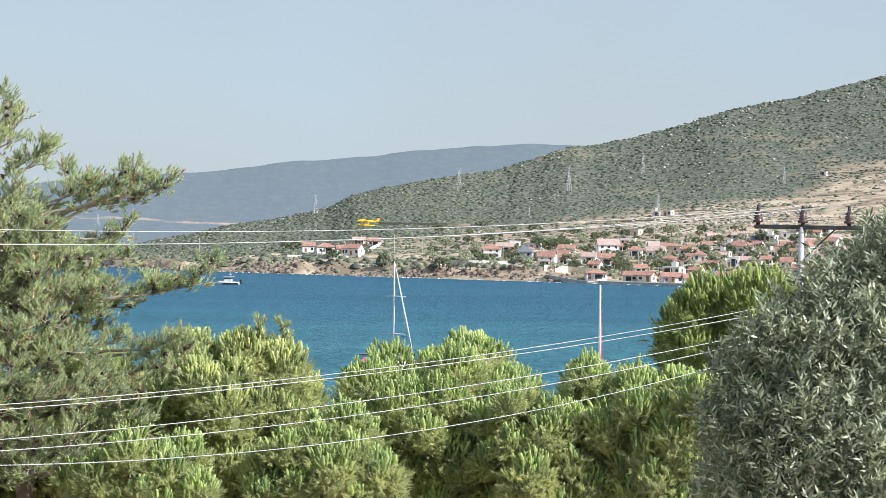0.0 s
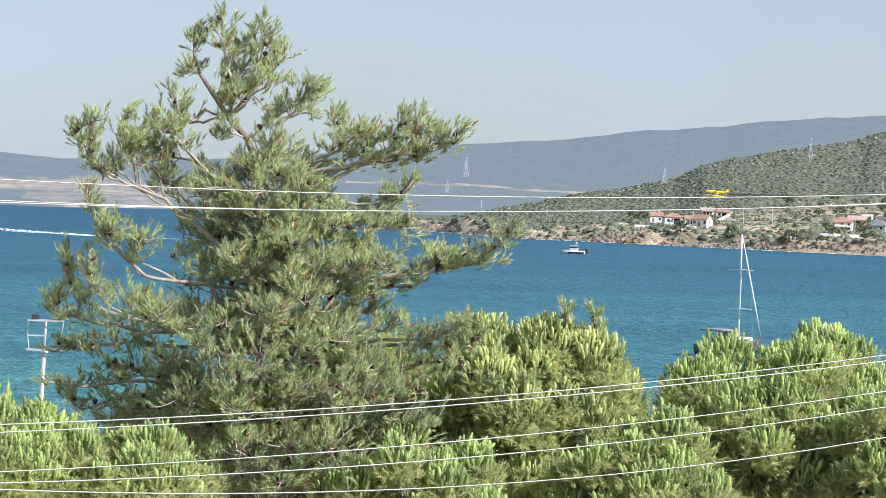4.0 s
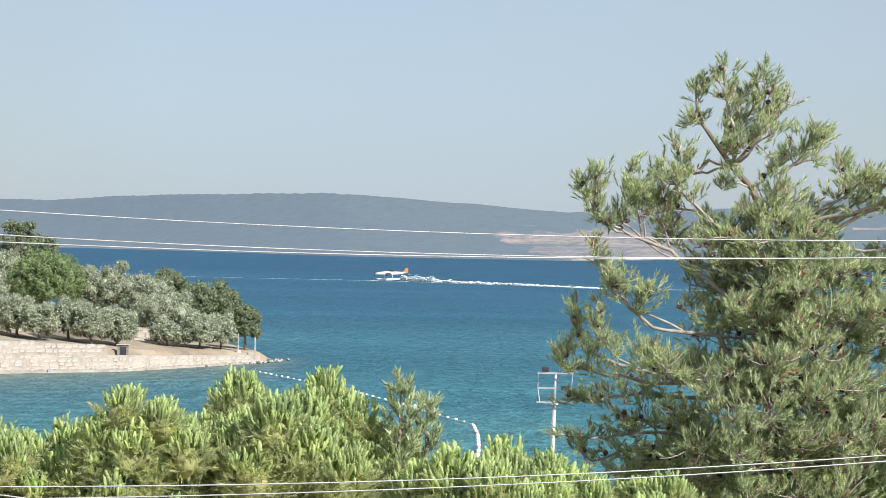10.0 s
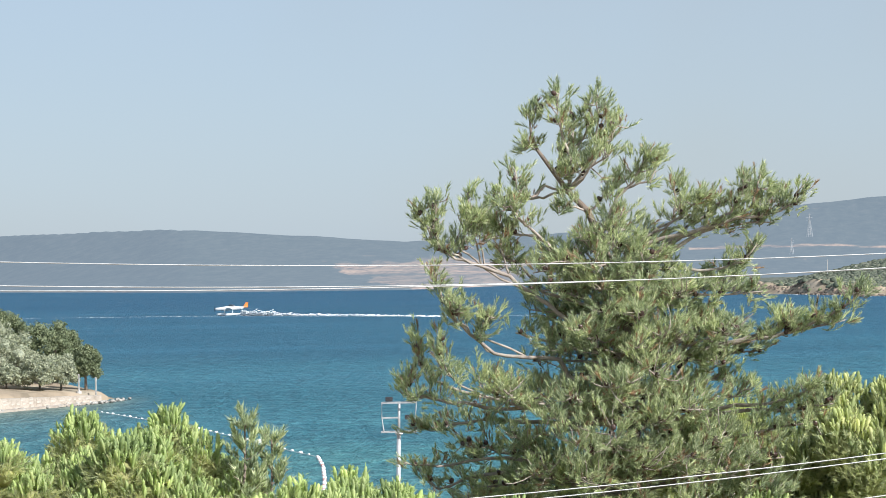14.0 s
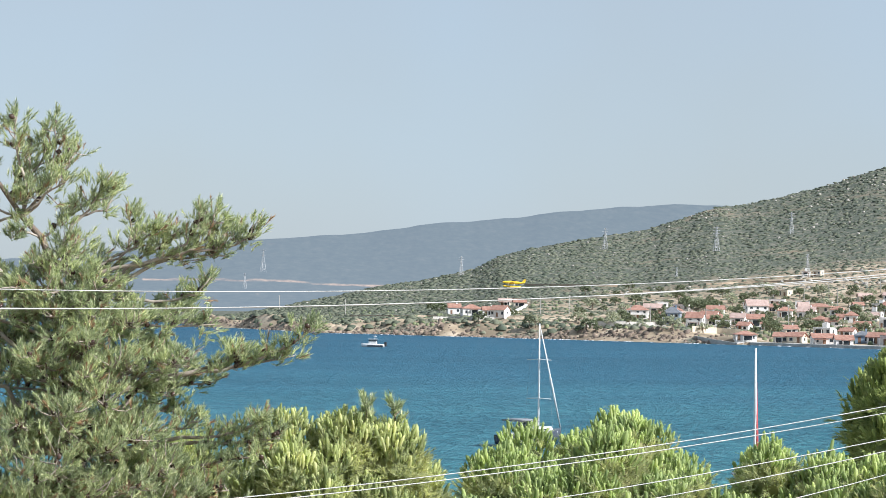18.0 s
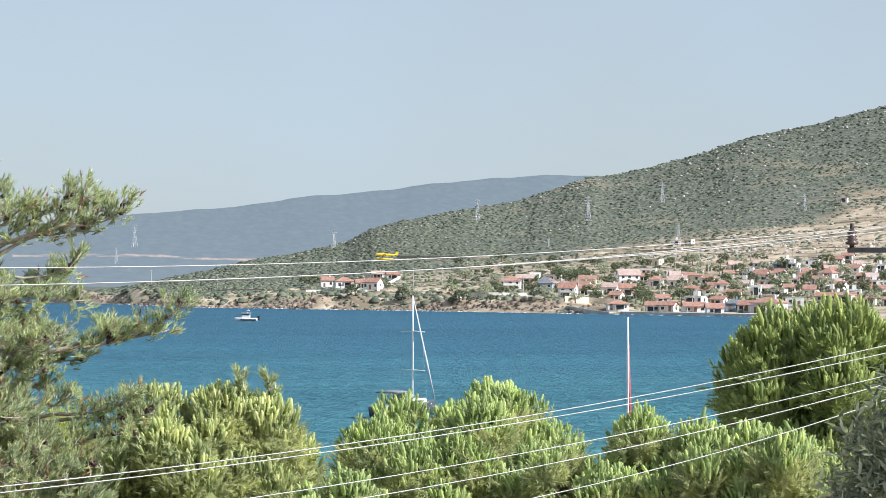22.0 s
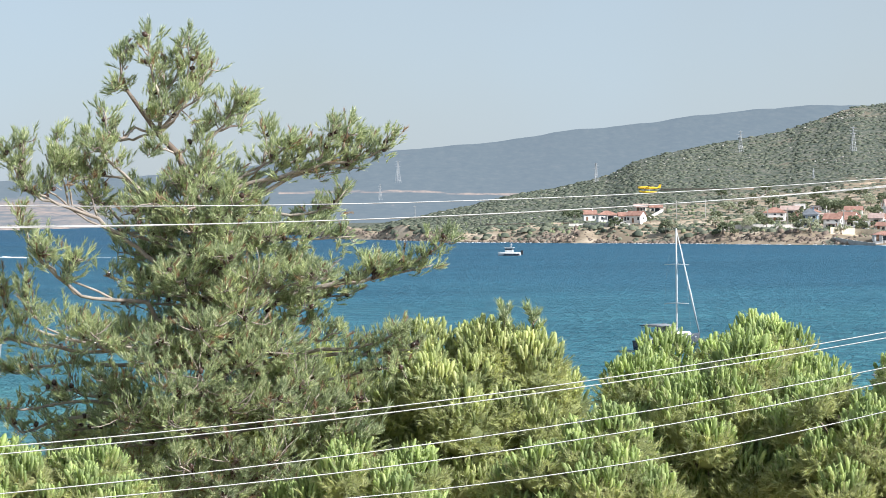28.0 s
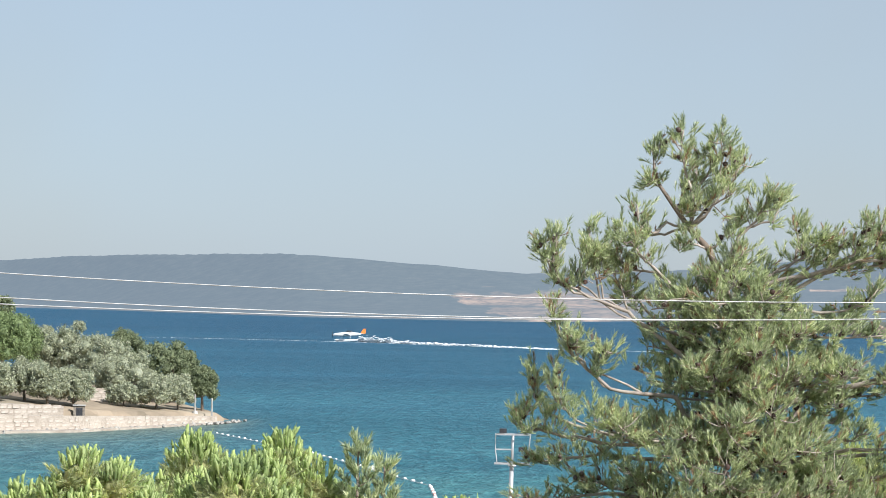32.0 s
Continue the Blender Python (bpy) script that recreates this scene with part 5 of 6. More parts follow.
def stone_face(parent, path, course, seed, base=0.1):
    """Roughly coursed stone blocks that stand a little proud of the wall's face."""
    random.seed(seed)
    ps = np.array(path)
    for row in range(9):
        az = path[0][0] + random.uniform(0, 0.1) if path[0][0] > -22 else -21.9 - random.uniform(0, 0.1)
        while True:
            d = float(np.interp(az, ps[:, 0], ps[:, 1]))
            wide = course * random.uniform(0.9, 2.4)
            mid = az + math.degrees(wide / d) / 2
            az += math.degrees((wide + 0.05) / d)
            z0, tall = base + row * course + random.uniform(-0.05, 0.05), course * random.uniform(0.7, 1.05)
            if az > path[-1][0]:
                break
            if z0 + tall > float(np.interp(mid, ps[:, 0], ps[:, 2])) + 0.12:
                continue
            p, q = place(mid - 0.05, 0, float(np.interp(mid - 0.05, ps[:, 0], ps[:, 1]))), place(mid + 0.05, 0, float(np.interp(mid + 0.05, ps[:, 0], ps[:, 1])))
            block = new("stone", block_me)
            block.parent = parent
            deep = random.uniform(0.012, 0.075)
            way = math.atan2(q.y - p.y, q.x - p.x)
            c = (p + q) / 2
            block.matrix_basis = Matrix.LocRotScale((c.x + math.sin(way) * deep, c.y - math.cos(way) * deep, z0 + tall / 2), Euler((0, random.uniform(-0.07, 0.07), way)), (wide, deep + 0.1, tall))


low_path = [(-26.0, 247.0, 1.9), (-21.0, 261.0, 1.85), (-19.5, 263.5, 1.7), (-18.0, 266.0, 1.55), (-16.5, 274.0, 1.2), (-15.3, 281.0, 0.95), (-14.9, 283.6, 0.8)]
low_wall = tagged(ribbon_wall("stone_wall_lower", "", low_path, 1.0, MORTAR), "pale limestone sea wall along the headland", "wall", kind="structure")
stone_face(low_wall, low_path, 0.44, 51)
high_path = [(-26.0, 248.8, 3.6), (-21.0, 262.4, 3.25), (-19.5, 264.9, 2.85), (-18.35, 266.9, 2.5)]
high_wall = tagged(ribbon_wall("stone_wall_upper", "", high_path, 0.8, MORTAR, 0.5), "pale limestone terrace wall above the sea wall", "wall", kind="structure")
stone_face(high_wall, high_path, 0.44, 52, 1.9)
for path, seed in (([(-18.1, 286.0, 3.9), (-17.1, 287.5, 3.6)], 53), ([(-21.0, 282.0, 6.2), (-19.6, 284.0, 5.6)], 54)):
    back_wall = tagged(ribbon_wall("stone_wall_terrace", "", path, 0.7, MORTAR, 0.5), "pale limestone retaining wall between the olive trees", "wall", kind="structure")
    stone_face(back_wall, path, 0.5, seed, 2.2)


def foreshore():
    """Sand and rocks at the foot of the sea wall and off the point."""
    np.random.seed(61)
    n = 520
    az = np.concatenate([np.random.uniform(-26, -14.7, n - 40), np.random.normal(-14.6, 0.16, 40)])
    d = np.interp(az, [-26, -21, -18, -15, -14.3], [245.5, 259.5, 264.4, 281.0, 288]) + np.random.normal(0, 0.6, n)
    a = np.radians(az)
    P = np.stack([d * np.sin(a), d * np.cos(a), np.full(n, 0.0)], 1)
    tagged(strew("shore_rocks", CLUMPS, P, np.repeat([[0.0, 0, 1]], n, 0), np.random.uniform(0.15, 0.6, n), [ROCK]), "grey loose rocks at the foot of the sea wall", "rocks", kind="stuff")
    strip = [(-26.0, 244.3, 0.22), (-21.0, 258.2, 0.22), (-18.0, 263.0, 0.22), (-15.3, 279.2, 0.2), (-14.75, 283.5, 0.16)]
    tagged(ribbon_wall("beach", "", strip, 3.2, MORTAR, -1.0), "narrow strip of pale sand below the sea wall", "beach", kind="structure")


foreshore()
for az, d, h in ((-15.40, 285.0, 2.0), (-15.02, 284.5, 2.5)):
    p = place(az, 0, d)
    p.z = float(land(az, d))
    post = thing("post", "pale concrete post near the tip of the headland", "post", p)
    part("shaft", rings(bmesh.new(), [(0, 0, -0.3), (0, 0, h), (0.02, 0, h + 0.05)], [0.14, 0.11, 0.09], 10), CONCRETE, post)
    part("footing", rings(bmesh.new(), [(0, 0, -0.2), (0, 0, 0.15)], [0.34, 0.3], 10), CONCRETE, post)

p = place(-18.0, 0, 268.5)
p.z = 1.45
hut = thing("garden_shed", "small weathered wooden shed behind the sea wall", "shed", p, 18)
part("body", bbox(-0.6, 0.6, -0.5, 0.5, -0.4, 1.1), GREYBARK, hut)
part("roof", bbox(-0.7, 0.7, -0.65, 0.6, 1.104, 1.18), CONCRETE, hut)
# no real door: a dark slab in place of the doorway's inner shade
part("door", bbox(-0.3, 0.35, -0.54, -0.504, -0.1, 0.9), DARK, hut, "dark panel standing in for the open doorway's shade")

# the swimmers' buoy line
BUOY_WHITE = surface("white_plastic_float", (0.78, 0.77, 0.75), (0.86, 0.85, 0.83), 2.0, 0.5, bump=0.05)
BUOY_RED = surface("faded_red_float", (0.62, 0.25, 0.22), (0.70, 0.34, 0.30), 2.0, 0.5, bump=0.05)
rope = thing("buoy_line", "line of white and faded red floats on the water", "buoys", (0, 0, 0))


def water_at(az, el):
    d = EYE / math.tan(radians(-el))
    return Vector((d * math.sin(radians(az)), d * math.cos(radians(az)), 0.0))


bm = bmesh.new()
bmesh.ops.create_uvsphere(bm, u_segments=10, v_segments=6, radius=0.5)
float_me = bpy.data.meshes.new("float")
bm.to_mesh(float_me)
bm.free()
for f in float_me.polygons:
    f.use_smooth = True
float_me.materials.append(BUOY_WHITE)
float_red = float_me.copy()
float_red.materials.clear()
float_red.materials.append(BUOY_RED)
corner = [water_at(-14.9, -3.05), water_at(-13.0, -3.42), water_at(-11.9, -3.69), water_at(-10.8, -4.0), water_at(-10.05, -4.19), water_at(-9.93, -4.42), water_at(-9.90, -4.75), water_at(-9.95, -5.1)]
part("rope", rings(bmesh.new(), [(p.x, p.y, 0.02) for p in corner], [0.02] * len(corner), 5), BUOY_WHITE, rope)
for k, (a, b) in enumerate(zip(corner, corner[1:])):
    n = max(2, int((b - a).length / (2.0 if k < 4 else 0.9)))
    for j in range(n):
        p = a.lerp(b, j / n)
        ob = new("float", float_red if k >= 4 and j % 3 == 1 else float_me)
        ob.parent = rope
        s = 0.17 + 0.05 * ((j * 7) % 3) + 0.35 * (k in (2, 3) and j % 9 == 4)
        ob.matrix_basis = Matrix.LocRotScale((p.x, p.y, 0.06), None, (s * 1.3, s * 1.3, s))


# ---- the opposite slope: scrub, rocks and shore ----
def slope_points(n, rng, az0, az1, s0, s1, accept):
    """Spots on the slope between two bearings, s from the shore (0) to the crest (1), where accept() lets them be."""
    az = rng.uniform(az0, az1, n)
    s = rng.uniform(s0, s1, n)
    ds, dr = shore_far(az), crest_far(az)
    d = ds + (dr - ds) * s
    keep = accept(az, d, s, rng.rand(n))
    az, d = az[keep], d[keep]
    a = np.radians(az)
    return np.stack([d * np.sin(a), d * np.cos(a), land(az, d)], 1), az, d


def up_axes(n):
    return np.repeat([[0.0, 0.0, 1.0]], n, 0)


rng = np.random.RandomState(71)


def scrub_zone(az, d, s, r):
    x, y = d * np.sin(np.radians(az)), d * np.cos(np.radians(az))
    dense = scrub_cover(az, d)
    shore = (d - shore_far(az) < 110) * (az < 10.5) * np.clip(0.3 + 1.2 * waves(x, y, 28, 2, 39), 0, 1)
    return r < 0.18 + 1.1 * np.clip(waves(x, y, 45, 3, 62) + 0.14, 0, 1) + 0.5 * shore + 0.94 * dense * (0.66 + 0.7 * waves(x, y, 26, 3, 33))


P, az, d = slope_points(150000, rng, -3.5, 23.5, 0.05, 1.0, scrub_zone)
S = np.clip(rng.gamma(2.4, 0.28, (len(P), 1)), 0.25, 1.7) * np.interp(d, [900, 2000], [1.35, 2.05])[:, None] * np.array([[1.4, 1.4, 0.5]])
tagged(strew("hillside_scrub", SHRUBS, P - np.array([0, 0, 0.3]), up_axes(len(P)), S, [HAZED_SCRUB]), "dark green evergreen scrub dotted over the hillside", "scrub", kind="stuff")


def rock_zone(az, d, s, r):
    x, y = d * np.sin(np.radians(az)), d * np.cos(np.radians(az))
    return r < 0.015 + 0.75 * np.clip(waves(x, y, 120, 3, 35) - 0.05, 0, 1) * np.interp(az, [8, 14, 20], [0.3, 0.8, 1.2]) + 0.8 * (s > 0.92) * np.interp(az, [10, 13], [0.4, 1.0]) * np.clip(waves(x, y, 70, 3, 36) + 0.2, 0, 1)


P, az, d = slope_points(26000, rng, 2, 23.5, 0.4, 1.0, rock_zone)
S = np.clip(rng.gamma(2.0, 0.4, (len(P), 1)), 0.25, 2.2) * np.interp(az, [5, 11, 15], [0.5, 0.7, 1.0])[:, None] * np.array([[1.5, 1.5, 1.0]])
tagged(strew("hillside_rocks", SHRUBS, P, up_axes(len(P)), S, [ROCK]), "grey limestone outcrops near the crest of the hill", "rocks", kind="stuff")

az = rng.uniform(-2.5, 11.8, 3200)
d = shore_far(az) + rng.uniform(-3, 24, 3200) * rng.uniform(0.1, 1, 3200)
a = np.radians(az)
P = np.stack([d * np.sin(a), d * np.cos(a), np.maximum(land(az, d), 0) - 0.35], 1)
tagged(strew("coast_rocks", SHRUBS, P, up_axes(3200), np.clip(rng.gamma(1.5, 0.36, (3200, 1)), 0.2, 1.8) * np.array([[1.4, 1.4, 1.1]]), [COASTROCK]), "broken brown and grey rocks along the waterline", "rocks", kind="stuff")
az = rng.uniform(-2.5, 11.0, 2600)
d = shore_far(az) + 8 + rng.gamma(2.0, 16.0, 2600)
a = np.radians(az)
keep = rng.rand(2600) < 0.25 + 1.1 * waves(d * np.sin(a), d * np.cos(a), 40, 2, 41)
az, d, a = az[keep], d[keep], a[keep]
P = np.stack([d * np.sin(a), d * np.cos(a), land(az, d) - 0.2], 1)
tagged(strew("coast_shrubs", SHRUBS, P, up_axes(len(P)), np.clip(rng.gamma(2.0, 0.7, (len(P), 1)), 0.4, 3.4) * np.array([[1.3, 1.3, 0.8]]), [HAZED_SCRUB]), "dark green bushes on the bank above the shore", "shrubs", kind="stuff")

az = rng.uniform(0.5, 22.0, 4200)
d = shore_far(az) + rng.uniform(10, 380, 4200)
a = np.radians(az)
keep = rng.rand(4200) < 0.3 + 0.75 * waves(d * np.sin(a), d * np.cos(a), 60, 2, 37)
az, d, a = az[keep], d[keep], a[keep]
P = np.stack([d * np.sin(a), d * np.cos(a), land(az, d) - 0.2], 1)
tagged(strew("garden_shrubs", SHRUBS, P, up_axes(len(P)), rng.uniform(0.7, 2.3, len(P)), [HEAD_PINE]), "green shrubs and hedges between the houses", "shrubs", kind="stuff")

FAR_TREES = [leafy_tree("town_tree", "green garden tree beside the houses", (0, 0, -40 - 12 * k), 6.0, 2.6 + 0.4 * (k % 3), (PINE_FAR, OLIVE_FAR, PINE_FAR, PINE_FAR)[k], BARK, 9, 135, 1.15, 0.2, 300 + k) for k in range(4)]
for k, (az, el) in enumerate(((9.45, -0.40), (9.2, -0.47), (10.15, -0.34), (10.3, -0.50), (10.85, -0.42), (11.75, -0.40), (12.75, -0.62), (12.65, -0.48), (12.85, -0.72), (13.15, -0.12), (13.2, -0.40), (13.65, -0.38),
                              (13.75, 0.02), (14.05, -0.12), (14.35, -0.30), (14.2, -0.42), (14.65, -0.24), (14.9, -0.35), (15.05, -0.05), (15.25, -0.22), (15.75, -0.28), (15.95, -0.30), (16.0, -0.16), (16.3, -0.40),
                              (16.45, -0.25), (16.95, -0.30), (17.2, -0.34), (17.4, -0.28), (17.55, -0.40), (17.3, -0.05), (16.7, 0.10), (17.85, 0.05), (18.2, -0.20), (18.4, -0.35), (18.9, -0.20), (19.3, -0.40),
                              (19.8, -0.30), (20.3, -0.25), (6.15, -0.50), (6.95, -0.34), (7.3, -0.60), (7.45, -0.55), (5.25, -0.30), (5.05, -0.25), (8.75, -0.62), (13.9, 0.25), (14.6, 0.30), (15.3, 0.35),
                              (12.15, 0.05), (11.9, 0.00), (11.2, -0.16), (10.9, -0.14), (11.0, -0.11), (11.1, -0.09), (11.3, -0.13), (10.8, -0.12), (13.4, 0.20), (14.3, 0.12), (18.7, 0.0), (19.5, 0.1), (20.8, -0.1))):
    dd, p = stand(az, el - 0.06)
    s = 0.65 + 0.5 * ((k * 0.618) % 1.0)
    tree = FAR_TREES[k % 4] if k < 4 else copy_thing(FAR_TREES[k % 4], Matrix())
    tree.matrix_basis = Matrix.LocRotScale(p, Euler((0, 0, k * 1.7)), (s, s, s * 0.95))
    tagged(tree, group="town trees")

for k in range(230):
    az, el = 8.4 + 12.6 * ((k * 0.618) % 1.0), -0.72 + 1.0 * ((k * 0.755) % 1.0)
    dd, p = stand(az, el)
    s = 0.45 + 0.65 * ((k * 0.414) % 1.0) ** 2
    tree = copy_thing(FAR_TREES[k % 4], Matrix())
    tree.matrix_basis = Matrix.LocRotScale(p, Euler((0, 0, k * 2.1)), (s * 1.2, s * 1.2, s * 0.9))
for k in range(16):
    dd, p = stand(10.75 + 0.055 * k, -0.17 + 0.02 * (k % 3))
    tree = copy_thing(FAR_TREES[2 * (k % 2)], Matrix())
    tree.matrix_basis = Matrix.LocRotScale(p, Euler((0, 0, k * 2.1)), (0.75, 0.75, 0.8))

# ---- houses of the village ----
WALLS = {"w": (WHITEWASH, "white"), "p": (PINKWASH, "pale pink"), "b": (BLUEWASH, "blue-grey"), "e": (BEIGEWASH, "beige")}
ROOFS = {"r": (TILE, "red-tiled"), "p": (PINKTILE, "faded pink-tiled"), "b": (SLATE, "blue-grey"), "w": (TILE, "red-tiled")}
pane_me = bpy.data.meshes.new("pane")
bm = bbox(-0.5, 0.5, -0.02, 0.02, -0.5, 0.5)
bm.to_mesh(pane_me)
bm.free()
pane_me.materials.append(GLASS)
SHUTTER = surface("brown_wooden_shutter", (0.20, 0.11, 0.07), (0.28, 0.17, 0.11), 3.0, 0.7, bump=0.3)
door_me = pane_me.copy()
door_me.materials.clear()
door_me.materials.append(SHUTTER)


def frame_bars(w, h):
    bm = bmesh.new()
    for x0, x1, z0, z1 in ((-w / 2 - 0.1, -w / 2, -h / 2 - 0.1, h / 2 + 0.1), (w / 2, w / 2 + 0.1, -h / 2 - 0.1, h / 2 + 0.1), (-w / 2, w / 2, h / 2, h / 2 + 0.1), (-w / 2, w / 2, -h / 2 - 0.1, -h / 2)):
        box(bm, x0, x1, -0.05, 0.03, z0, z1)
    me = bpy.data.meshes.new("window_frame")
    bm.to_mesh(me)
    bm.free()
    me.materials.append(WHITEWASH)
    return me


frame_me = frame_bars(1.2, 1.3)
houses, plots = [0], []


def window(parent, x, y, z, w, h, rz=0.0):
    win = new("window", pane_me)
    win.parent = parent
    win.matrix_basis = Matrix.LocRotScale((x, y, z), Euler((0, 0, rz)), (w, 1, h))
    fr = new("window_frame", frame_me)
    fr.parent = win
    fr.matrix_basis = Matrix.Diagonal((1 / 1.2, 1, 1 / 1.3, 1))


def house(az, el, wide, tall, style):
    """A village house seen at that bearing; wide and tall: its size as an angle, in radians."""
    houses[0] += 1
    random.seed(500 + houses[0])
    d, p = stand(az, el)
    plots.append(p)
    w, h = max(4.5, wide * d), max(3.0, tall * d)
    deep = min(9.5, max(5.0, w * 0.8))
    wall, wall_word = WALLS["b" if style[1] == "b" else "p" if style[1] == "p" and random.random() < 0.4 else "e" if random.random() < 0.12 else "w"]
    roof, roof_word = ROOFS[style[1]]
    storeys = 2 if h > 5.2 else 1
    kind = {"h": "hipped", "g": "gabled", "f": "flat"}[style[0]]
    label = f"{wall_word} {'two-storey' if storeys == 2 else 'single-storey'} village house with a " + ("flat roof" if kind == "flat" else f"{roof_word} {kind} roof")
    turn = -az + random.uniform(-28, 12)
    ob = thing("house", label, "house", p, turn, "village houses")
    wh = h * (0.93 if kind == "flat" else 0.66)
    x, y = w / 2, deep / 2
    part("wall", bbox(-x, x, -y, y, -2.0, wh), wall, ob)
    o = 0.45
    rh = h - wh + 0.35
    bm = bmesh.new()
    if kind == "flat":
        box(bm, -x - 0.12, x + 0.12, -y - 0.12, y + 0.12, wh + 0.004, wh + 0.22)
        part("roof", bm, CONCRETE if houses[0] % 2 else WHITEWASH, ob)
        if houses[0] % 3 == 0:
            part("roof_hatch", bbox(-x * 0.3, x * 0.25, -y * 0.1, y * 0.6, wh + 0.224, wh + 2.0), wall, ob)
    elif kind == "gabled":
        for s in (-1, 1):
            q = [(-x - o, s * (y + o), wh - 0.12), (x + o, s * (y + o), wh - 0.12), (x + o, 0, wh + rh), (-x - o, 0, wh + rh)]
            low = [bm.verts.new(v) for v in q]
            top = [bm.verts.new((v[0], v[1], v[2] + 0.18)) for v in q]
            bm.faces.new(low[::-1]), bm.faces.new(top)
            for k in range(4):
                bm.faces.new((low[k], low[(k + 1) % 4], top[(k + 1) % 4], top[k]))
        bmesh.ops.recalc_face_normals(bm, faces=bm.faces[:])
        part("roof", bm, roof, ob)
        bm = bmesh.new()
        for s in (-1, 1):
            t = [bm.verts.new(v) for v in ((s * x, -y, wh), (s * x, y, wh), (s * x, 0, wh + rh - 0.05), (s * (x - 0.3), -y, wh), (s * (x - 0.3), y, wh), (s * (x - 0.3), 0, wh + rh - 0.05))]
            for f in ((0, 1, 2), (5, 4, 3), (0, 3, 4, 1), (1, 4, 5, 2), (2, 5, 3, 0)):
                bm.faces.new([t[k] for k in f])
        bmesh.ops.recalc_face_normals(bm, faces=bm.faces[:])
        part("gable", bm, wall, ob)
    else:
        e = [bm.verts.new(v) for v in ((-x - o, -y - o, wh), (x + o, -y - o, wh), (x + o, y + o, wh), (-x - o, y + o, wh))]
        e2 = [bm.verts.new((v.co.x, v.co.y, wh + 0.15)) for v in e]
        r = max(0.2, x - y)
        a, b = bm.verts.new((-r, 0, wh + rh)), bm.verts.new((r, 0, wh + rh))
        bm.faces.new(e[::-1])
        for k in range(4):
            bm.faces.new((e[k], e[(k + 1) % 4], e2[(k + 1) % 4], e2[k]))
        bm.faces.new((e2[0], e2[1], b, a)), bm.faces.new((e2[1], e2[2], b)), bm.faces.new((e2[2], e2[3], a, b)), bm.faces.new((e2[3], e2[0], a))
        part("roof", bm, roof, ob)
    if kind != "flat" and houses[0] % 2 == 0:
        part("chimney", bbox(x * 0.35, x * 0.35 + 0.6, -0.3, 0.3, wh + rh * 0.3, wh + rh + 0.7), wall, ob)
    n = 3 if w > 7 else 2
    for k in range(storeys):
        z = wh * ((k + 0.55) / storeys)
        for j in range(n):
            xx = -x + w * (j + 0.5) / n + random.uniform(-0.25, 0.25)
            if k == 0 and j == houses[0] % n:
                dr = new("door", door_me)
                dr.parent = ob
                dr.matrix_basis = Matrix.LocRotScale((xx, -y - 0.02, 1.0), None, (1.0, 1, 2.05))
            else:
                window(ob, xx, -y - 0.015, z, 1.15, min(1.4, wh / storeys * 0.5))
        window(ob, x + 0.015, random.uniform(-0.2, 0.2) * deep, z, 1.1, 1.2, math.pi / 2)
        window(ob, -x - 0.015, random.uniform(-0.2, 0.2) * deep, z, 1.1, 1.2, math.pi / 2)
    if houses[0] % 3 != 1:
        xx, half = random.uniform(-0.3, 0.3) * x, min(1.6, x * 0.4)
        # dark pane put in for the shade inside an open veranda
        ver = new("veranda_shade", pane_me)
        ver.parent = ob
        ver.matrix_basis = Matrix.LocRotScale((xx, -y - 0.05, wh / storeys * 0.46), None, (half * 2, 1.6, wh / storeys * 0.72))
        aw = part("awning", bbox(xx - half - 0.3, xx + half + 0.3, -y - 1.5, -y - 0.09, wh / storeys * 0.86, wh / storeys * 0.86 + 0.12), roof if houses[0] % 2 else CONCRETE, ob)
        for q in (-half - 0.1, half + 0.1):
            part("post", bbox(xx + q - 0.09, xx + q + 0.09, -y - 1.42, -y - 1.24, -1.5, wh / storeys * 0.86 - 0.004), WHITEWASH, aw)
    if storeys == 2 and houses[0] % 2:
        bal = part("balcony", bbox(-x * 0.7, x * 0.6, -y - 1.3, -y - 0.004, wh * 0.5 - 0.12, wh * 0.5), CONCRETE, ob)
        part("railing", bbox(-x * 0.7, x * 0.6, -y - 1.3, -y - 1.22, wh * 0.5 + 0.004, wh * 0.5 + 0.9), WHITEWASH, bal)
        for xx in (-x * 0.66, x * 0.56):
            part("post", bbox(xx - 0.1, xx + 0.1, -y - 1.25, -y - 1.05, -1.5, wh * 0.5 - 0.124), WHITEWASH, bal)
    elif houses[0] % 5 == 0:
        por = part("porch_roof", bbox(-x * 0.9, x * 0.3, -y - 2.0, -y - 0.004, wh * 0.72, wh * 0.72 + 0.12), roof, ob)
        for xx in (-x * 0.85, x * 0.25):
            part("post", bbox(xx - 0.09, xx + 0.09, -y - 1.95, -y - 1.77, -1.5, wh * 0.72 - 0.004), WHITEWASH, por)


house(9.76, -0.38, 0.0083, 0.0053, "hr")
house(10.54, -0.48, 0.0067, 0.0064, "hb")
house(11.07, -0.54, 0.0067, 0.0053, "gr")
house(11.52, -0.28, 0.0067, 0.0037, "gr")
house(11.48, -0.51, 0.0060, 0.0041, "gr")
house(12.04, -0.49, 0.0056, 0.0045, "gp")
house(12.44, -0.27, 0.0083, 0.0060, "gp")
house(12.42, -0.51, 0.0067, 0.0045, "gw")
house(12.19, -0.83, 0.0083, 0.0030, "hr")
house(12.91, -0.05, 0.0060, 0.0030, "fw")
house(13.01, 0.18, 0.0067, 0.0026, "fw")
house(13.02, -0.86, 0.0060, 0.0030, "gr")
house(13.36, -0.86, 0.0060, 0.0036, "gw")
house(12.68, -0.57, 0.0045, 0.0026, "gr")
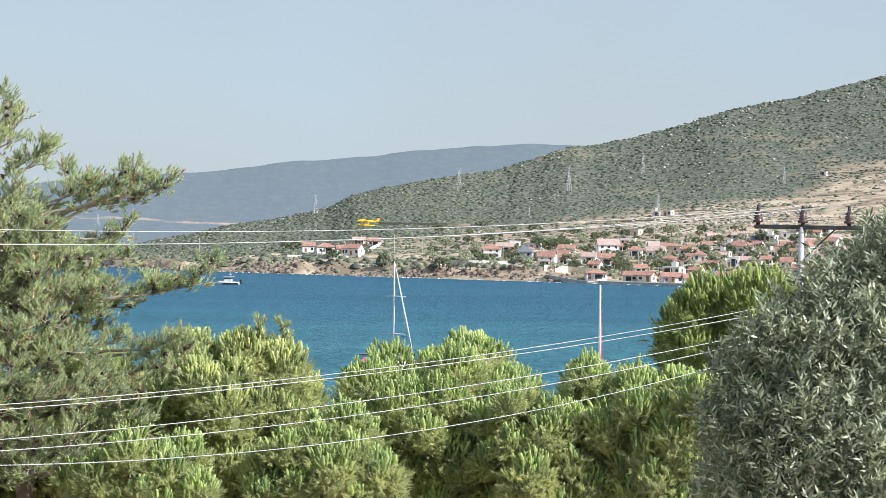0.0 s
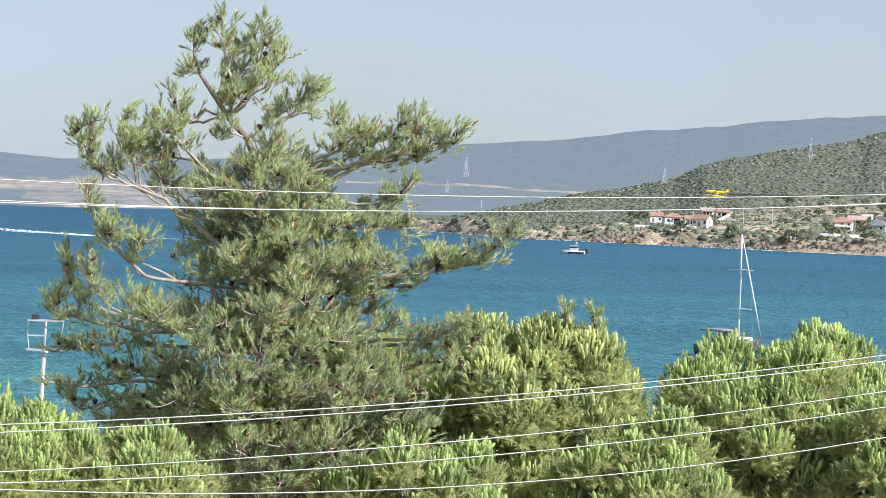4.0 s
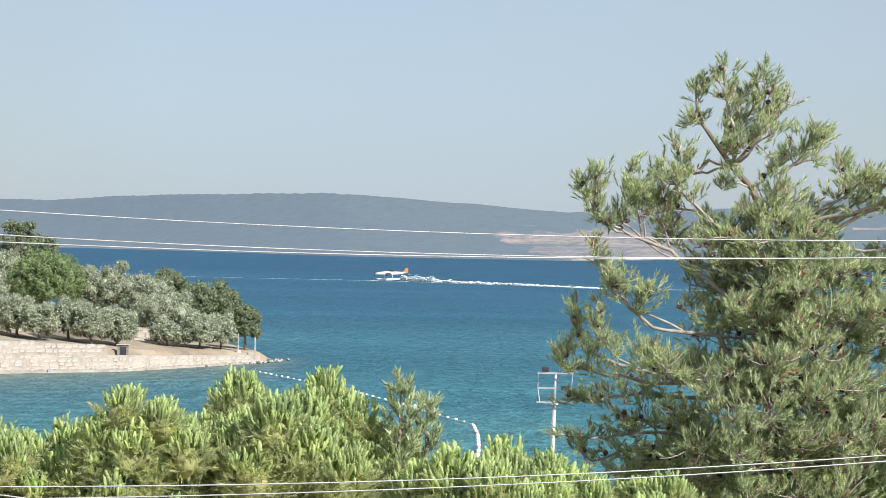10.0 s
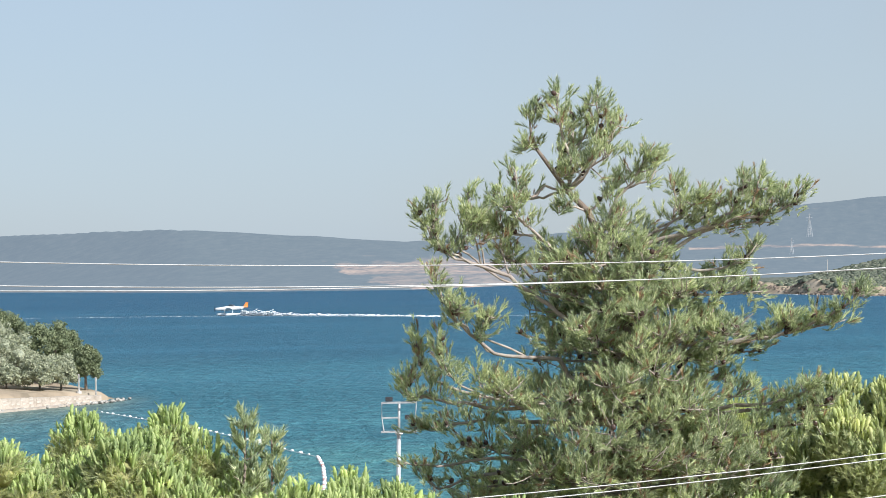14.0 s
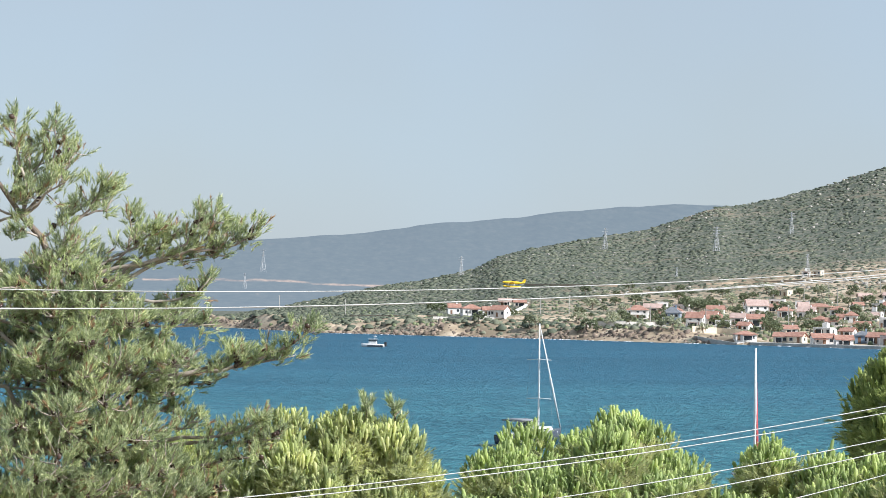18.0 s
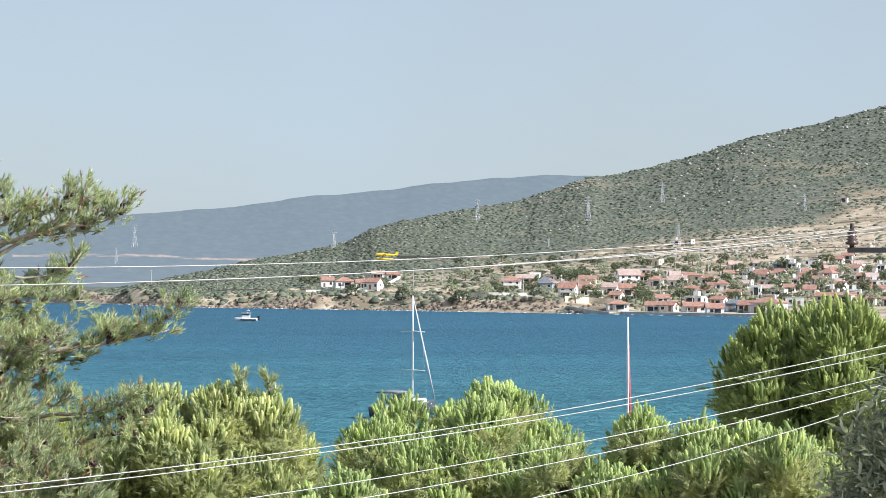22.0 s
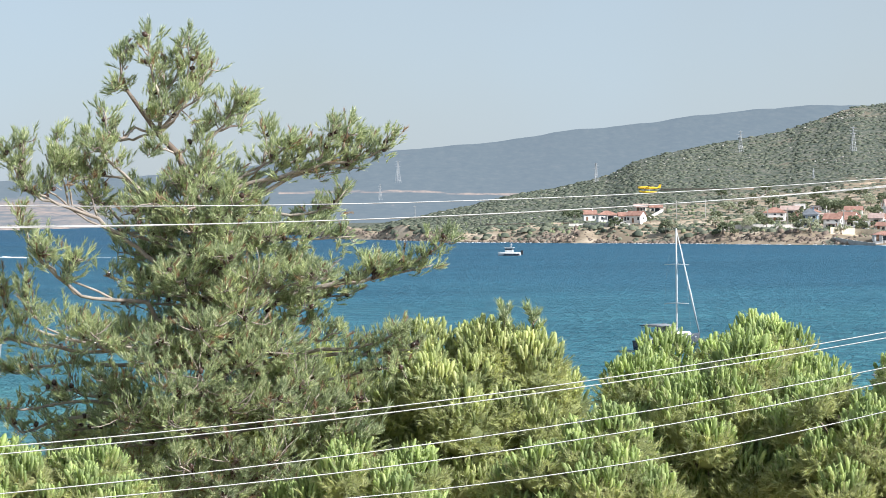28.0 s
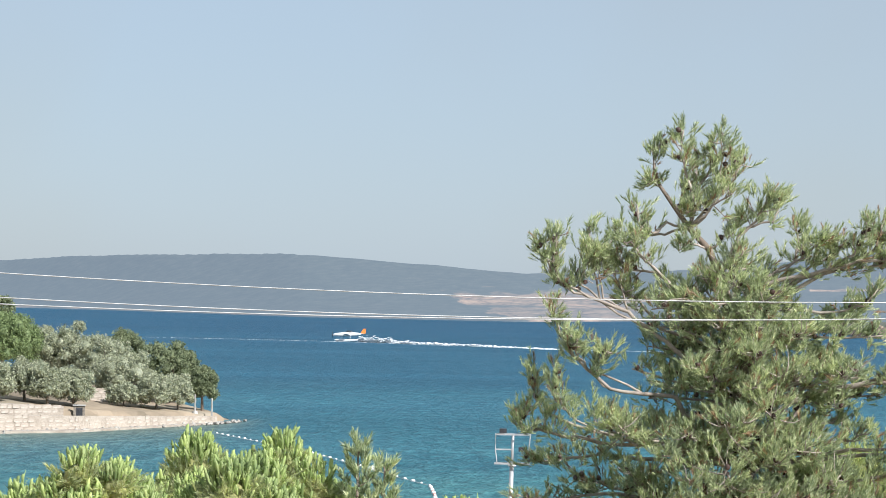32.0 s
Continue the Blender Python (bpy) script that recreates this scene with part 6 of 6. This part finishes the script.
house(13.48, -0.22, 0.0037, 0.0045, "gp")
house(5.58, -0.33, 0.0050, 0.0038, "gr")
house(5.97, -0.36, 0.0079, 0.0042, "hr")
house(6.37, -0.36, 0.0050, 0.0033, "gr")
house(6.63, -0.38, 0.0063, 0.0042, "gw")
house(6.73, -0.12, 0.0050, 0.0025, "gp")
house(7.07, -0.15, 0.0050, 0.0029, "gr")
house(13.85, -0.18, 0.0105, 0.0034, "hr")
house(13.38, -0.85, 0.0053, 0.0034, "gw")
house(13.98, -0.69, 0.0075, 0.0026, "fw")
house(13.92, -0.88, 0.0086, 0.0030, "gr")
house(14.49, -0.71, 0.0056, 0.0023, "gw")
house(14.39, -0.94, 0.0068, 0.0038, "gr")
house(14.81, -0.85, 0.0060, 0.0045, "hb")
house(15.11, -0.85, 0.0053, 0.0038, "gr")
house(15.62, -0.89, 0.0120, 0.0060, "hr")
house(16.19, -0.74, 0.0071, 0.0038, "fw")
house(15.32, -0.51, 0.0045, 0.0045, "fw")
house(15.49, -0.14, 0.0098, 0.0041, "hr")
house(14.17, -0.48, 0.0060, 0.0023, "gr")
house(14.81, -0.56, 0.0060, 0.0023, "gr")
house(16.08, -0.42, 0.0045, 0.0023, "gw")
house(16.78, -0.39, 0.0068, 0.0023, "fw")
house(16.75, -0.22, 0.0060, 0.0023, "gr")
house(17.97, -0.32, 0.0068, 0.0034, "fw")
house(16.88, 0.06, 0.0034, 0.0019, "gw")
house(15.53, 0.13, 0.0038, 0.0019, "fw")
house(16.16, 0.10, 0.0045, 0.0019, "fw")
house(15.91, 0.12, 0.0068, 0.0023, "hb")
house(17.38, 0.32, 0.0045, 0.0015, "gr")
house(17.59, 0.13, 0.0045, 0.0026, "gp")
house(16.92, -0.62, 0.0083, 0.0026, "gr")
house(17.34, -0.62, 0.0075, 0.0023, "gr")
house(16.50, -0.05, 0.0045, 0.0019, "gw")
house(17.72, -0.15, 0.0045, 0.0023, "gr")
house(17.11, -0.11, 0.0053, 0.0019, "fw")
house(13.54, 0.63, 0.0034, 0.0016, "fw")
house(13.82, 0.65, 0.0030, 0.0016, "fw")
house(17.29, 1.61, 0.0030, 0.0018, "fw")
house(18.51, -0.53, 0.0074, 0.0037, "fw")
house(18.82, -0.34, 0.0074, 0.0032, "gr")
house(19.55, -0.28, 0.0067, 0.0030, "fw")
house(19.19, -0.52, 0.0059, 0.0030, "gr")
house(20.08, -0.42, 0.0067, 0.0036, "gr")
house(20.59, -0.36, 0.0067, 0.0036, "fw")


# the small houses higher up the village
for k in range(52):
    random.seed(900 + k)
    house(14.4 + 6.6 * ((k * 0.618) % 1.0), -0.38 + 0.62 * ((k * 0.414) % 1.0), random.uniform(0.0032, 0.0064), random.uniform(0.0018, 0.0030), random.choice(("gr", "fw", "gw", "fw", "gp", "fw")))


# more small houses wherever a plot is free
for k in range(110):
    random.seed(1100 + k)
    az, el = 10.0 + 8.8 * ((k * 0.618) % 1.0), -0.74 + 0.72 * ((k * 0.7548) % 1.0)
    p = stand(az, el)[1]
    if len(plots) < 150 and (az > 11.6 or el > -0.5) and all((p - q).length > 13.0 for q in plots):
        house(az, el, random.uniform(0.0046, 0.0072), random.uniform(0.0026, 0.0046), random.choice(("gr", "fw", "fw", "gp", "hr", "gw", "fw", "fw")))


def slope_wall(name, label, az0, el0, az1, el1, height, mat, thick=0.4):
    """A long low wall up on the slope."""
    pts = []
    for k in range(9):
        f = k / 8
        d, p = stand(az0 + (az1 - az0) * f, el0 + (el1 - el0) * f)
        pts.append(p)
    bm = bmesh.new()
    prev = None
    for p in pts:
        q = p + Vector((p.x, p.y, 0)).normalized() * thick
        loop = [bm.verts.new((p.x, p.y, p.z - 1.5)), bm.verts.new((p.x, p.y, p.z + height)), bm.verts.new((q.x, q.y, p.z + height)), bm.verts.new((q.x, q.y, p.z - 1.5))]
        if prev:
            for k in range(4):
                bm.faces.new((prev[k], loop[k], loop[(k + 1) % 4], prev[(k + 1) % 4]))
        prev = loop
    bmesh.ops.recalc_face_normals(bm, faces=bm.faces[:])
    return tagged(part(name, bm, mat), label, "wall", kind="structure")


slope_wall("garden_wall_1", "long grey roadside wall above the shore", 8.6, -0.58, 10.4, -0.56, 2.0, CONCRETE)
slope_wall("garden_wall_2", "pale plastered wall along the shore road", 11.0, -0.66, 12.1, -0.72, 2.2, BEIGEWASH)
slope_wall("garden_wall_3", "white wall stepping up beside the houses", 6.72, -0.42, 7.25, -0.14, 1.6, WHITEWASH)
slope_wall("garden_wall_4", "dark grey retaining wall below the houses", 5.1, -0.46, 6.5, -0.46, 1.2, CONCRETE)
slope_wall("road_bank_1", "pale cutting of the hillside road", 11.3, 0.42, 14.2, 0.56, 0.9, EARTH, 5.0)
slope_wall("road_bank_2", "pale cutting of the hillside road", 14.2, 0.56, 17.2, 0.98, 0.8, EARTH, 5.0)
slope_wall("road_bank_3", "pale earth track across the slope", 3.2, -0.42, 5.2, -0.40, 0.7, EARTH, 4.0)
slope_wall("road_bank_4", "pale earth track across the slope", 7.2, 0.34, 9.3, 0.34, 1.2, EARTH, 5.0)

for k, (az0, el0, az1, el1) in enumerate(((13.6, 0.72, 15.4, 0.82), (15.9, 1.06, 18.2, 1.22), (15.6, 0.52, 17.4, 0.60), (16.9, 1.62, 18.6, 1.74), (7.8, 0.02, 9.0, 0.06))):
    slope_wall(f"terrace_bank_{k + 1}", "pale dry terrace edge on the hillside", az0, el0, az1, el1, 0.45, EARTH, 3.0)

quay = []
for k in range(14):
    az = 12.3 + 4.4 * k / 13
    quay.append((az, float(shore_far(az)) - 4.0, 1.0))
tagged(ribbon_wall("quay", "", quay, 14.0, CONCRETE, -2.0), "low grey concrete quay along the village shore", "quay", kind="structure")
jetty = [(11.05, float(shore_far(11.05)) + 6.0, 2.6), (11.5, float(shore_far(11.5)) - 3.0, 1.6), (12.0, float(shore_far(12.0)) - 9.0, 0.8)]
tagged(ribbon_wall("jetty", "", jetty, 4.0, CONCRETE, -2.0), "sloping grey concrete slipway running into the sea", "slipway", kind="structure")


# ---- pylons and village poles ----
def pylon(az, foot_el, top_el, far=None):
    if far:
        p = place(az, foot_el, far)
        d = far
    else:
        d, p = stand(az, foot_el)
    h = d * math.tan(radians(top_el)) + EYE - p.z
    ob = thing("pylon", "pale grey steel lattice pylon on the hillside", "pylon", p, -az + 25, "pylons")
    b, t = h * 0.11, h * 0.028
    thick = 0.006 * h + 0.05
    for sx in (-1, 1):
        for sy in (-1, 1):
            part("leg", rings(bmesh.new(), [(sx * b, sy * b, -2.0), (sx * t, sy * t, h * 0.72), (0.2 * sx * t, 0.2 * sy * t, h)], [thick, thick * 0.8, thick * 0.6], 4), STEEL, ob)
    bm = bmesh.new()
    for k in range(9):
        f0, f1 = k / 9, (k + 1) / 9
        r0, r1 = b + (t - b) * min(1, f0 / 0.72), b + (t - b) * min(1, f1 / 0.72)
        for sy in (-1, 1):
            for a0, a1 in ((-1, 1), (1, -1)):
                rings(bm, [(a0 * r0, sy * r0, f0 * h), (a1 * r1, sy * r1, f1 * h)], [thick * 0.5] * 2, 4, False)
    tagged(part("bracing", bm, STEEL, ob), kind="stuff")
    for f, wd in ((0.70, 0.15), (0.82, 0.18), (0.94, 0.13)):
        part("crossarm", rings(bmesh.new(), [(-wd * h, 0, f * h), (0, 0, f * h + 0.02 * h), (wd * h, 0, f * h)], [thick * 0.5, thick * 1.1, thick * 0.5], 4), STEEL, ob)


pylon(9.00, 1.20, 1.68)
pylon(11.52, 1.18, 1.75)
pylon(13.20, 1.60, 2.08)
pylon(13.57, 0.74, 1.15)
pylon(16.41, 1.43, 1.81)
pylon(5.73, 0.55, 0.99)
pylon(10.63, 0.57, 0.81)
pylon(1.22, 0.60, 1.08, 2900.0)
pylon(0.81, 0.22, 0.54, 2650.0)


def village_pole(az, el, h):
    d, p = stand(az, el)
    ob = thing("utility_pole", "slim concrete utility pole in the village", "utility pole", p, -az, "village poles")
    part("shaft", rings(bmesh.new(), [(0, 0, -1), (0, 0, h)], [0.22, 0.14], 7), CONCRETE, ob)
    part("crossarm", bbox(-0.9, 0.9, -0.06, 0.06, h - 0.55, h - 0.4), CONCRETE, ob)


for az, el, h in ((9.6, -0.50, 8), (10.05, -0.52, 8), (11.3, -0.58, 8), (13.16, -0.55, 9), (13.5, 0.02, 9), (14.05, 0.20, 9), (14.25, -0.02, 9), (14.9, 0.18, 9), (15.2, 0.30, 9), (16.15, 0.28, 9), (16.3, -0.45, 8),
                  (7.55, -0.32, 9), (8.2, -0.30, 9), (1.6, -0.30, 9), (3.1, -0.38, 8), (17.5, 0.1, 9), (18.6, -0.1, 9)):
    village_pole(az, el, h)


# ---- boats ----
NAVY = surface("dark_blue_hull", (0.02, 0.025, 0.04), (0.035, 0.045, 0.065), 1.0, 0.25, spec=0.6, bump=0.02)
CANVAS = surface("grey_canvas", (0.20, 0.21, 0.23), (0.28, 0.29, 0.31), 2.0, 0.9, bump=0.2)
GELCOAT = surface("white_gelcoat", (0.74, 0.74, 0.73), (0.82, 0.82, 0.81), 0.8, 0.3, bump=0.02)
RED = surface("red_sailcloth", (0.55, 0.07, 0.08), (0.66, 0.12, 0.12), 2.0, 0.8, bump=0.2)
ORANGE = surface("orange_paint", (0.80, 0.24, 0.05), (0.88, 0.32, 0.08), 1.0, 0.4, bump=0.02)
YELLOW = surface("yellow_paint", (0.85, 0.56, 0.03), (0.92, 0.64, 0.06), 1.0, 0.4, bump=0.02)
FOAM = surface("white_foam", (0.72, 0.76, 0.78), (0.86, 0.88, 0.89), 0.5, 0.9, bump=0.5, depth=0.1)


def hull(length, beam, free, mat_bow=0.5):
    """A boat's hull, bow along +x, with flat stern and raked stem."""
    bm = bmesh.new()
    loops = []
    for k in range(13):
        f = k / 12
        x = length * (f - 0.5)
        half = beam / 2 * (1 - max(0, (f - 0.35) / 0.65) ** 2.2) * (0.82 + 0.18 * min(1, f / 0.35)) + 0.02
        sheer = free * (1 + 0.25 * f * f)
        rake = 0.10 * length * max(0, f - 0.7)
        loops.append([bm.verts.new(v) for v in ((x + rake, -half, sheer), (x + 0.6 * rake, -half * 0.92, free * 0.35), (x, -half * 0.55, -0.35), (x, half * 0.55, -0.35), (x + 0.6 * rake, half * 0.92, free * 0.35), (x + rake, half, sheer))])
    for a, b in zip(loops, loops[1:]):
        for k in range(6):
            bm.faces.new((a[k], b[k], b[(k + 1) % 6], a[(k + 1) % 6]))
    bm.faces.new(loops[0]), bm.faces.new(loops[-1][::-1])
    bmesh.ops.recalc_face_normals(bm, faces=bm.faces[:])
    return bm


def yacht(az, el, mast_el, turn, hull_mat, sail_mat, label, spreaders=True):
    p = water_at(az, el)
    d = p.length
    top = EYE + d * math.tan(radians(mast_el))
    boat = thing("sailing_yacht", label, "boat", p, turn)
    part("hull", hull(11.0, 3.5, 1.15), hull_mat, boat, smooth=True)
    part("deck", bbox(-5.2, 2.6, -1.25, 1.25, 1.2, 1.27), GELCOAT, boat)
    bm = bbox(-1.6, 2.4, -0.85, 0.85, 1.274, 1.75)
    bmesh.ops.bevel(bm, geom=bm.edges[:], offset=0.12, segments=2, affect="EDGES")
    cabin = part("cabin", bm, GELCOAT, boat)
    for y in (-0.87, 0.85):
        part("window", bbox(-1.0, 1.6, y, y + 0.02, 1.45, 1.6), GLASS, cabin)
    bm = bmesh.new()
    rings(bm, [(-4.6, 0, 2.5), (-3.8, 0, 2.62), (-2.6, 0, 2.58), (-2.0, 0, 2.42)], [1.2, 1.4, 1.35, 1.1], 14)
    bmesh.ops.scale(bm, vec=(1, 1, 0.09), verts=bm.verts[:], space=Matrix.Translation((0, 0, -2.55)))
    bimini = part("bimini", bm, CANVAS, boat, "dark grey canvas sunshade", True)
    for x in (-4.4, -2.2):
        for y in (-1.1, 1.1):
            part("stay", rings(bmesh.new(), [(x, y, 1.2), (x, y * 0.95, 2.52)], [0.025] * 2, 5), STEEL, bimini)
    part("sprayhood", rings(bmesh.new(), [(-1.9, 0, 1.75), (-1.3, 0, 1.78), (-0.7, 0, 1.72)], [0.95, 0.85, 0.3], 12), CANVAS, boat, smooth=True)
    mast = part("mast", rings(bmesh.new(), [(0.9, 0, 1.2), (0.9, 0, top * 0.6), (0.88, 0, top)], [0.11, 0.10, 0.06], 10), PAINTED, boat, "white aluminium mast", True)
    for f in (0.38, 0.70) if spreaders else ():
        part("spreader", rings(bmesh.new(), [(0.9, -1.3, top * f), (0.9, 0, top * f + 0.06), (0.9, 1.3, top * f)], [0.05, 0.06, 0.05], 6), PAINTED, mast)
    part("boom", rings(bmesh.new(), [(0.8, 0, 2.3), (-3.4, 0, 2.5)], [0.14, 0.11], 8), CANVAS, boat, "boom with its furled mainsail")
    part("furled_headsail", rings(bmesh.new(), [(5.6, 0, 1.5), (4.0, 0, 1.5 + (top - 1.5) * 0.34), (0.98, 0, top * 0.985)], [0.07, 0.11, 0.03], 8), sail_mat, boat, smooth=True)
    for a, b in () if not spreaders else (((0.9, -1.0, top * 0.70), (0.9, -1.6, 1.25)), ((0.9, 1.0, top * 0.70), (0.9, 1.6, 1.25)), ((0.9, 0, top), (0.9, -1.0, top * 0.70)), ((0.9, 0, top), (0.9, 1.0, top * 0.70))):
        part("shroud", rings(bmesh.new(), [a, b], [0.006] * 2, 4), STEEL, boat)
    part("flag", bbox(-5.6, -5.05, -0.02, 0.02, 1.9, 2.3), RED, boat, "small red flag at the stern")
    part("flagstaff", rings(bmesh.new(), [(-5.05, 0, 1.15), (-5.05, 0, 2.35)], [0.02] * 2, 5), STEEL, boat)
    return boat


yacht(7.44, -3.28, -0.52, 55.0, NAVY, PAINTED, "dark-hulled sailing yacht at anchor with bare white mast")
yacht(12.42, -4.6, -1.0, 75.0, GELCOAT, RED, "sailing yacht with a red furled headsail behind the pines", False)


def patrol_boat():
    boat = thing("patrol_boat", "small white and dark patrol boat with a wheelhouse", "boat", water_at(3.75, -1.11), 165)
    part("hull", hull(6.6, 2.4, 0.9), GELCOAT, boat, smooth=True)
    part("stripe", bbox(-3.1, 1.5, -1.28, 1.28, 0.2, 0.6), NAVY, boat, "dark blue band along the hull")
    house_ = part("wheelhouse", bbox(-1.0, 1.2, -0.8, 0.8, 0.99, 2.3), GELCOAT, boat, "white wheelhouse")
    part("windows", bbox(-1.0, 1.22, -0.82, 0.82, 1.65, 2.05), GLASS, house_)
    part("roof", bbox(-1.35, 1.35, -0.92, 0.92, 2.304, 2.4), GELCOAT, house_)
    part("radar_mast", rings(bmesh.new(), [(-0.4, 0, 2.4), (-0.6, 0, 3.6)], [0.09, 0.05], 6), PAINTED, boat)
    part("radar", bbox(-0.9, -0.2, -0.5, 0.5, 3.0, 3.12), PAINTED, boat)
    part("engine", bbox(-3.9, -3.3, -0.5, 0.5, 0.3, 1.5), DARK, boat)


patrol_boat()


def fire_plane(name, label, at, heading, paint, tail, pitch=0.0, wet=True):
    """A single-engined float plane for fighting fires, nose along +x."""
    plane = thing(name, label, "aircraft", at)
    plane.matrix_basis = pose(*at, 0, pitch, heading)
    part("fuselage", rings(bmesh.new(), [(5.3, 0, 2.15), (4.9, 0, 2.15), (3.4, 0, 2.2), (1.2, 0, 2.35), (-1.5, 0, 2.35), (-4.0, 0, 2.45), (-5.6, 0, 2.6)], [0.15, 0.45, 0.62, 0.78, 0.72, 0.42, 0.15], 14), paint, plane, smooth=True)
    part("canopy", rings(bmesh.new(), [(0.9, 0, 2.95), (0.2, 0, 3.2), (-0.9, 0, 3.15), (-1.9, 0, 2.85)], [0.15, 0.5, 0.48, 0.12], 10), GLASS, plane, smooth=True)
    for s in (-1, 1):
        bm = bmesh.new()
        q = [(1.5, s * 0.5, 2.0), (-0.6, s * 0.5, 2.0), (-0.35, s * 8.2, 2.55), (1.0, s * 8.2, 2.55)]
        low = [bm.verts.new(v) for v in q]
        top = [bm.verts.new((v[0] * 0.96, v[1], v[2] + 0.24)) for v in q]
        bm.faces.new(low), bm.faces.new(top[::-1])
        for k in range(4):
            bm.faces.new((low[k], top[k], top[(k + 1) % 4], low[(k + 1) % 4]))
        bmesh.ops.recalc_face_normals(bm, faces=bm.faces[:])
        part("wing", bm, paint, plane)
        part("tailplane", bbox(-5.7, -4.6, s * 2.2 if s < 0 else 0.15, -0.15 if s < 0 else 2.2, 2.62, 2.72), tail, plane)
        fl = part("float", rings(bmesh.new(), [(4.8, s * 1.4, 0.5), (4.0, s * 1.4, 0.3), (1.0, s * 1.4, 0.2), (-2.5, s * 1.4, 0.35), (-4.2, s * 1.4, 0.6)], [0.08, 0.42, 0.5, 0.38, 0.1], 10), paint, plane, smooth=True)
        for x in (2.2, -0.6):
            part("strut", rings(bmesh.new(), [(x, s * 1.4, 0.5), (x - 0.2, s * 0.6, 2.0)], [0.07] * 2, 6), PAINTED, fl)
    bm = bmesh.new()
    v = [bm.verts.new(p) for y in (-0.07, 0.07) for p in ((-4.1, y, 2.6), (-5.9, y, 2.6), (-6.1, y, 4.3), (-5.2, y, 4.3))]
    for f in ((0, 1, 2, 3), (7, 6, 5, 4), (0, 4, 5, 1), (1, 5, 6, 2), (2, 6, 7, 3), (3, 7, 4, 0)):
        bm.faces.new([v[k] for k in f])
    bmesh.ops.recalc_face_normals(bm, faces=bm.faces[:])
    part("fin", bm, tail, plane)
    prop = part("spinner", rings(bmesh.new(), [(5.3, 0, 2.15), (5.75, 0, 2.15)], [0.18, 0.03], 8), DARK, plane, smooth=True)
    for k in range(3):
        a = 2 * math.pi * k / 3
        part("blade", rings(bmesh.new(), [(5.45, 0, 2.15), (5.45, 1.3 * math.cos(a), 2.15 + 1.3 * math.sin(a))], [0.09, 0.05], 5), DARK, prop)
    return plane


sea_plane = water_at(-11.95, -0.93)
fire_plane("float_plane", "white and orange firefighting float plane skimming the sea", (sea_plane.x, sea_plane.y, 0.1), 188, GELCOAT, ORANGE)
sky_plane = place(6.91, 0.30, 1230)
fire_plane("flying_float_plane", "yellow firefighting float plane flying low over the bay", (sky_plane.x, sky_plane.y, sky_plane.z), 172, YELLOW, YELLOW, -4)


def wake():
    """Foam left on the water behind the float plane and along its earlier run."""
    np.random.seed(81)
    n = 1500
    f = np.random.rand(n) ** 1.5
    az = -11.7 + 4.6 * f
    el = np.interp(az, [-17.5, -12, -7.2], [-0.86, -0.935, -1.06])
    d = EYE / np.tan(np.radians(-el)) + np.random.normal(0, 1, n) * (0.5 + 2.0 * f)
    a = np.radians(az)
    lift_ = np.abs(np.random.normal(0, 1, n)) * np.interp(f, [0, 0.05, 0.3, 1], [0.9, 0.8, 0.3, 0.05])
    P = np.stack([d * np.sin(a), d * np.cos(a), lift_ - 0.1], 1)
    tagged(strew("wake_foam", CLUMPS, P, up_axes(n), np.random.uniform(0.4, 1.0, (n, 1)) * np.array([[1.4, 1.4, 0.5]]), [FOAM]), "white spray and foam trailing the float plane", "foam", kind="stuff")
    n = 1000
    az = np.random.uniform(-18.5, -3.0, n)
    el = np.interp(az, [-18.5, -12, -7.2, -3.0], [-0.86, -0.94, -1.06, -1.09])
    d = EYE / np.tan(np.radians(-el)) + np.random.normal(0, 0.7, n)
    a = np.radians(az)
    P = np.stack([d * np.sin(a), d * np.cos(a), np.full(n, -0.05)], 1)
    tagged(strew("foam_streak", CLUMPS, P, up_axes(n), np.random.uniform(0.3, 0.7, (n, 1)) * np.array([[1.6, 1.6, 0.25]]), [FOAM]), "thin white foam streak lying across the bay", "foam", kind="stuff")
    n = 700
    az = np.random.uniform(-2.5, 24, n)
    d = shore_far(az) - np.random.uniform(2, 6, n)
    a = np.radians(az)
    P = np.stack([d * np.sin(a), d * np.cos(a), np.full(n, -0.05)], 1)
    tagged(strew("surf", CLUMPS, P, up_axes(n), np.random.uniform(0.25, 0.9, (n, 1)) * np.array([[1.8, 1.8, 0.3]]), [FOAM]), "white surf breaking along the opposite shore", "foam", kind="stuff")


wake()
